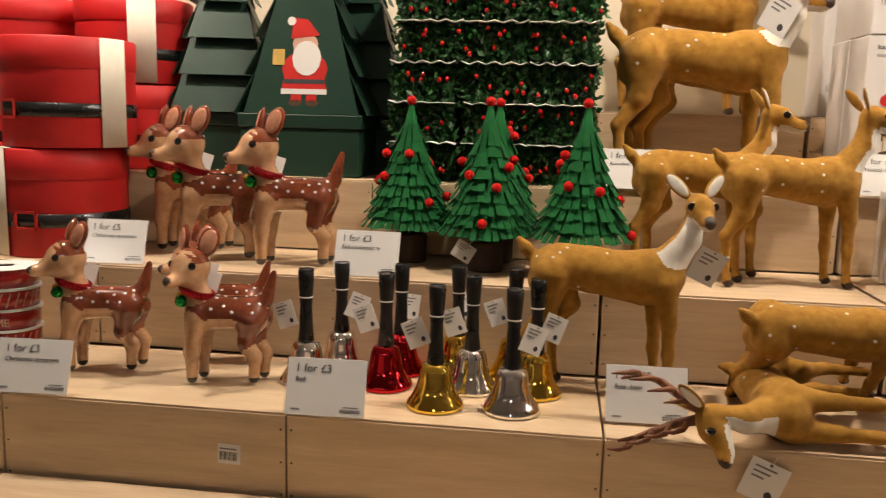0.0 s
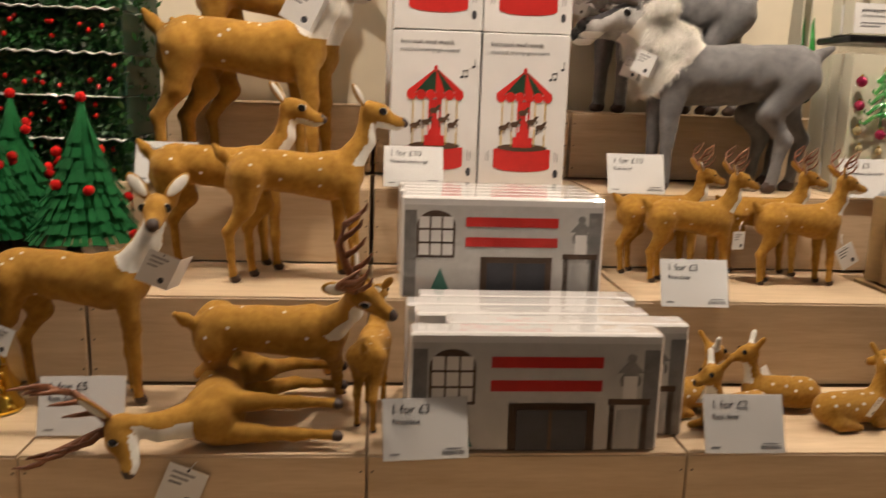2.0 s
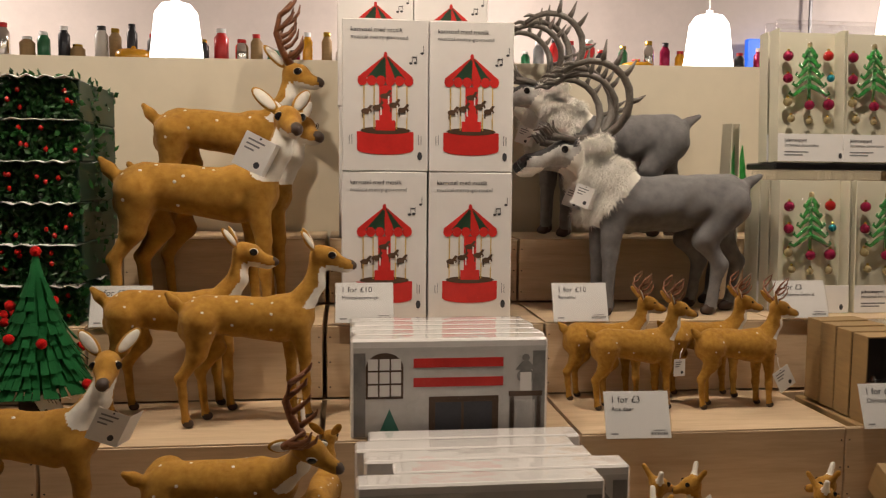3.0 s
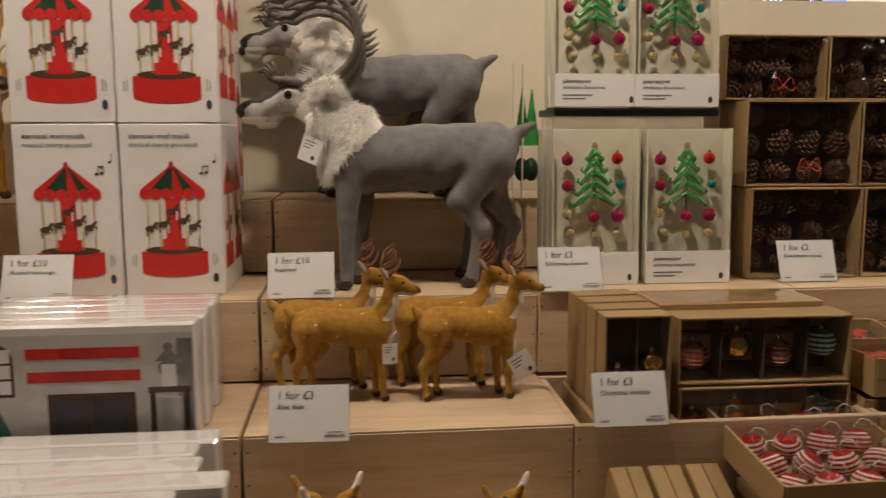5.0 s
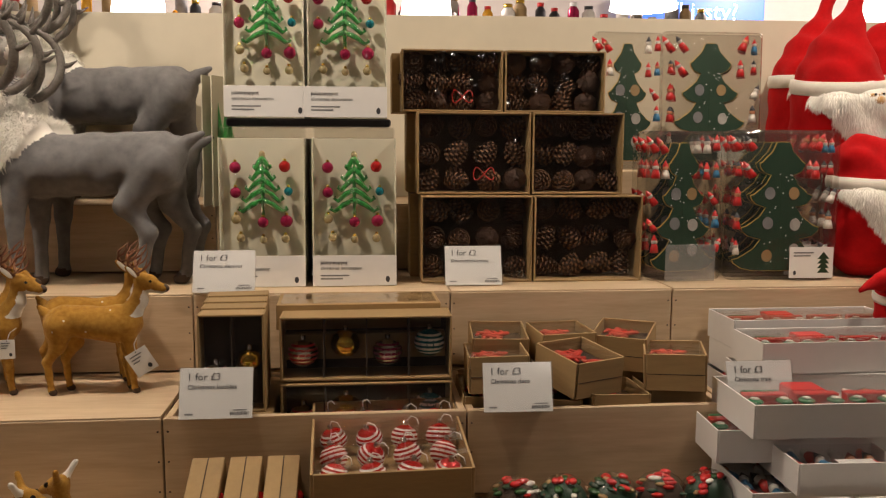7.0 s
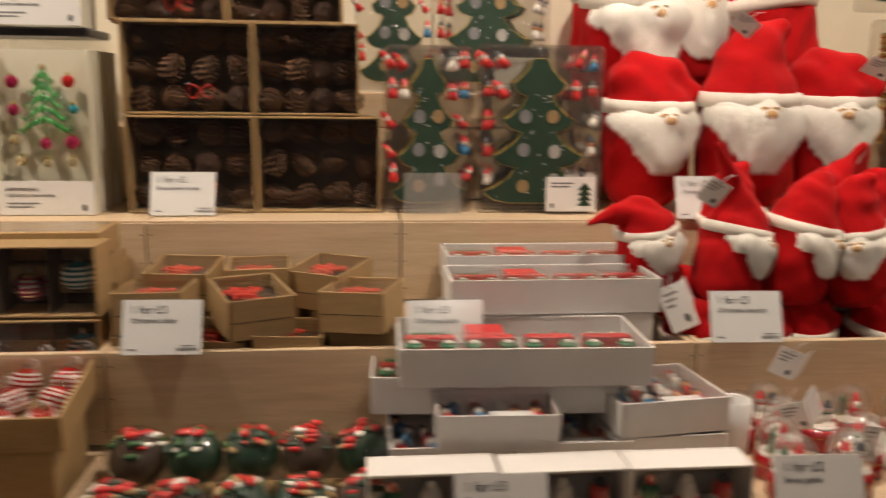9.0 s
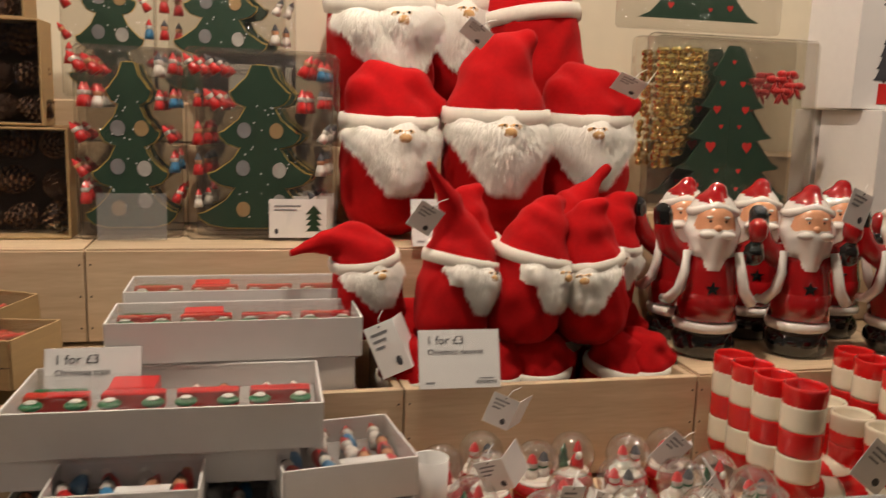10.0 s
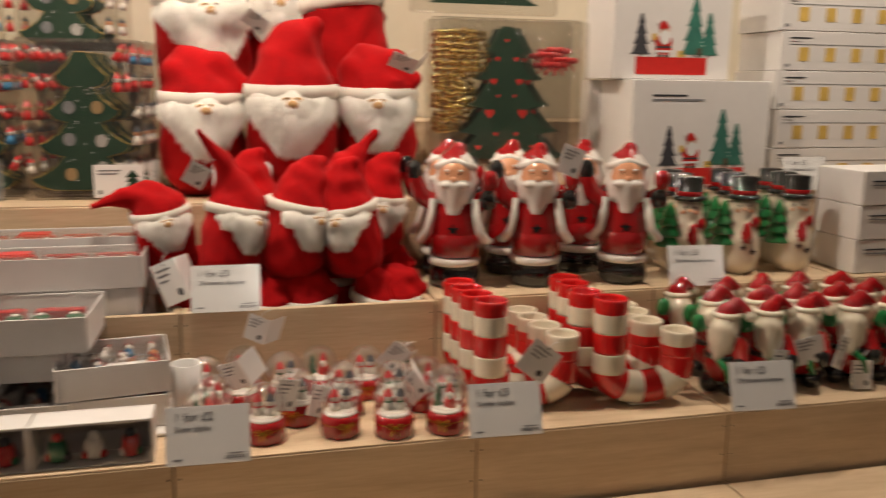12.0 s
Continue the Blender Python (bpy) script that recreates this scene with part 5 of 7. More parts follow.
# ---- pine cone boxes ----
def pine_cone_mesh(seed):
    g, rng = G(), random.Random(seed)
    g.lathe([(0.0005, -0.024), (0.008, -0.02), (0.012, -0.006), (0.009, 0.012), (0.0005, 0.026)], CONE, 10)
    for k in range(64):
        z = -0.022 + 0.046 * k / 64
        f = (z + 0.024) / 0.05
        r = 0.020 * math.sin(math.pi * min(1, 0.25 + 0.72 * f)) ** 0.8
        a = 2.39996 * k
        o, s = Vector((math.cos(a), math.sin(a), 0)), Vector((-math.sin(a), math.cos(a), 0))
        l = 0.0042 * (1.2 - 0.5 * f)
        c = Vector((0, 0, z)) + o * r
        base = Vector((0, 0, z - 0.003)) + o * r * 0.4
        up = Vector((0, 0, 0.0030))
        g.put([base - s * l * 0.6, base + s * l * 0.6, c + s * l + up, c - s * l + up, c + o * 0.001 + up * 0.1 + s * l * 0.7, c + o * 0.001 + up * 0.1 - s * l * 0.7],
              [(0, 1, 2, 3), (1, 0, 5, 4)], CONE, False)
        g.put([c + s * l + up, c - s * l + up, c + o * 0.0018 + up * 0.1 - s * l * 0.7, c + o * 0.0018 + up * 0.1 + s * l * 0.7], [(0, 1, 2, 3)], CONE_TIP, False)
    return g.mesh("pine_cone")


CONES = [pine_cone_mesh(k) for k in range(2)]


def open_box(name, label, category, group, w, d, h, outside, inside, wall=0.0035):
    """A box open at its front (-y), standing at its own base."""
    b = thing(name, label, category, group)
    part("back_board", G().box((0, d / 2 - wall / 2, h / 2), (w, wall, h), outside, 0.0008), b)
    for s in (-1, 1):
        part("side_board", G().box((s * (w / 2 - wall / 2), -wall / 2, h / 2), (wall, d - wall, h), outside, 0.0008), b)
    for z in (wall / 2, h - wall / 2):
        part("edge_board", G().box((0, -wall / 2, z), (w - 2 * wall, d - wall, wall), outside, 0.0008), b)
    # The lining's darker colour carries the shade inside the box.
    part("lining", G().box((0, d / 2 - wall - 0.0008, h / 2), (w - 2 * wall, 0.0012, h - 2 * wall), inside, 0.0003), b, "inside of the box with shade painted into its colour")
    return b


def cone_box(w, h, seed):
    rng = random.Random(seed)
    d = 0.075
    b = open_box("pine_cone_box", "kraft box of brown pine cones under clear film", "box", "pine cone boxes", w, d, h, KRAFT, KRAFT_SHADE_DARK)
    nx, nz = 4, 3
    for i in range(nx):
        for j in range(nz):
            part("pine_cone", CONES[(i + j) % 2], b, m=pose(-w / 2 + w * (i + 0.5) / nx + rng.uniform(-0.005, 0.005), rng.uniform(-0.006, 0.010), h * (j + 0.5) / nz + rng.uniform(-0.003, 0.003),
                                                              rng.uniform(-120, 120), rng.uniform(-90, 90), rng.uniform(0, 360)))
    if seed % 2:
        part("bow", G().tube([(0.02 + 0.02 * math.cos(a), -0.028 + 0.004 * math.sin(3 * a), h * 0.25 + 0.012 * math.sin(2 * a)) for a in np.linspace(0, 6, 20)], 0.0012, PRINT_RED, 5), b, "red string bow")
    part("film", G().box((0, -d / 2 - 0.0006, h / 2), (w - 0.003, 0.0006, h - 0.003), WRINKLED, 0.0002), b, "clear film window", shadow=False)
    return b


for row, z, h, y, xs in ((0, Z3, 0.163, 0.582, (1.878, 2.092, 2.305)), (1, Z3 + 0.165, 0.153, 0.602, (1.872, 2.090, 2.270)), (2, Z3 + 0.320, 0.116, 0.640, (1.845, 2.042, 2.242))):
    for k in range(2):
        w = xs[k + 1] - xs[k] - 0.004
        first = cone_box(w, h, row * 2 + k + 1)
        first.matrix_world = pose((xs[k] + xs[k + 1]) / 2, y + 0.0375, z, 0, 0, 0)
        spare = thing("pine_cone_box", "kraft box of pine cones stacked behind another", "box", "pine cone boxes", pose((xs[k] + xs[k + 1]) / 2 - 0.016, y + 0.115, z, 0, 0, 0))
        part("carton", G().box((0, 0, h / 2), (w, 0.072, h), KRAFT, 0.001), spare)


# ---- tree-and-figures packs ----
def wavy_outline(w, h, z0, grow=0.0):
    """Fir outline whose boughs curl up in rounded lobes."""
    side = [(w * 0.10, z0 - grow)]
    tiers = 4
    for k in range(tiers):
        f = k / tiers
        reach = w / 2 * (1 - 0.70 * f) + grow
        foot, top = z0 + h * f, z0 + h * (k + 1) / tiers
        inner = w / 2 * (0.40 - 0.09 * k) + grow
        side += [(reach * 0.55, foot - grow), (reach * 0.82, foot + h * 0.022 - grow), (reach * 0.97, foot + h * 0.060 - grow), (reach, foot + h * 0.085 + grow), (reach * 0.88, foot + h * 0.095 + grow),
                 (reach * 0.74, foot + h * 0.125 + grow), (inner + (reach - inner) * 0.25, foot + h * 0.175), (inner, top)]
    right = side + [(0.003 + grow, z0 + h + grow)]
    return [(-x, z) for x, z in right] + [(x, z) for x, z in right[::-1]]


def tree_outline(w, h, tiers=4, z0=0.0):
    side = []
    for k in range(tiers):
        f0, f1 = k / tiers, (k + 1) / tiers
        side.append((w / 2 * (1 - f0 * 0.85), z0 + h * f0 + h * 0.02))
        side.append((w / 2 * (1 - f0 * 0.85) * 0.80, z0 + h * f0 + h * 0.06))
        side.append((w / 2 * (1 - f1 * 0.85) * 0.62, z0 + h * f1))
    right = side + [(0.002, z0 + h)]
    return [(-x, z) for x, z in right] + [(x, z) for x, z in right[::-1]]


def figure(g, x, z, y, k, rng):
    """A tiny painted wooden figure."""
    m = rng.choice((TOY_RED, TOY_RED, TOY_RED, TOY_RED, TOY_RED, TOY_RED, TOY_WHITE, TOY_BLUE))
    g.lathe([(0.0005, 0), (0.0052 * k, 0), (0.0045 * k, 0.006 * k), (0.003 * k, 0.010 * k)], m, 8, (x, y, z))
    g.ball((x, y, z + 0.0125 * k), 0.0038 * k, rng.choice((TOY_WHITE, CERAMIC_SKIN, TOY_WHITE)), 6)
    g.lathe([(0.004 * k, 0.014 * k), (0.0005, 0.021 * k)], rng.choice((TOY_RED, TOY_RED, INK)), 7, (x, y, z))
    return g


def figure_pack(w, h, seed, front=True):
    rng = random.Random(seed)
    d = 0.030
    b = thing("advent_tree_pack", "clear blister pack with a green wooden tree and painted figures", "ornament pack", "advent tree packs")
    part("blister", G().box((0, 0, h / 2), (w, d, h), BLISTER, 0.006), b, "clear plastic blister", shadow=False)
    t = G().sheet(wavy_outline(w * 0.86, h * 0.86, h * 0.06), -0.001, TREE_GREEN, 0.004)
    tree = part("tree", t, b, "green wooden tree")
    part("gold_rim", G().sheet(wavy_outline(w * 0.86, h * 0.86, h * 0.06, 0.0013), 0.001, PRINT_GOLD, 0.001), tree, "thin gold rim")
    gap = G().rect(-0.002, 0.002, h * 0.06, h * 0.72, -0.0014, PRINT_GREEN, 0.0004)
    part("slot", gap, tree)
    for k in range(6):
        x, z = (-0.12, 0.13, -0.12, 0.13, -0.11, 0.11)[k] * w, h * (0.16, 0.20, 0.38, 0.37, 0.58, 0.58)[k]
        r = 0.0105
        hole = part("cut_out", G().oval(x, z, r, r * 1.15, -0.0022, (KRAFT, TRAY_SHADE_GREY, GREY_PLASTIC, GREY_PALE, GREY_PLASTIC)[k % 5], 14, thick=0.0008), tree)
    for k in range(26):
        part("tree_dot", G().oval(rng.uniform(-0.2, 0.2) * w, h * rng.uniform(0.1, 0.75), 0.0013, 0.0013, -0.0020, CARD, 6, thick=0.0006), tree)
    for row, f in enumerate((0.90, 0.73, 0.55, 0.38, 0.22)):
        for s in (-1, 1):
            for k in range((2, 2, 1, 1, 1)[row]):
                g = G()
                g.m = pose(s * w * (0.42 - 0.135 * k), -0.008, h * f - 0.012 + rng.uniform(-0.004, 0.004), 0, rng.choice((0, 0, 0, 25, -35, 60)), 0)
                part("toy_figure", figure(g, 0, 0, 0, rng.uniform(1.35, 1.75), rng), b)
    if front:
        c = part("insert_card", G().box((w * 0.26, -d / 2 - 0.0012, 0.034), (0.088, 0.0012, 0.060), CARD, 0.0003), b, "white printed insert card")
        g = G().rect(w * 0.26 - 0.036, w * 0.26 + 0.004, 0.052, 0.0545, -d / 2 - 0.0022, INK_GREY).rect(w * 0.26 - 0.036, w * 0.26 - 0.002, 0.046, 0.0485, -d / 2 - 0.0022, INK_GREY)
        for k in range(4):
            g.sheet([(w * 0.26 + 0.012 - 0.0, 0.014 + 0.009 * k), (w * 0.26 + 0.036, 0.014 + 0.009 * k), (w * 0.26 + 0.024, 0.028 + 0.009 * k)], -d / 2 - 0.0022 - 0.0001 * k, PRINT_GREEN)
        g.oval(w * 0.26 - 0.033, 0.014, 0.003, 0.0045, -d / 2 - 0.0022, INK, 8)
        part("print", g, c)
    return b


adv = figure_pack(0.218, 0.288, 3)
adv.matrix_world = pose(2.578, 0.578, Z3, -1.5, 0, -1)
for px, py, pz, rz, lean in ((2.590, 0.620, Z3, 0, -1.5), (2.598, 0.668, Z3, 0, -1.5), (2.592, 0.712, Z3, 0, -1)):
    copy_thing(adv, pose(px, py, pz, lean, 0, rz))
edge = figure_pack(0.150, 0.285, 8, False)
edge.matrix_world = pose(2.388, 0.590, Z3, -2, 0, 6)
copy_thing(edge, pose(2.386, 0.632, Z3, -2, 0, 4))
copy_thing(edge, pose(2.390, 0.676, Z3, -1, 0, 2))
for px, py, rz in ((2.515, 0.785, 0), (2.535, 0.825, 0)):
    copy_thing(adv, pose(px, py, Z4 + 0.071, -2, 0, rz))
copy_thing(edge, pose(2.335, 0.79, Z4 + 0.071, -2, 0, 4))
thing("sleeve", "translucent grey plastic sleeve standing on the shelf edge", "sleeve", mesh=G().box((2.392, 0.562, Z3 + 0.036), (0.098, 0.002, 0.070), SLEEVE, 0.0005))
thing("pack_riser", "birch riser block under the upper packs", "riser", mesh=G().box((2.46, 0.805, Z4 + 0.0335), (0.42, 0.11, 0.067), WOOD, 0.003))


# ---- bead packs ----
def bead_pack():
    w, d, h = 0.325, 0.032, 0.305
    b = thing("bead_tree_pack", "clear pack with gold beads and a green heart-dotted tree", "ornament pack", "bead tree packs")
    part("blister", G().box((0, 0, h / 2), (w, d, h), BLISTER, 0.006), b, "clear plastic blister", shadow=False)
    tree = part("tree", G().sheet(tree_outline(0.245, h * 0.90, 5, h * 0.05), -0.001, TREE_GREEN, 0.004), b, "green wooden tree")
    part("slot", G().rect(-0.0015, 0.0015, 0.02, 0.17, -0.0016, PRINT_GREEN, 0.0006), tree)
    for z, x, s in ((0.262, 0, 0.6), (0.225, 0.020, 0.8), (0.225, -0.020, 0.8), (0.18, 0.028, 1.1), (0.18, -0.028, 1.1), (0.15, 0.018, 0.6), (0.15, -0.018, 0.6), (0.115, 0.036, 1.5), (0.115, -0.036, 1.5),
                    (0.072, 0.022, 0.7), (0.072, -0.022, 0.7), (0.045, 0.06, 0.9), (0.045, -0.06, 0.9), (0.04, 0.02, 0.6)):
        k = 0.0065 * s
        part("heart", G().sheet([(x, z - 1.2 * k), (x + k, z), (x + k * 0.9, z + 0.6 * k), (x + 0.45 * k, z + 0.8 * k), (x, z + 0.4 * k), (x - 0.45 * k, z + 0.8 * k), (x - 0.9 * k, z + 0.6 * k), (x - k, z)],
                                -0.0020, PRINT_RED, 0.0008), tree)
    rng = random.Random(5)
    bead = G().ball((0, 0, 0), 0.0066, BEAD_GOLD, 9).mesh("bead")
    for row in range(17):
        for col in range(7):
            if col > 4 - row * 0.0 + 2 * (row > 9) or (row < 4 and col > 3) or (row < 2 and col > 1):
                continue
            part("bead", bead, b, m=pose(-w / 2 + 0.018 + 0.0126 * col + rng.uniform(-0.003, 0.003), -0.006 + rng.uniform(-0.005, 0.004), 0.078 + 0.0124 * row + rng.uniform(-0.003, 0.003)))
    for x, z in ((0.085, 0.235), (0.105, 0.245), (0.095, 0.215), (0.12, 0.225)):
        bow = G()
        for s in (-1, 1):
            bow.ball((x + s * 0.010, -0.004, z), 0.011, TOY_RED, 8, (1, 0.4, 0.6))
            bow.tube([(x, -0.004, z), (x + s * 0.006, -0.005, z - 0.012), (x + s * 0.011, -0.004, z - 0.022)], [0.003, 0.003, 0.002], TOY_RED, 5)
        part("bow", bow.ball((x, -0.006, z), 0.005, TOY_RED, 6), b, "small red bow")
    return b


bp = bead_pack()
bp.matrix_world = pose(3.392, 0.600, Z3 + 0.045, -2, 0, 0)
copy_thing(bp, pose(3.425, 0.640, Z3 + 0.045, -2, 0, 0))
copy_thing(bp, pose(3.40, 0.680, Z3 + 0.045, -1, 0, 0))
copy_thing(bp, pose(3.370, 0.70, Z3 + 0.365, -1, 0, 0))
thing("pack_riser", "birch riser block under the bead packs", "riser", mesh=G().box((3.40, 0.655, Z3 + 0.0215), (0.36, 0.15, 0.043), WOOD, 0.002))


# ---- bauble boxes ----
def bauble(g, x, y, z, r, m, stripe=None):
    g.ball((x, y, z), r, m, 12, (1, 1, 0.92))
    if stripe:
        for k in (-2, -1, 0, 1, 2):
            g.lathe([(r * 1.005 * math.cos(0.35 * k - 0.09), r * 0.92 * math.sin(0.35 * k - 0.09)), (r * 1.012 * math.cos(0.35 * k), r * 0.92 * math.sin(0.35 * k)),
                     (r * 1.005 * math.cos(0.35 * k + 0.09), r * 0.92 * math.sin(0.35 * k + 0.09))], stripe, 16, (x, y, z))
    g.lathe([(0.0045, 0), (0.0045, 0.006), (0.0005, 0.008)], SILVER, 8, (x, y, z + r * 0.88))
    return g


def bauble_box(w, h, n, seed, d=0.07):
    b = open_box("bauble_box", "kraft box holding glass baubles in compartments", "box", "bauble boxes", w, d, h, KRAFT, KRAFT_SHADE_DARK)
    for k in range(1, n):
        # Dividers are kraft too, with the interior shade put into their colour.
        part("divider", G().box((-w / 2 + w * k / n, -0.002, h / 2), (0.002, d - 0.012, h - 0.009), KRAFT_SHADE_DARK, 0.0005), b)
    kinds = ((SILVER, TOY_RED), (GOLD, None), (SILVER, GLASS_PINK), (GLASS_BLUE, TOY_WHITE))
    for k in range(n):
        m, s = kinds[(k + seed) % 4]
        part("bauble", bauble(G(), -w / 2 + w * (k + 0.5) / n, -0.004, h * (0.38 if m is SILVER else 0.52), min(w / n, h) * 0.36, m, s), b)
    part("film", G().box((0, -d / 2 - 0.0006, h / 2), (w - 0.003, 0.0006, h - 0.003), WRINKLED, 0.0002), b, "clear film window", shadow=False)
    return b


FLOOR2, FLOOR1 = TOP[2] - 0.132 + 0.013, TOP[1] - 0.132 + 0.013
nb = bauble_box(0.098, 0.15, 2, 0, 0.04)
nb.matrix_world = pose(1.575, 0.302, 1.092, 0, 0, 0)
for k in range(1, 4):
    copy_thing(nb, pose(1.575 - 0.003 * k, 0.302 + 0.043 * k, 1.092 + 0.002 * k, 0, 0, 1.5 * k))
thing("packing_block", "kraft packing carton under the bauble boxes", "box", mesh=G().box((1.575, 0.378, (FLOOR2 + 1.0915) / 2), (0.12, 0.20, 1.0915 - FLOOR2), KRAFT, 0.002))
wb = bauble_box(0.264, 0.100, 4, 0)
wb.matrix_world = pose(1.776, 0.340, 1.131, 0, 0, -0.6)
copy_thing(wb, pose(1.776, 0.335, 1.131 - 0.103, 0, 0, 0.4))
copy_thing(wb, pose(1.770, 0.415, 1.145, -90, 0, 0))
for k in range(2):
    lidbox = thing("bauble_box", "kraft bauble box with a clear lid lying flat", "box", "bauble boxes", pose(1.77 - 0.006 * k, 0.415 + 0.0 * k, 1.155 + 0.045 * k, 0, 0, 1))
    part("tray", G().box((0, 0, 0.020), (0.262, 0.135 - 0.03 * k, 0.040), KRAFT, 0.001), lidbox)
    part("window", G().box((0, 0, 0.0408), (0.250, 0.120 - 0.03 * k, 0.0012), FILM, 0.0003), lidbox, "clear lid", shadow=False)
    for j in range(4):
        part("bauble", G().ball((-0.10 + 0.066 * j, -0.01, 0.033), 0.012, (SILVER, GLASS_PINK, GLASS_CLEAR, SILVER)[j], 10, (1, 1, 0.6)), lidbox)

tray = thing("bauble_tray", "open kraft tray of red and white striped glass baubles", "box", "", pose(1.805, 0.215, 1.035, 8, 0, 2))
tray_w, tray_d = 0.215, 0.215
part("base_board", G().box((0, 0, 0.002), (tray_w, tray_d, 0.003), KRAFT, 0.0008), tray)
for s in (-1, 1):
    part("side_board", G().box((s * tray_w / 2, 0, 0.023), (0.004, tray_d, 0.046), KRAFT, 0.0008), tray)
    part("end_board", G().box((0, s * tray_d / 2, 0.023), (tray_w - 0.005, 0.004, 0.046), KRAFT, 0.0008), tray)
for i in range(4):
    for j in range(4):
        q = part("bauble", bauble(G(), 0, 0, 0, 0.020, GLASS_RED, TOY_WHITE), tray, "red bauble with white stripes", pose(-0.078 + 0.052 * i, -0.078 + 0.052 * j, 0.024, RNG.uniform(-40, 10), RNG.uniform(-30, 30), 0))
        part("loop", G().tube([(0.0, 0, 0.022), (0.006, -0.006, 0.032), (0.014, -0.012, 0.030), (0.017, -0.016, 0.022)], 0.0008, TOY_WHITE, 5), q)
part("film", G().box((0, 0, 0.0475), (tray_w - 0.004, tray_d - 0.004, 0.0008), WRINKLED, 0.0003), tray, "clear film lid", shadow=False)
thing("packing_block", "kraft packing carton under the bauble tray", "box", mesh=G().box((1.805, 0.185, (FLOOR1 + 1.015) / 2), (0.19, 0.12, 1.015 - FLOOR1), KRAFT, 0.002))
for k in range(3):
    s = thing("slim_kraft_box", "slim kraft box of striped baubles standing on edge", "box", "slim kraft boxes", pose(1.546 + 0.054 * k, 0.150, 0.985, 24, 0, 0))
    part("carton", G().box((0, 0, -0.012), (0.046, 0.205, 0.055), KRAFT, 0.001), s)
    part("seam", G().box((0, 0, 0.0158), (0.0015, 0.203, 0.0010), KRAFT_SHADE_DARK, 0.0003), s)
    for j in range(3):
        part("bauble", G().ball((0.022, -0.06 + 0.05 * j, -0.004), 0.010, GLASS_RED, 8), s)
thing("packing_block", "kraft packing carton under the slim boxes", "box", mesh=G().box((1.60, 0.150, (FLOOR1 + 0.925) / 2), (0.15, 0.16, 0.925 - FLOOR1), KRAFT, 0.002))
thing("packing_block", "kraft packing carton under the wrapped baubles", "box", mesh=G().box((2.13, 0.118, FLOOR1 + 0.042), (0.36, 0.19, 0.084), KRAFT, 0.002))
for i in range(5):
    for j in range(2):
        c = thing("wrapped_bauble", "dark bauble in crinkled clear wrap with red bow", "bauble", "wrapped baubles", pose(1.985 + 0.072 * i, 0.062 + 0.108 * j, FLOOR1 + 0.122 + 0.018 * j, 0, 0, 50 * i + 20 * j))
        part("ball", G().ball((0, 0, 0), 0.035, (TREE_GREEN, KRAFT_SHADE_DARK, TREE_GREEN)[(i + j) % 3], 12), c)
        leaf = random.Random(10 * i + j)
        for k in range(22):
            u, v = leaf.uniform(0, 6.28), leaf.uniform(0.1, 1.1)
            q = Vector((math.sin(v) * math.cos(u), math.sin(v) * math.sin(u), math.cos(v)))
            part("leaf", G().ball(q * 0.0355, leaf.uniform(0.005, 0.010), leaf.choice((TREE_GREEN, TOY_RED, KRAFT, LEAF, TOY_WHITE, BERRY)), 6, (1.2, 0.7, 0.45)), c)
        part("wrap", G().ball((0, 0, 0.002), 0.042, WRINKLED, 9, (1, 1, 0.95)), c, "clear wrap", shadow=False)
        bow = G()
        for k in range(3):
            a = 2.1 * k
            bow.ball((0.014 * math.cos(a), 0.014 * math.sin(a), 0.033 + 0.002 * (k % 3)), 0.009, TOY_RED, 6, (1, 0.7, 0.5))
        part("bow", bow, c)


# ---- red animal boxes ----
def animal_box(k):
    w, d, h = 0.092, 0.105, 0.058
    b = thing("animal_ornament_box", "small open kraft box of red felt animal ornaments", "box", "animal ornament boxes")
    part("base_board", G().box((0, 0, 0.002), (w, d, 0.003), KRAFT, 0.0006), b)
    for s in (-1, 1):
        part("side_board", G().box((s * w / 2, 0, h / 2), (0.003, d, h), KRAFT, 0.0006), b)
        part("end_board", G().box((0, s * d / 2, h / 2), (w - 0.004, 0.003, h), KRAFT, 0.0006), b)
    part("seam", G().box((0, -d / 2 - 0.0016, h * 0.45), (w - 0.004, 0.0006, 0.0012), KRAFT_SHADE_DARK, 0.0002), b)
    # Kraft floor under the animals, its darker colour painted in as shade.
    part("lining", G().box((0, 0, h - 0.022), (w - 0.005, d - 0.005, 0.002), KRAFT_SHADE_DARK, 0.0005), b)
    rng = random.Random(k)
    for j in range(5):
        a = G()
        c = Vector((rng.uniform(-0.02, 0.02), rng.uniform(-0.025, 0.025), h - 0.013))
        t = rng.uniform(0, 6.28)
        u = Vector((math.cos(t), math.sin(t), 0))
        a.tube([c - u * 0.018, c, c + u * 0.016], [0.006, 0.008, 0.006], RED_ORANGE, 7, 0.5)
        for q in (-0.012, 0.0, 0.012):
            v = Vector((-u.y, u.x, 0))
            a.tube([c + u * q, c + u * q + v * 0.016], [0.004, 0.003], RED_ORANGE, 5, 0.6)
        part("animal", a, b, "red felt animal")
    part("film", G().box((0, 0, h - 0.003), (w - 0.005, d - 0.005, 0.0008), FILM, 0.0003), b, "clear film lid", shadow=False)
    return b


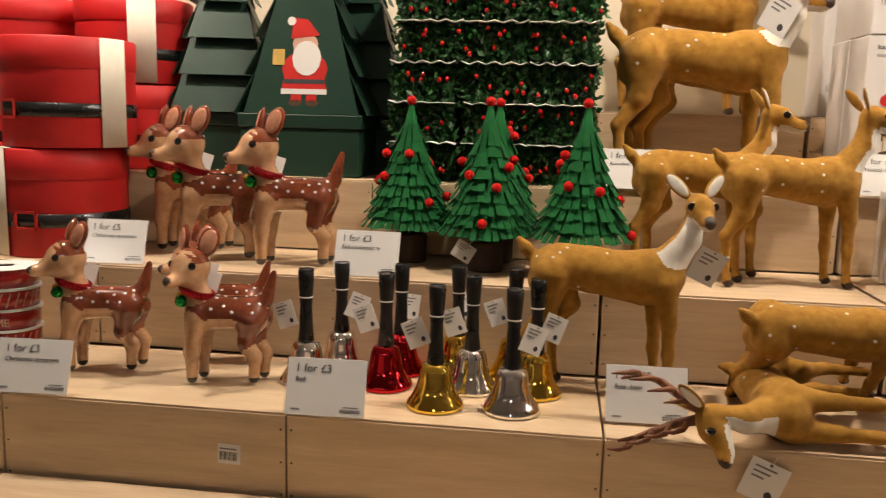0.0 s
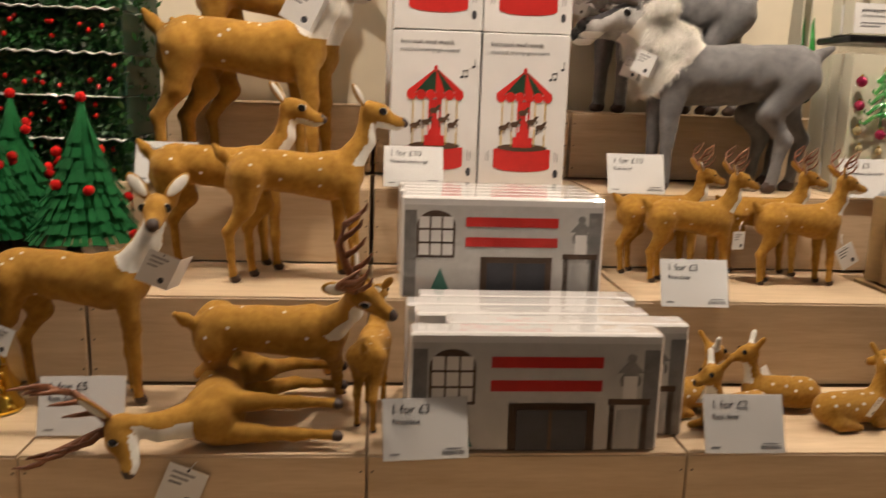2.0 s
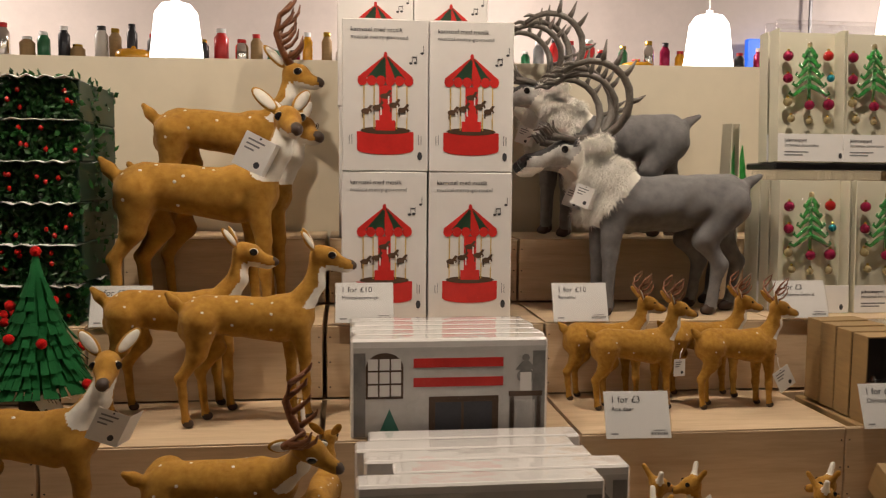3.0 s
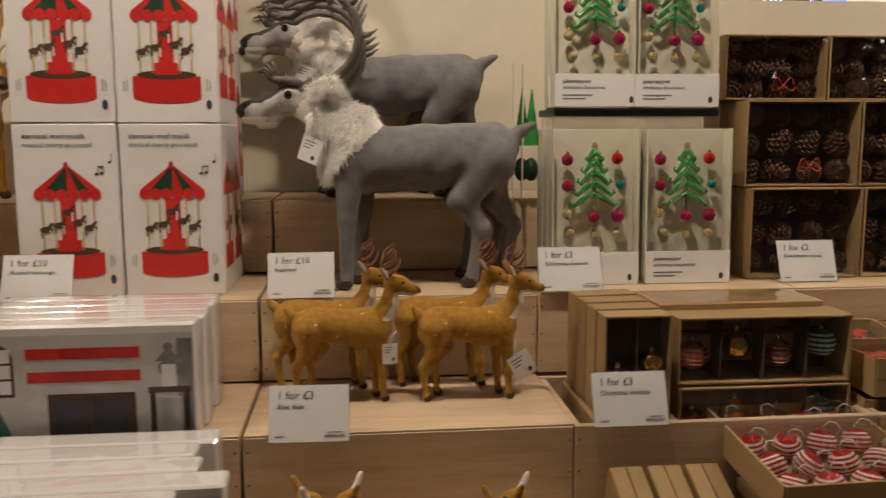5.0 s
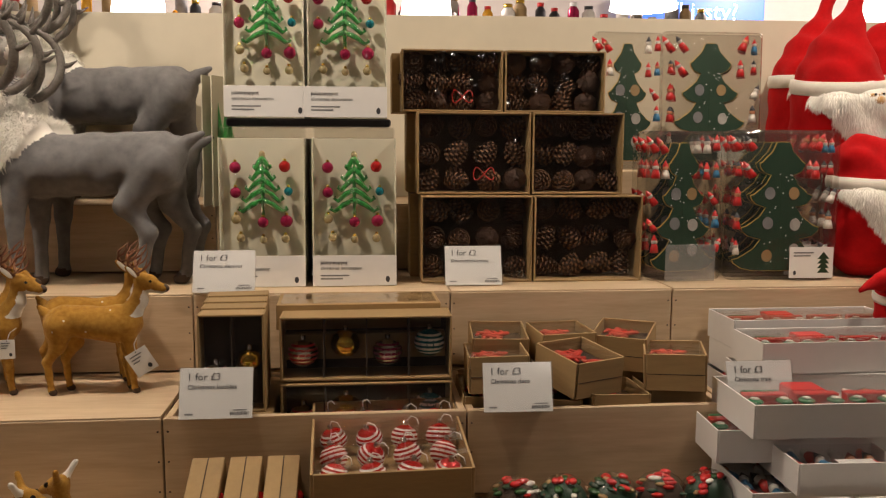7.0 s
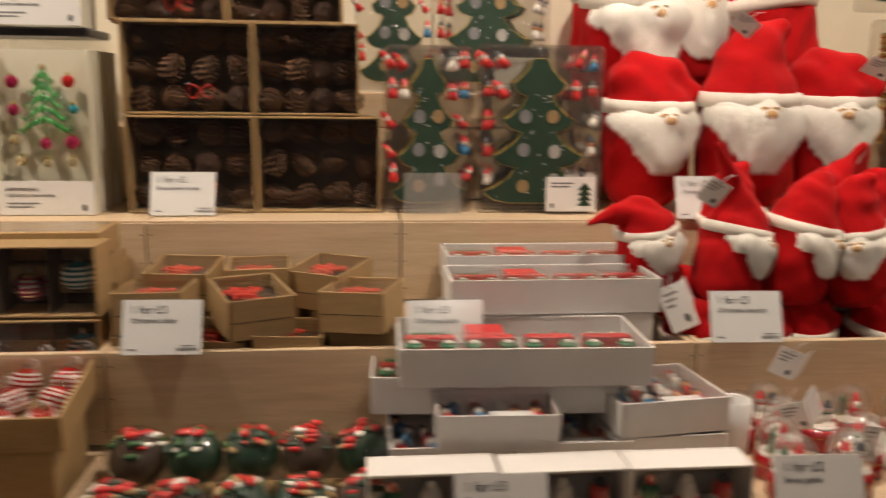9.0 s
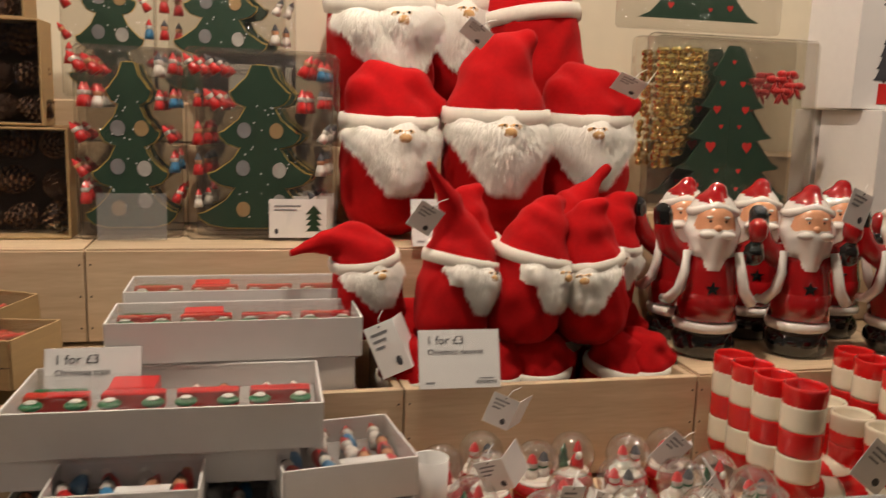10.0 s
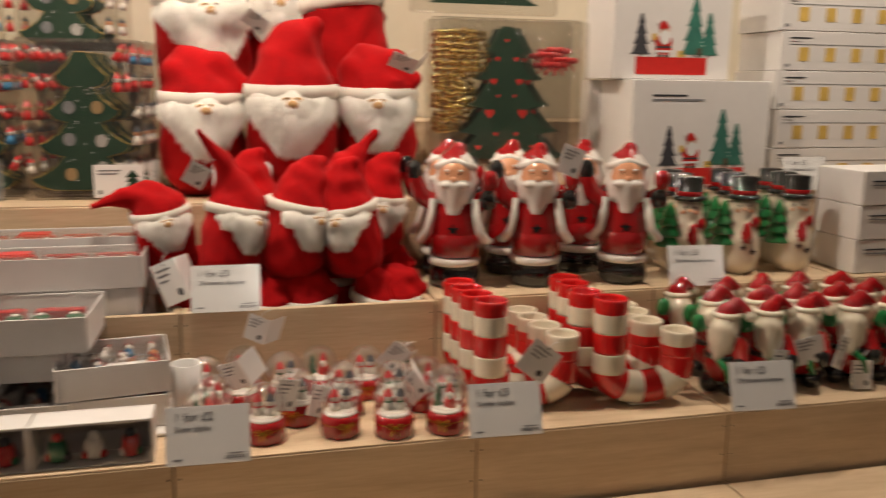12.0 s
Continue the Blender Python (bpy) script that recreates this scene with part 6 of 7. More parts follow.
RED_ORANGE = mat("orange_red_felt", (0.66, 0.045, 0.025), 0.7, scale=60, amount=0.25, bump=0.2)
ab = animal_box(1)
ab.matrix_world = pose(2.112, 0.322, 1.112, 6, 0, 24)
for px, py, pz, rz in ((1.982, 0.330, 1.112, -3), (2.272, 0.318, 1.112, -18), (2.000, 0.430, 1.122, -4), (2.112, 0.435, 1.122, 4), (2.222, 0.425, 1.122, -28), (2.165, 0.315, 1.052, 2), (2.06, 0.325, 1.048, -2),
                       (2.270, 0.345, 1.050, 0), (1.97, 0.345, 1.050, 0), (2.02, 0.435, 1.060, 0), (2.13, 0.435, 1.060, 0), (2.24, 0.430, 1.060, 0)):
    copy_thing(ab, pose(px, py, pz, RNG.uniform(-3, 5), RNG.uniform(-3, 3), rz))
thing("packing_block", "kraft packing carton under the animal boxes", "box", mesh=G().box((2.13, 0.378, (FLOOR2 + 1.046) / 2), (0.36, 0.19, 1.046 - FLOOR2), KRAFT, 0.002))


# ---- white boxes with toys ----
def white_tray(name, label, group, w, d, h):
    b = thing(name, label, "box", group)
    part("base_board", G().box((0, 0, 0.0015), (w, d, 0.003), CARTON, 0.0006), b)
    for s in (-1, 1):
        part("side_board", G().box((s * (w / 2 - 0.001), 0, h / 2), (0.0025, d, h), CARTON, 0.0006), b)
        part("end_board", G().box((0, s * (d / 2 - 0.001), h / 2), (w - 0.005, 0.0025, h), CARTON, 0.0006), b)
    # Lining greyed to paint in the shade between the tray walls.
    part("lining", G().box((0, 0, h - 0.030), (w - 0.006, d - 0.006, 0.002), TRAY_SHADE_GREY, 0.0005), b)
    part("film", G().box((0, 0, h - 0.0015), (w - 0.006, d - 0.006, 0.0008), FILM, 0.0003), b, "clear film lid", shadow=False)
    return b


def train_box():
    w, d, h = 0.322, 0.150, 0.050
    b = white_tray("train_box", "long white box with a small red wooden train", "train boxes", w, d, h)
    zt = h - 0.023
    for k in range(4):
        x = -0.118 + 0.078 * k
        car = part("wagon", G().box((x, -0.012, zt + 0.012), (0.066, 0.016, 0.018), TOY_RED, 0.0015), b, "red wooden wagon")
        for s in (-1, 1):
            part("wheel", G().ball((x + s * 0.022, -0.030, zt + 0.014), 0.0122, TOY_GREEN, 14, (1, 1, 0.35)), car)
            part("hub", G().ball((x + s * 0.022, -0.030, zt + 0.0185), 0.0068, TOY_WHITE, 8, (1, 1, 0.25)), car)
        if k == 1:
            part("cab", G().box((x - 0.004, 0.018, zt + 0.012), (0.052, 0.044, 0.020), TOY_RED, 0.002), car)
        elif k == 0:
            part("boiler", G().tube([(x - 0.026, 0.004, zt + 0.012), (x + 0.026, 0.004, zt + 0.012)], 0.009, TOY_GREEN, 10), car)
        else:
            for s in (-1, 1):
                lo = part("load", figure(G(), 0, 0, 0, 1.5, RNG), car)
                lo.matrix_local = pose(x + s * 0.015, -0.004, zt + 0.012, -90, 0, 0)
    return b


tb = train_box()
tb.matrix_world = pose(2.478, 0.198, 1.083, 0, 0, -1.5)
NARROW = Matrix.Diagonal((0.94, 0.70, 1, 1))
for px, py, pz, rz in ((2.546, 0.322, 1.136, 0.5), (2.538, 0.326, 1.085, -0.5), (2.544, 0.326, 1.034, 0.3), (2.552, 0.436, 1.148, 0.2), (2.556, 0.436, 1.097, 0.0), (2.548, 0.436, 1.046, 0.4)):
    copy_thing(tb, pose(px, py, pz, 0, 0, rz) @ NARROW)
thing("packing_block", "white packing carton under the train boxes", "box", mesh=G().box((2.548, 0.40, (FLOOR2 + 1.033) / 2), (0.30, 0.19, 1.033 - FLOOR2), CARTON, 0.002))


def figure_box(seed, w=0.150, d=0.135, h=0.046):
    rng = random.Random(seed)
    b = white_tray("figure_box", "square white box of small painted wooden figures", "figure boxes", w, d, h)
    for i in range(4):
        for j in range(3):
            f = part("toy_figure", figure(G(), 0, 0, 0, 2.0, rng), b, m=pose(-w * 0.36 + w * 0.24 * i, -d * 0.34 + d * 0.26 * j, h - 0.022, -70, rng.uniform(-25, 25), rng.uniform(-20, 20)))
    part("insert", G().box((w * 0.12, -d * 0.34, h - 0.006), (w * 0.36, d * 0.10, 0.001), CARD, 0.0003), b)
    return b


fb = figure_box(3)
fb.matrix_world = pose(2.438, 0.150, 1.0165, 0, 0, -2)
copy_thing(fb, pose(2.66, 0.180, 1.018, 0, 0, 7))
copy_thing(fb, pose(2.660, 0.180, 0.9695 + 0.0005, 0, 0, 3))
copy_thing(fb, pose(2.535, 0.170, 0.9695, 0, 0, 1))
copy_thing(fb, pose(2.440, 0.168, 0.9695, 0, 0, 0) @ Matrix.Translation((-0.06, 0, 0)))
copy_thing(tb, pose(2.425, 0.215, 1.0335, 0, 0, -3) @ Matrix.Translation((0.02, 0.02, -0.0)))


def standing_box(w=0.148, d=0.05, h=0.062):
    b = open_box("figure_box", "white box of painted figures standing on its side", "box", "figure boxes", w, d, h, CARTON, TRAY_SHADE_GREY, 0.004)
    rng = random.Random(9)
    kinds = (TOY_GREEN, TOY_WHITE, TOY_RED)
    for k in range(3):
        x = -w * 0.30 + w * 0.30 * k
        g = G()
        g.lathe([(0.0005, 0), (0.013, 0.0), (0.012, 0.016), (0.010, 0.024), (0.0005, 0.025)], kinds[k], 10, (x, -0.008, 0.010))
        g.ball((x, -0.008, 0.038), 0.007, (TOY_RED, TOY_WHITE, INK)[k], 8)
        g.ball((x - 0.010, -0.012, 0.014), 0.006, (TOY_RED, TOY_RED, TOY_WHITE)[k], 8)
        g.ball((x + 0.010, -0.012, 0.014), 0.006, (INK, TOY_RED, TOY_GREEN)[k], 8)
        part("toy_figure", g, b)
    part("film", G().box((0, -d / 2 - 0.0006, h / 2), (w - 0.003, 0.0006, h - 0.003), WRINKLED, 0.0002), b, "clear film window", shadow=False)
    return b


sb = standing_box()
sb.matrix_world = pose(2.652, 0.037, Z1 - 0.003, 0, 0, 0)
copy_thing(sb, pose(2.502, 0.037, Z1 - 0.003, 0, 0, 1))
copy_thing(sb, pose(2.349, 0.040, Z1 - 0.003, 0, 0, 0))
thing("packing_block", "white packing carton under the figure boxes", "box", mesh=G().box((2.56, 0.160, Z1 + 0.0025), (0.36, 0.14, 0.004), CARTON, 0.001))


# ---- plush gnomes ----
def gnome_mesh(hat, seed, locks=12000, face=True, low=0.086):
    g, rng = G(), random.Random(seed)
    P = [((0, 0, 0.075), (0, 0, 0.125), 0.080, 0.079, RED_FELT), ((0, 0, 0.15), (0, 0, 0.185), 0.076, 0.074, RED_FELT)]
    for a, b, ra, rb in hat:
        P.append((a, b, ra, rb, RED_FELT))
    if face:
        P.append(((0, -0.056, 0.160), (0, -0.066, low + 0.024), 0.038, 0.022, FUR))
        P.append(((-0.038, -0.046, 0.160), (-0.018, -0.058, low + 0.036), 0.032, 0.022, FUR))
        P.append(((0.038, -0.046, 0.160), (0.018, -0.058, low + 0.036), 0.032, 0.022, FUR))
    g.blob(P, 0.0060, 0.012, lambda w, c, n, m: m, 0.0026, 56 + 8 * (seed % 4))
    band = []
    for k in range(33):
        a = 2 * math.pi * k / 32
        band.append((0.0775 * math.cos(a), 0.0775 * math.sin(a) - 0.002, 0.186 + 0.004 * math.sin(a)))
    pts, faces = [], []
    for k, p in enumerate(band):
        o = Vector((p[0], p[1], 0)).normalized()
        for dr, dz in ((-0.004, -0.013), (0.004, -0.012), (0.0065, 0.0), (0.004, 0.012), (-0.004, 0.013)):
            pts.append((p[0] + o.x * dr, p[1] + o.y * dr, p[2] + dz))
    for k in range(32):
        for j in range(4):
            faces.append((5 * k + j, 5 * k + 5 + j, 5 * k + 6 + j, 5 * k + 1 + j))
    g.put(pts, faces, WHITE_FELT)
    if face:
        g.fur(lambda c, n: c[1] < -0.02 and n[1] < 0.1 and low < c[2] < 0.178 and abs(c[0]) < 0.018 + 0.72 * (c[2] - low), 0.017, 0.0009, FUR, rng, locks, 0.85, 0.36)
        g.ball((0.0, -0.0975, 0.163), 0.0095, SKIN_FELT, 10, (1.1, 0.7, 0.8))
        for s in (-1, 1):
            g.ball((s * 0.0085, -0.0955, 0.1735), 0.0022, BLACK_EYE, 6)
            g.ball((s * 0.008, -0.0905, 0.171), 0.009, SKIN_FELT, 8, (1.1, 0.5, 0.55))
    return g.mesh("gnome")


HAT_UP = (((0, 0, 0.19), (0.002, 0.0, 0.240), 0.074, 0.056), ((0.002, 0, 0.240), (0.010, 0, 0.278), 0.054, 0.034), ((0.010, 0, 0.278), (0.040, -0.004, 0.300), 0.030, 0.016))
HAT_FOLD = (((0, 0, 0.19), (-0.01, 0.005, 0.222), 0.074, 0.062), ((-0.035, -0.01, 0.225), (0.030, -0.012, 0.238), 0.038, 0.034), ((0.030, -0.012, 0.236), (0.074, -0.030, 0.212), 0.030, 0.016))
HAT_TALL = (((0, 0, 0.19), (0.0, 0.002, 0.236), 0.073, 0.054), ((0, 0.002, 0.236), (0.012, 0.0, 0.284), 0.050, 0.028), ((0.012, 0, 0.284), (0.040, 0, 0.360), 0.026, 0.009))
HAT_LEFT = (((0, 0, 0.19), (-0.016, 0.004, 0.236), 0.073, 0.050), ((-0.016, 0.004, 0.236), (-0.060, 0.0, 0.300), 0.046, 0.024), ((-0.060, 0, 0.300), (-0.140, 0, 0.362), 0.022, 0.009))
HAT_FLAT = (((0, 0, 0.19), (-0.02, 0.004, 0.226), 0.073, 0.052), ((-0.02, 0.004, 0.226), (-0.085, 0.0, 0.246), 0.046, 0.024), ((-0.085, 0, 0.246), (-0.165, -0.01, 0.240), 0.022, 0.010))
GN_UP, GN_FOLD, GN_TALL, GN_LEFT, GN_FLAT = gnome_mesh(HAT_UP, 1), gnome_mesh(HAT_FOLD, 2), gnome_mesh(HAT_TALL, 3), gnome_mesh(HAT_LEFT, 4), gnome_mesh(HAT_FLAT, 5)
LITTLE_TALL, LITTLE_LEFT, LITTLE_FLAT, LITTLE_UP = gnome_mesh(HAT_TALL, 7, low=0.105), gnome_mesh(HAT_LEFT, 8, low=0.103), gnome_mesh(HAT_FLAT, 9, low=0.103), gnome_mesh(HAT_UP, 10, low=0.105)
GN_PLAIN = gnome_mesh(HAT_FOLD, 6, face=False)


def gnome(mesh, x, y, z, s=1.0, rx=0, ry=0, rz=0, label="red felt gnome doll with a white fur beard"):
    return thing("gnome_doll", label, "doll", "gnome dolls", pose(x, y, z, rx, ry, rz) @ Matrix.Scale(s, 4), mesh)


gnome(GN_FOLD, 2.784, 0.625, Z3, 1.0, 0, 0, 6)
gnome(GN_UP, 2.952, 0.585, Z3, 1.08, 0, 0, -3)
gnome(GN_FOLD, 3.124, 0.625, Z3 + 0.012, 1.0, 0, 0, -8)
gnome(GN_TALL, 2.795, 0.775, Z4 + 0.028, 1.18, 4, -4, 12, "large red felt gnome doll with a white beard")
gnome(GN_UP, 2.945, 0.86, Z4 + 0.06, 1.1, 0, 0, 0, "large red felt gnome doll with a white beard")
gnome(GN_TALL, 3.102, 0.785, Z4 + 0.03, 1.15, 0, 8, 172, "large red felt gnome doll turned to the wall")
gnome(GN_TALL, 2.80, 0.895, Z4 + 0.05, 1.15, 0, 0, 20, "large red felt gnome doll with a white beard")
S = 0.66
gnome(LITTLE_FLAT, 2.735, 0.405, 1.124, S * 0.92, 0, -10, 14)
gnome(LITTLE_LEFT, 2.822, 0.345, 1.120, S, 0, 12, 34)
gnome(LITTLE_UP, 2.922, 0.345, 1.122, S * 1.04, 4, 10, 30)
gnome(LITTLE_UP, 3.042, 0.345, 1.122, S, 4, -8, -26)
gnome(LITTLE_TALL, 2.985, 0.435, 1.150, S, 0, 20, 6)
gnome(LITTLE_UP, 2.885, 0.435, 1.130, S, 0, -8, 0)
gnome(LITTLE_UP, 3.08, 0.435, 1.125, S, 0, 6, 0)
for gx, ry, z in ((2.875, 6, 0.980), (2.965, -5, 0.982), (3.060, 8, 0.981), (2.785, -6, 0.980), (3.11, 0, 0.980)):
    gnome(GN_PLAIN, gx, 0.345, z, 0.58, 4, ry, 0, "red felt gnome doll half hidden in the bin")
for gx in (2.80, 2.90, 3.00, 3.10):
    gnome(GN_PLAIN, gx, 0.425, 0.985, S, 0, 0, 0, "red felt gnome doll half hidden in the bin")
swing_tag(2.885, 0.475, 1.556, 30, 35, 0, 0.042, 0.03)
swing_tag(3.160, 0.535, 1.492, 40, 20, 0, 0.05, 0.035, True)
swing_tag(2.735, 0.300, 1.135, -12, -22, 0, 0.04, 0.07, True)
swing_tag(2.782, 0.310, 1.305, 20, 30, 0, 0.035, 0.04)


# ---- snow globes ----
def globe_parts(seed):
    b = thing("snow_globe", "small glass snow globe on a red glazed base", "snow globe", "snow globes")
    part("base", G().lathe([(0.0005, 0.0), (0.0270, 0.0), (0.0285, 0.004), (0.0275, 0.012), (0.0280, 0.022), (0.0245, 0.030), (0.0005, 0.030)], CERAMIC_RED, 48, wave=0.025, waves=9), b)
    bow = G()
    for side in (-1, 1):
        bow.tube([(side * 0.010 * math.sin(a), -0.0290 + 0.003 * math.sin(a) ** 2, 0.020 + 0.004 * math.sin(2 * a)) for a in np.linspace(0, math.pi, 9)], 0.0006, GOLD, 5)
        bow.tube([(0, -0.0292, 0.020), (side * 0.003, -0.0292, 0.014), (side * 0.005, -0.0290, 0.007)], 0.0006, GOLD, 5)
    bow.tube([(0.0288 * math.cos(a), 0.0288 * math.sin(a), 0.020) for a in np.linspace(0, 2 * math.pi, 25)], 0.0005, GOLD, 4)
    part("gold_bow", bow, b)
    part("snow", G().ball((0, 0, 0.031), 0.023, TOY_WHITE, 12, (1, 1, 0.30)), b)
    if seed == 2:
        f = part("figurine", G().lathe([(0.0005, 0.034), (0.0095, 0.035), (0.0085, 0.044), (0.0055, 0.053), (0.0005, 0.055)], TOY_RED, 12, (0.006, -0.003, 0)), b, "tiny red-coated Father Christmas")
        part("beard", G().ball((0.006, -0.0085, 0.0535), 0.0048, TOY_WHITE, 8, (1, 0.7, 1.2)), f)
        part("hat", G().lathe([(0.0062, 0.058), (0.0055, 0.060), (0.0030, 0.068), (0.0005, 0.072)], TOY_RED, 10, (0.006, -0.003, 0)), f)
        part("fir", G().lathe([(0.0085, 0.035), (0.0045, 0.045), (0.0070, 0.046), (0.0035, 0.055), (0.0050, 0.056), (0.0005, 0.068)], TOY_GREEN, 10, (-0.011, 0.001, 0)), b)
    else:
        for side in (-1, 1):
            f = part("snowman", G().ball((side * 0.0078, -0.002, 0.041), 0.0090, TOY_WHITE, 10), b, "tiny white snowman")
            part("head", G().ball((side * 0.0078, -0.003, 0.0535), 0.0062, TOY_WHITE, 8), f)
            part("hat", G().lathe([(0.0072, 0.0570), (0.0060, 0.0585), (0.0045, 0.0640), (0.0005, 0.0680)], TOY_RED if side < 0 else INK, 10, (side * 0.0085, -0.003, 0)), f)
            part("scarf", G().lathe([(0.0058, 0.0475), (0.0072, 0.0487), (0.0058, 0.0502)], TOY_RED if (side + seed) % 2 else TOY_GREEN, 12, (side * 0.0078, -0.0025, 0)), f)
    part("glass", G().ball((0, 0, 0.053), 0.0285, GLOBE, 18), b, "clear glass dome", shadow=False)
    return b


GLOBES = [globe_parts(k) for k in range(3)]
spots_at = [(2.973, 0.050), (3.047, 0.033), (3.122, 0.030), (2.869, 0.052), (2.918, 0.105), (2.800, 0.100), (2.990, 0.125), (3.060, 0.110), (3.110, 0.120), (2.840, 0.165), (2.905, 0.185), (2.960, 0.205),
            (3.030, 0.190), (3.090, 0.200), (2.785, 0.190), (2.845, 0.225), (3.135, 0.075), (2.790, 0.045)]
for k, (gx, gy) in enumerate(spots_at):
    m = pose(gx, gy, Z1, 0, 0, RNG.uniform(-25, 25))
    if k < 3:
        GLOBES[k].matrix_world = m
    else:
        copy_thing(GLOBES[k % 3], m)
for gx, gy, gz, rx, ry, rz in ((2.865, 0.215, 1.075, 10, 20, -20), (2.945, 0.085, 1.0, 0, 25, 40), (3.085, 0.080, 1.01, 0, -35, 20), (3.070, 0.155, 1.035, 10, 40, 0), (2.83, 0.12, 1.035, 20, -20, -30), (2.90, 0.065, 1.02, 0, 15, 20)):
    swing_tag(gx, gy, gz, rx, ry, rz, 0.034, 0.045, True)


thing("paper_roll", "short rolled white paper sleeve standing on the shelf", "paper roll",
      mesh=G().lathe([(0.020, 0.0), (0.0205, 0.0), (0.0215, 0.085), (0.0210, 0.0852), (0.0203, 0.084), (0.0198, 0.001)], CARD, 24, (2.762, 0.150, Z1)))

# ---- candy cane candle holders ----
def candle_holder_mesh():
    pts = []
    for k in range(10):
        pts.append((-0.056, 0, 0.148 - 0.0105 * k))
    for k in range(13):
        a = radians(180 + 15 * k)
        pts.append((0.056 * math.cos(a), 0, 0.052 + 0.028 * math.sin(a)))
    for k in range(1, 5):
        pts.append((0.056, 0, 0.052 + 0.0105 * k))
    dense = []
    for a, b in zip(pts, pts[1:]):
        dense += [Vector(a).lerp(Vector(b), j / 3) for j in range(3)]
    return dense + [Vector(pts[-1])]


def candle_holder():
    b = thing("candle_holder", "red and white striped glazed candy cane candle holder", "candle holder", "candle holders")
    path = candle_holder_mesh()
    n = len(path)
    step = 0.030
    run, cuts, start = 0.0, [], 0
    for k in range(1, n):
        run += (path[k] - path[k - 1]).length
        if run > step or k == n - 1:
            cuts.append((start, k))
            start, run = k, 0.0
    for j, (a, c) in enumerate(cuts):
        m = CERAMIC_STRIPE if j % 2 else CERAMIC_CREAM
        if j == len(cuts) - 1:
            m = CERAMIC_STRIPE
        part("stripe", G().tube(path[a:c + 1], 0.0262, m, 22), b)
    for p, m in ((path[0], CERAMIC_STRIPE), (path[-1], CERAMIC_CREAM)):
        part("cup", G().lathe([(0.0262, -0.001), (0.0266, 0.010), (0.0268, 0.0185), (0.0262, 0.0212), (0.0246, 0.0222), (0.0226, 0.0212), (0.0216, 0.018), (0.0212, 0.0015), (0.0005, 0.0012)], m, 24, p), b)
    part("foot", G().box((0, 0, 0.0015), (0.05, 0.03, 0.003), CERAMIC_CREAM, 0.001), b)
    return b


ch = candle_holder()
ch.matrix_world = pose(3.447, 0.066, Z1 + 0.001, 0, 0, -4)
for px, py, rz in ((3.425, 0.122, 2), (3.430, 0.178, 0), (3.432, 0.222, 2), (3.262, 0.088, -8), (3.252, 0.135, -4), (3.250, 0.182, -2), (3.248, 0.224, 0)):
    copy_thing(ch, pose(px, py, Z1 + 0.001, 0, 0, rz))
swing_tag(3.262, 0.032, 1.055, 0, 38, 0, 0.052, 0.052)
swing_tag(3.405, 0.100, 1.075, 0, 50, 20, 0.04, 0.05)


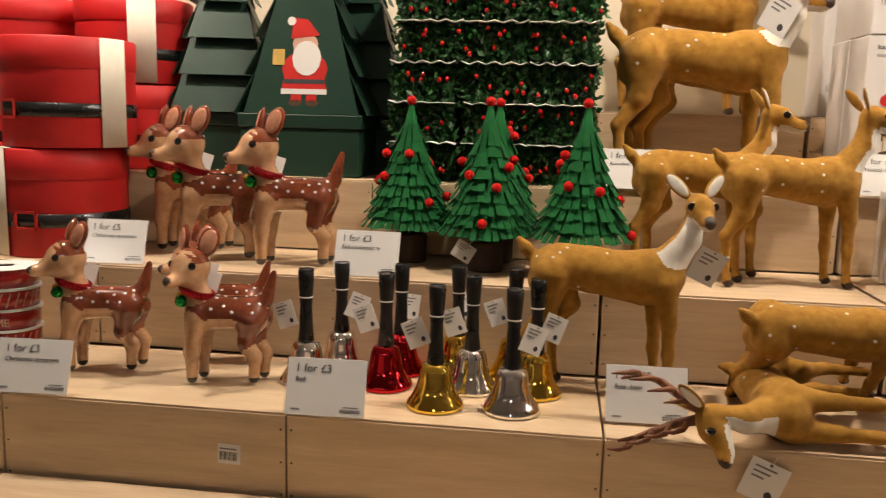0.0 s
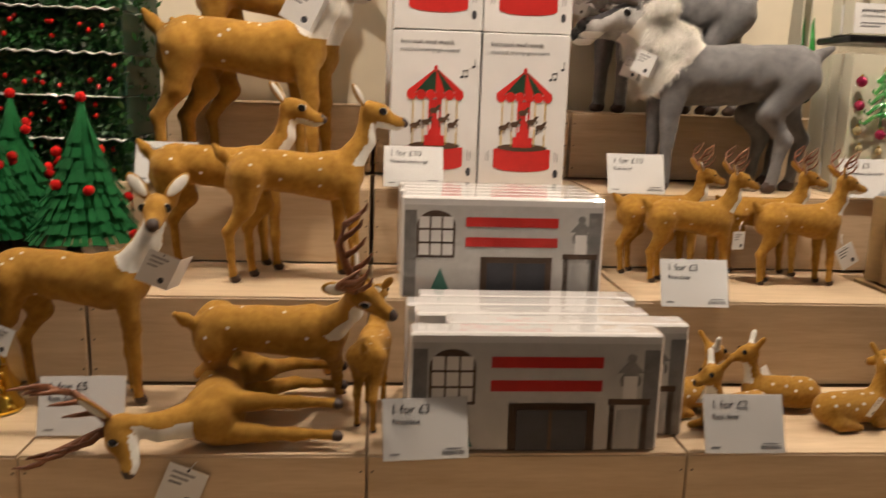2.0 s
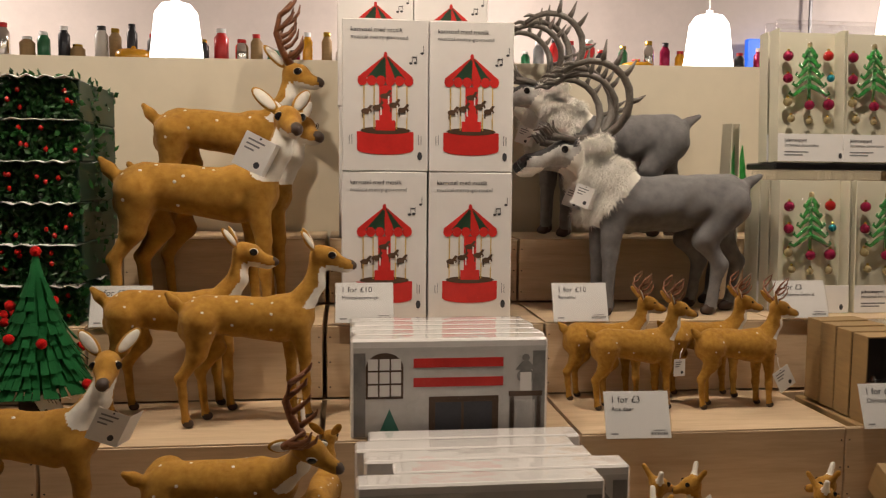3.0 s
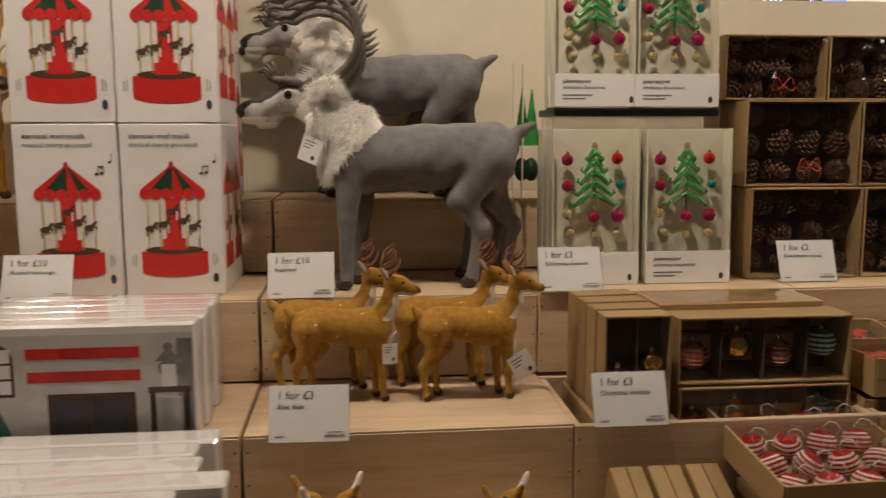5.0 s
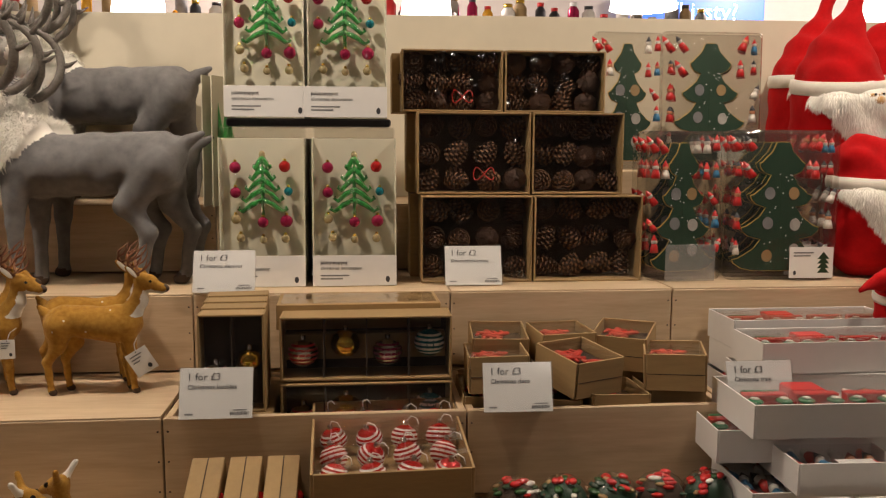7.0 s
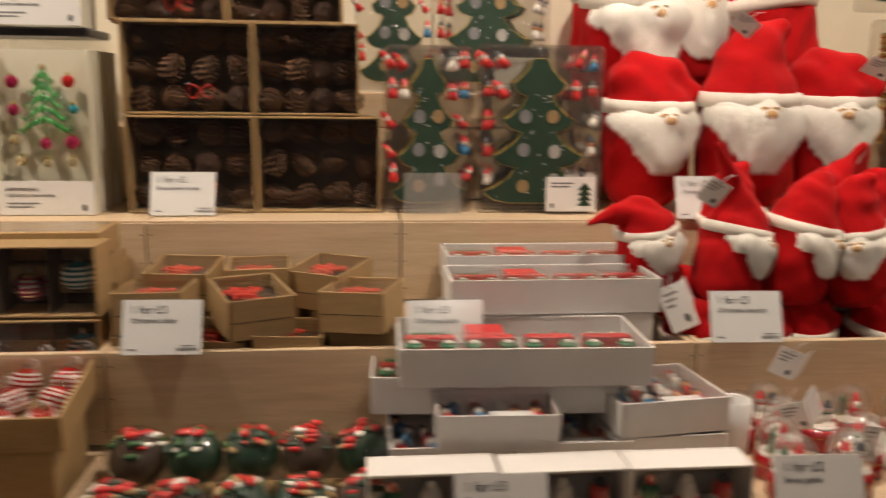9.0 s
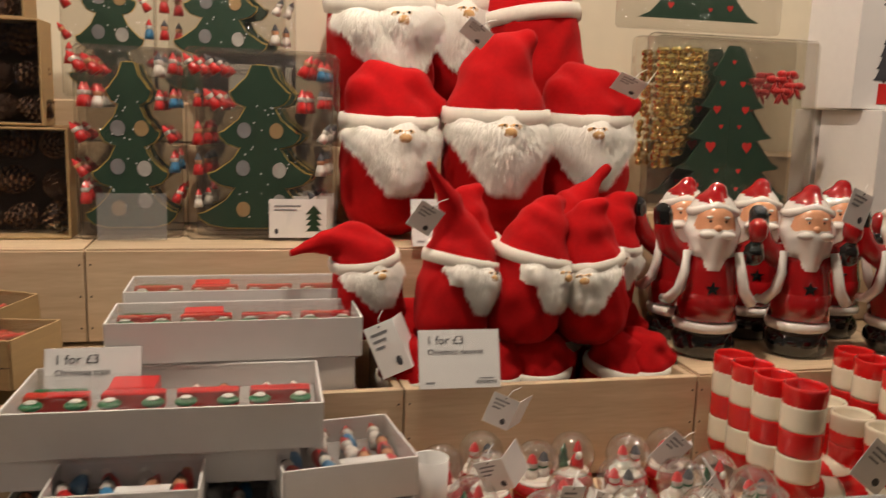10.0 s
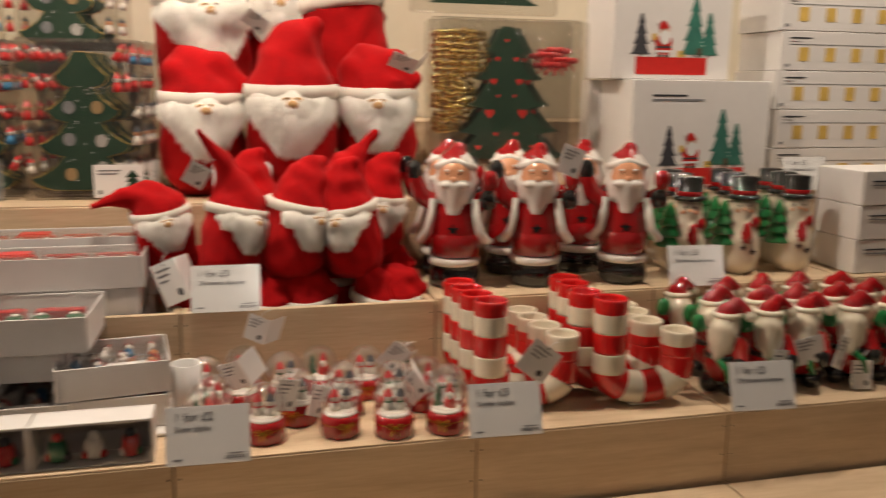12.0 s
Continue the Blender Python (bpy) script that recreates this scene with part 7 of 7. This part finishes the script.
# ---- ceramic Santas ----
def santa_mesh():
    R, W, K, F = CERAMIC_RED, CERAMIC_WHITE, CERAMIC_BLACK, CERAMIC_SKIN
    P = [((-0.024, -0.010, 0.018), (-0.024, 0.008, 0.024), 0.021, 0.022, K), ((0.024, -0.010, 0.018), (0.024, 0.008, 0.024), 0.021, 0.022, K), ((-0.012, 0, 0.022), (0.012, 0, 0.022), 0.022, 0.022, K),
         ((0, 0, 0.096), (0, 0, 0.130), 0.043, 0.038, R), ((0, 0, 0.13), (0, 0, 0.165), 0.036, 0.032, R),
         ((0, 0.004, 0.196), (0, 0.006, 0.220), 0.037, 0.035, W), ((0, -0.016, 0.206), (0, -0.016, 0.216), 0.0275, 0.026, F), ((0, -0.018, 0.184), (0, -0.030, 0.146), 0.031, 0.011, W),
         ((-0.024, -0.004, 0.196), (-0.016, -0.020, 0.170), 0.017, 0.014, W), ((0.024, -0.004, 0.196), (0.016, -0.020, 0.170), 0.017, 0.014, W),
         ((0, 0.004, 0.240), (0.004, 0.006, 0.256), 0.027, 0.014, R),
         ((-0.034, 0, 0.152), (-0.058, -0.004, 0.168), 0.019, 0.016, R), ((-0.060, -0.004, 0.170), (-0.070, -0.006, 0.196), 0.016, 0.015, R),
         ((-0.072, -0.006, 0.212), (-0.073, -0.006, 0.222), 0.015, 0.014, K), ((0.034, 0, 0.152), (0.060, -0.004, 0.172), 0.019, 0.015, R), ((0.060, -0.010, 0.160), (0.058, -0.014, 0.168), 0.015, 0.014, K),
         ((0.062, -0.012, 0.196), (0.062, -0.012, 0.206), 0.014, 0.014, R)]
    g = G().blob(P, 0.0040, 0.0045)
    for s in (-1, 1):
        g.tube([(s * 0.036, -0.022, 0.166), (s * 0.040, -0.032, 0.135), (s * 0.046, -0.032, 0.108), (s * 0.058, -0.024, 0.090), (s * 0.064, -0.008, 0.088)], [0.0065, 0.0075, 0.0080, 0.0085, 0.007], W, 8)
        g.ball((s * 0.010, -0.0385, 0.214), 0.0028, BLACK_EYE, 6)
        g.ball((s * 0.010, -0.0375, 0.220), 0.0045, W, 6, (1.5, 0.7, 0.6))
        g.ball((s * 0.012, -0.040, 0.194), 0.0115, W, 8, (1.3, 0.7, 0.6))
    g.ball((0, -0.041, 0.204), 0.0062, F, 8)
    g.tube([(0.032 * math.cos(a), 0.002 + 0.030 * math.sin(a), 0.236 - 0.012 * abs(math.cos(a))) for a in [0.35 * k - 3.67 for k in range(13)]], 0.0075, W, 8)
    g.lathe([(0.020, 0.058), (0.0425, 0.058), (0.0465, 0.054), (0.0475, 0.049), (0.0460, 0.044), (0.040, 0.041), (0.010, 0.041)], W, 24)
    g.lathe([(0.030, 0.112), (0.0440, 0.100), (0.0445, 0.060), (0.030, 0.057)], R, 24)
    g.lathe([(0.030, 0.042), (0.0385, 0.040), (0.0395, 0.020), (0.0385, 0.002), (0.0005, 0.001)], K, 22)
    star = [(0.011 * (1 if k % 2 == 0 else 0.42) * math.sin(math.pi * k / 5), 0.112 + 0.011 * (1 if k % 2 == 0 else 0.42) * math.cos(math.pi * k / 5)) for k in range(10)]
    g.m = Matrix.Translation((0, -0.0425, 0))
    g.sheet(star, 0, CERAMIC_BLACK, 0.004)
    g.m = Matrix.Identity(4)
    return g.mesh("santa")


SANTA = santa_mesh()
for sx, sy, rz in ((3.216, 0.345, -20), (3.362, 0.330, -18), (3.530, 0.318, -22), (3.222, 0.440, -20), (3.345, 0.430, -22), (3.490, 0.425, -20)):
    thing("santa_figure", "glossy red and white ceramic Father Christmas figure", "figure", "ceramic Father Christmas figures", pose(sx, sy, Z2, 0, 0, rz) @ Matrix.Diagonal((0.99, 0.99, 0.945, 1)), SANTA)
swing_tag(3.405, 0.28, Z2 + 0.225, 0, 20, 10, 0.045, 0.05)


def snowman_mesh():
    W, K, R, N = CERAMIC_CREAM, CERAMIC_BLACK, CERAMIC_RED, CERAMIC_GREEN
    P = [((0, 0, 0.032), (0, 0, 0.062), 0.040, 0.040, W), ((0, 0, 0.080), (0, 0, 0.100), 0.034, 0.030, W), ((0.004, 0, 0.120), (0.004, 0, 0.134), 0.027, 0.026, W),
         ((-0.014, -0.010, 0.104), (0.024, -0.010, 0.104), 0.014, 0.014, R), ((0.012, -0.030, 0.098), (0.012, -0.036, 0.074), 0.007, 0.010, R)]
    g = G().blob(P, 0.0042, 0.005)
    g.lathe([(0.0005, 0.150), (0.032, 0.150), (0.0335, 0.153), (0.032, 0.157), (0.026, 0.158), (0.0255, 0.193), (0.0235, 0.196), (0.0005, 0.197)], K, 20, (0.004, 0, 0))
    g.lathe([(0.0258, 0.159), (0.0270, 0.161), (0.0270, 0.166), (0.0258, 0.168)], R, 20, (0.004, 0, 0))
    for j, (z, r) in enumerate(((0.060, 0.027), (0.080, 0.024), (0.100, 0.019), (0.118, 0.013))):
        g.lathe([(0.0005, z), (r, z), (r * 1.02, z + 0.004), (r * 0.62, z + 0.018), (r * 0.30, z + 0.027), (0.0005, z + 0.030)], N, 14, (-0.033, -0.020, 0))
    for s in (-1, 1):
        g.ball((0.004 + s * 0.009, -0.0255, 0.138), 0.0026, K, 6)
        g.ball((0.004 + s * 0.012, -0.0235, 0.128), 0.0045, CERAMIC_SKIN, 6, (1, 0.6, 1))
    g.ball((0.004, -0.028, 0.132), 0.004, CERAMIC_SKIN, 6, (1, 2, 1))
    for k in range(2):
        g.sheet([(0.006 + 0.018 * k + 0.008 * (1 if j % 2 == 0 else 0.4) * math.sin(math.pi * j / 5), 0.056 - 0.008 * k + 0.008 * (1 if j % 2 == 0 else 0.4) * math.cos(math.pi * j / 5)) for j in range(10)], -0.0415 + 0.005 * k, K, 0.006)
    return g.mesh("snowman")


SNOWMAN = snowman_mesh()
for k in range(3):
    for j in range(3):
        thing("snowman_figure", "cream ceramic snowman with black hat holding a green tree", "figure", "ceramic snowmen",
              pose(3.672 + 0.118 * k + 0.018 * j, 0.345 + 0.068 * j, Z2, 0, 0, RNG.uniform(-32, -14)) @ Matrix.Scale(0.96, 4), SNOWMAN)


def small_santa_mesh():
    R, W, K, F, N = CERAMIC_RED, CERAMIC_CREAM, CERAMIC_BLACK, CERAMIC_SKIN, CERAMIC_GREEN
    P = [((-0.018, -0.008, 0.013), (-0.018, 0.008, 0.016), 0.017, 0.017, K), ((0.018, -0.008, 0.013), (0.018, 0.008, 0.016), 0.017, 0.017, K), ((-0.018, 0, 0.036), (0.018, 0, 0.036), 0.0125, 0.0125, W),
         ((0, 0, 0.048), (0, 0, 0.082), 0.032, 0.028, R), ((0, 0, 0.112), (0, 0, 0.116), 0.023, 0.022, W), ((0, -0.008, 0.116), (0, -0.008, 0.118), 0.017, 0.016, F),
         ((0, -0.014, 0.106), (0, -0.026, 0.066), 0.021, 0.010, W), ((-0.010, -0.016, 0.100), (-0.008, -0.022, 0.078), 0.013, 0.010, W), ((0.010, -0.016, 0.100), (0.008, -0.022, 0.078), 0.013, 0.010, W),
         ((0, 0, 0.132), (0.012, 0.006, 0.146), 0.018, 0.011, R), ((0.012, 0.006, 0.148), (0.030, 0.008, 0.138), 0.011, 0.007, R), ((0.034, 0.006, 0.130), (0.035, 0.006, 0.128), 0.008, 0.008, W),
         ((-0.026, -0.006, 0.090), (-0.036, -0.018, 0.100), 0.013, 0.011, R), ((0.026, -0.006, 0.084), (0.036, -0.020, 0.062), 0.013, 0.011, R), ((-0.037, -0.022, 0.110), (-0.037, -0.024, 0.118), 0.013, 0.011, N),
         ((0.036, -0.026, 0.052), (0.036, -0.028, 0.058), 0.011, 0.010, K)]
    g = G().blob(P, 0.0038, 0.004)
    g.lathe([(0.0300, 0.058), (0.0325, 0.060), (0.0325, 0.066), (0.0300, 0.068)], K, 18)
    g.tube([(0.0195 * math.cos(0.4 * k - 3.4), 0.0195 * math.sin(0.4 * k - 3.4), 0.129) for k in range(10)], 0.0052, W, 7)
    g.ball((0, -0.0265, 0.113), 0.004, F, 6)
    for s in (-1, 1):
        g.ball((s * 0.007, -0.0235, 0.119), 0.002, BLACK_EYE, 5)
        g.ball((s * 0.007, -0.026, 0.107), 0.006, W, 6, (1.3, 0.7, 0.6))
    g.tube([(0.004, -0.036, 0.062), (0.018, -0.038, 0.050), (0.024, -0.036, 0.030)], 0.006, N, 7)
    return g.mesh("small_santa")


SMALL_SANTA = small_santa_mesh()
for k in range(5):
    for j in range(3):
        thing("santa_figurine", "small glossy ceramic Father Christmas figurine with a white tag", "figurine", "small ceramic Father Christmas figurines",
              pose(3.600 + 0.078 * k + 0.02 * (j % 2) + RNG.uniform(-0.006, 0.006), 0.085 + 0.068 * j + RNG.uniform(-0.008, 0.008), Z1, 0, 0, RNG.uniform(-55, 10)), SMALL_SANTA)
for tx, ty, tz, ry, rz, w, h in ((3.672, 0.040, 1.012, 10, 12, 0.034, 0.06), (3.735, 0.048, 1.035, -14, -10, 0.05, 0.045), (3.790, 0.040, 1.03, 25, 20, 0.03, 0.055), (3.83, 0.036, 0.99, -5, -25, 0.03, 0.05),
                             (3.60, 0.075, 1.01, -12, 10, 0.034, 0.058), (3.90, 0.040, 1.02, 12, 0, 0.03, 0.05), (3.715, 0.115, 1.075, 35, 10, 0.03, 0.05)):
    swing_tag(tx, ty, tz, 0, ry, rz, w, h)


# ---- printed white cartons ----
def set_box(x, y, z, w, d, h):
    b = thing("decoration_carton", "white carton printed with fir trees and a red band", "box", "decoration cartons", pose(x, y + d / 2, z, 0, 0, RNG.uniform(-1, 1)))
    part("carton", G().box((0, 0, h / 2), (w, d, h), CARTON, 0.0015), b)
    y0 = -d / 2 - 0.0008
    part("print", G().rect(-0.085, w / 2 - 0.055, 0.010, 0.046, y0, PRINT_RED), b, "red printed band")
    g = G()
    for px, s, m in ((-0.075, 0.085, INK), (0.050, 0.120, PRINT_TEAL), (0.085, 0.09, PRINT_TEAL)):
        g.sheet([(px + p[0], 0.050 + p[1]) for p in tree_outline(s * 0.55, s, 4)], y0 - 0.0002 * (px > 0.06), m)
        g.rect(px - 0.002, px + 0.002, 0.047, 0.053, y0, PRINT_BROWN)
    part("print", g, b, "printed fir trees")
    part("print", santa_print(G(), -0.022, 0.046, 0.075, y0 - 0.0003), b, "small printed Father Christmas")
    part("print", G().rect(-w / 2 + 0.045, -w / 2 + 0.125, h - 0.034, h - 0.030, y0, INK).rect(-w / 2 + 0.045, -w / 2 + 0.165, h - 0.043, h - 0.039, y0, INK_GREY), b, "dark printed caption lines")
    part("print", G().rect(0.012, 0.03, 0.047, 0.060, y0, PRINT_GOLD).rect(0.058, 0.068, 0.047, 0.066, y0 - 0.0004, PRINT_BROWN), b)
    return b


set_box(3.806, 0.535, Z3 + 0.002, 0.326, 0.16, 0.230)
set_box(3.752, 0.580, Z3 + 0.2335, 0.275, 0.14, 0.225)
set_box(3.79, 0.70, Z3 + 0.002, 0.34, 0.045, 0.230)


def light_box(x, y, z, w, d, h):
    b = thing("light_chain_carton", "white carton printed with small amber lights", "box", "light chain cartons", pose(x, y + d / 2, z, 0, 0, RNG.uniform(-0.6, 0.6)))
    part("carton", G().box((0, 0, h / 2), (w, d, h), CARTON, 0.0015), b)
    y0 = -d / 2 - 0.0008
    for k in range(5):
        part("print", G().rect(-w / 2 + 0.045 + 0.068 * k, -w / 2 + 0.070 + 0.068 * k, 0.020, 0.050, y0, PRINT_GOLD), b, "printed amber light")
    part("print", G().rect(-w / 2 + 0.02, -w / 2 + 0.075, h - 0.016, h - 0.013, y0, INK).rect(-w / 2 + 0.02, -w / 2 + 0.045, h - 0.023, h - 0.021, y0, INK_GREY).rect(-w / 2 + 0.02, w / 2 - 0.03, 0.056, 0.0568, y0, INK_GREY), b)
    part("print", G().rect(-w / 2 + 0.012, -w / 2 + 0.022, 0.008, 0.014, y0, INK_GREY), b)
    return b


for k in range(5):
    light_box(4.195 + 0.006 * (k % 2), 0.575, Z3 + 0.0855 * k + 0.001, 0.375, 0.16, 0.0845)
for k in range(3):
    c = thing("plain_carton", "plain white carton stacked at the display's end", "box", "plain cartons", pose(4.165, 0.275 + 0.07, Z2 + 0.067 * k, 0, 0, 0.5 * k))
    part("carton", G().box((0, 0, 0.033), (0.32, 0.13, 0.066), CARTON, 0.0015), c)
    part("print", G().rect(-0.14, -0.09, 0.045, 0.048, -0.0658, INK).rect(-0.14, -0.07, 0.038, 0.040, -0.0658, INK_GREY), c)


# ---- price cards ----
for args in ((-0.571, -0.008, 0.967, "1 for £3", "Christmas ornamen", 4), (-0.157, -0.010, 0.967, "1 for £3", "Bell", 2), (0.258, 0.050, 0.967, "1 for £5", "Roe deer", 2), (0.690, -0.024, 0.967, "1 for £3", "Fireplace", 5),
             (-0.597, 0.262, 1.100, "1 for £5", "Christmas ornamen", 3), (-0.168, 0.262, 1.100, "1 for £3", "Felt christmas tr", 0), (1.116, 0.236, 1.094, "1 for £3", "Roe deer", -2), (1.556, 0.244, 1.096, "1 for £3", "Christmas baubles", 0),
             (2.003, 0.244, 1.094, "1 for £3", "Christmas deco", -1), (2.385, 0.238, 1.090, "1 for £3", "Christmas train", 0), (2.820, 0.244, 1.097, "1 for £3", "Christmas decorat", -2), (3.645, 0.245, 1.100, "1 for £3", "Christmas ornamen", -6),
             (0.262, 0.496, 1.236, "1 for £5", "Roe deer", 0), (0.690, 0.488, 1.240, "1 for £10", "Musical merry-go", 0), (1.093, 0.490, 1.237, "1 for £10", "Reindeer", 0), (1.532, 0.490, 1.239, "1 for £3", "Christmas decorat", 0),
             (1.975, 0.545, 1.237, "1 for £2", "Decoration cones", 0), (2.855, 0.494, 1.237, "1 for £5", "Christmas decorat", 0), (2.425, -0.020, 0.956, "1 for £3", "Christmas decora", 0), (2.795, -0.020, 0.967, "1 for £2", "Snow globe", -2),
             (3.198, -0.020, 0.967, "1 for £3", "Candle holder", -3), (3.615, -0.014, 0.967, "1 for £3", "Christmas ornamen", -5), (1.098, -0.010, 0.967, "1 for £2", "Roe deer", 0), (4.05, 0.492, 1.237, "1 for £5", "Christmas lights", 0)):
    price_card(*args)
st = thing("barcode_sticker", "white barcode sticker on the crate front", "sticker", m=pose(-0.290, -0.0006, 0.900, 0, 2, 0))
part("paper", G().rect(-0.016, 0.016, -0.014, 0.014, 0, CARD, 0.0004), st)
bars = G()
for k in range(12):
    bars.rect(-0.013 + 0.0021 * k, -0.013 + 0.0021 * k + (0.0008, 0.0014)[k % 3 == 0], -0.009, 0.003, -0.0004, INK, 0.0003)
part("barcode", bars.rect(-0.013, 0.010, 0.006, 0.008, -0.0004, INK_GREY, 0.0003), st)


# ---- shop beyond the partition ----
def pendant(x, y, z):
    p = thing("pendant_lamp", "white glowing cone pendant lamp hanging from the ceiling", "lamp", "pendant lamps", pose(x, y, z))
    part("shade", G().lathe([(0.118, 0.0), (0.115, 0.005), (0.072, 0.36), (0.050, 0.39), (0.012, 0.40), (0.012, 0.41)], LAMP_WHITE, 28), p, "white glowing shade")
    part("cord", G().tube([(0, 0, 0.40), (0, 0, 3.0 - z)], 0.003, CARD, 6), p)
    lamp("pendant_light", x, y, z - 0.02, (x, y, 0), 14, 0.2, (1.0, 0.88, 0.76))


for px, py, pz in ((0.08, 2.0, 1.70), (1.03, 2.0, 1.70), (2.00, 2.0, 1.72), (2.76, 1.96, 1.97), (3.70, 2.0, 1.90), (-0.90, 2.0, 1.75)):
    pendant(px, py, pz)

unit = thing("shelf_unit", "white wall shelf unit carrying cups and jars", "shelf", "", pose(1.6, 3.3, 0))
part("top_shelf", G().box((0, 0, 2.03), (6.4, 0.36, 0.03), CARTON, 0.003), unit)
part("back_board", G().box((0, 0.20, 1.0), (6.4, 0.03, 2.0), PLASTER, 0.003), unit)
for k in range(9):
    part("upright", G().box((-3.2 + 0.8 * k, 0.0, 1.0), (0.03, 0.34, 2.0), CARTON, 0.003), unit)
rng = random.Random(31)
for k in range(60):
    x = -1.45 + 0.084 * k + rng.uniform(-0.015, 0.015)
    m, word = rng.choice(((TOY_RED, "red"), (DARK_PLASTIC, "black"), (GLASS_PINK, "pink"), (KRAFT, "brown"), (TOY_WHITE, "white"), (TOY_GREEN, "green"), (AMBER, "amber"), (GREY_PLASTIC, "grey"), (SILVER, "silver")))
    h = rng.uniform(0.08, 0.19)
    r = rng.uniform(0.022, 0.038)
    j = thing("jar", f"{word} jar standing on the white shop shelf", "jar", "shop jars", pose(x, 3.22 + rng.uniform(0, 0.06), 2.046))
    part("body", G().lathe([(0.0005, 0), (r, 0), (r, h * 0.75), (r * 0.6, h * 0.86), (r * 0.6, h * 0.9)], m, 14), j)
    part("lid", G().lathe([(r * 0.66, h * 0.88), (r * 0.66, h), (0.0005, h)], rng.choice((GOLD, DARK_PLASTIC, CARD, TOY_RED)), 14), j)
for k in range(4):
    c = thing("cake_dish", "amber glass dish on the shop shelf", "dish", "amber dishes", pose(-0.35 + 1.25 * k, 3.19, 2.046))
    part("bowl", G().lathe([(0.0005, 0.0), (0.09, 0.0), (0.085, 0.04), (0.07, 0.055), (0.0005, 0.056)], AMBER, 20, wave=0.02, waves=10), c)
    part("knob", G().ball((0, 0, 0.066), 0.012, AMBER, 8), c)
sign = thing("lit_sign", "glowing blue sign reading Thirsty?", "sign", "", pose(4.16, 4.98, 2.35))
part("panel", G().box((0, 0, 0.10), (1.05, 0.06, 0.22), SIGN_BLUE, 0.006), sign)
words("Thirsty?", 0.17, SIGN_WHITE, sign, -0.22, 0.05, -0.034)
part("bracket", G().box((0, 0.05, 0.55), (0.02, 0.02, 0.90), GREY_PLASTIC, 0.002), sign)
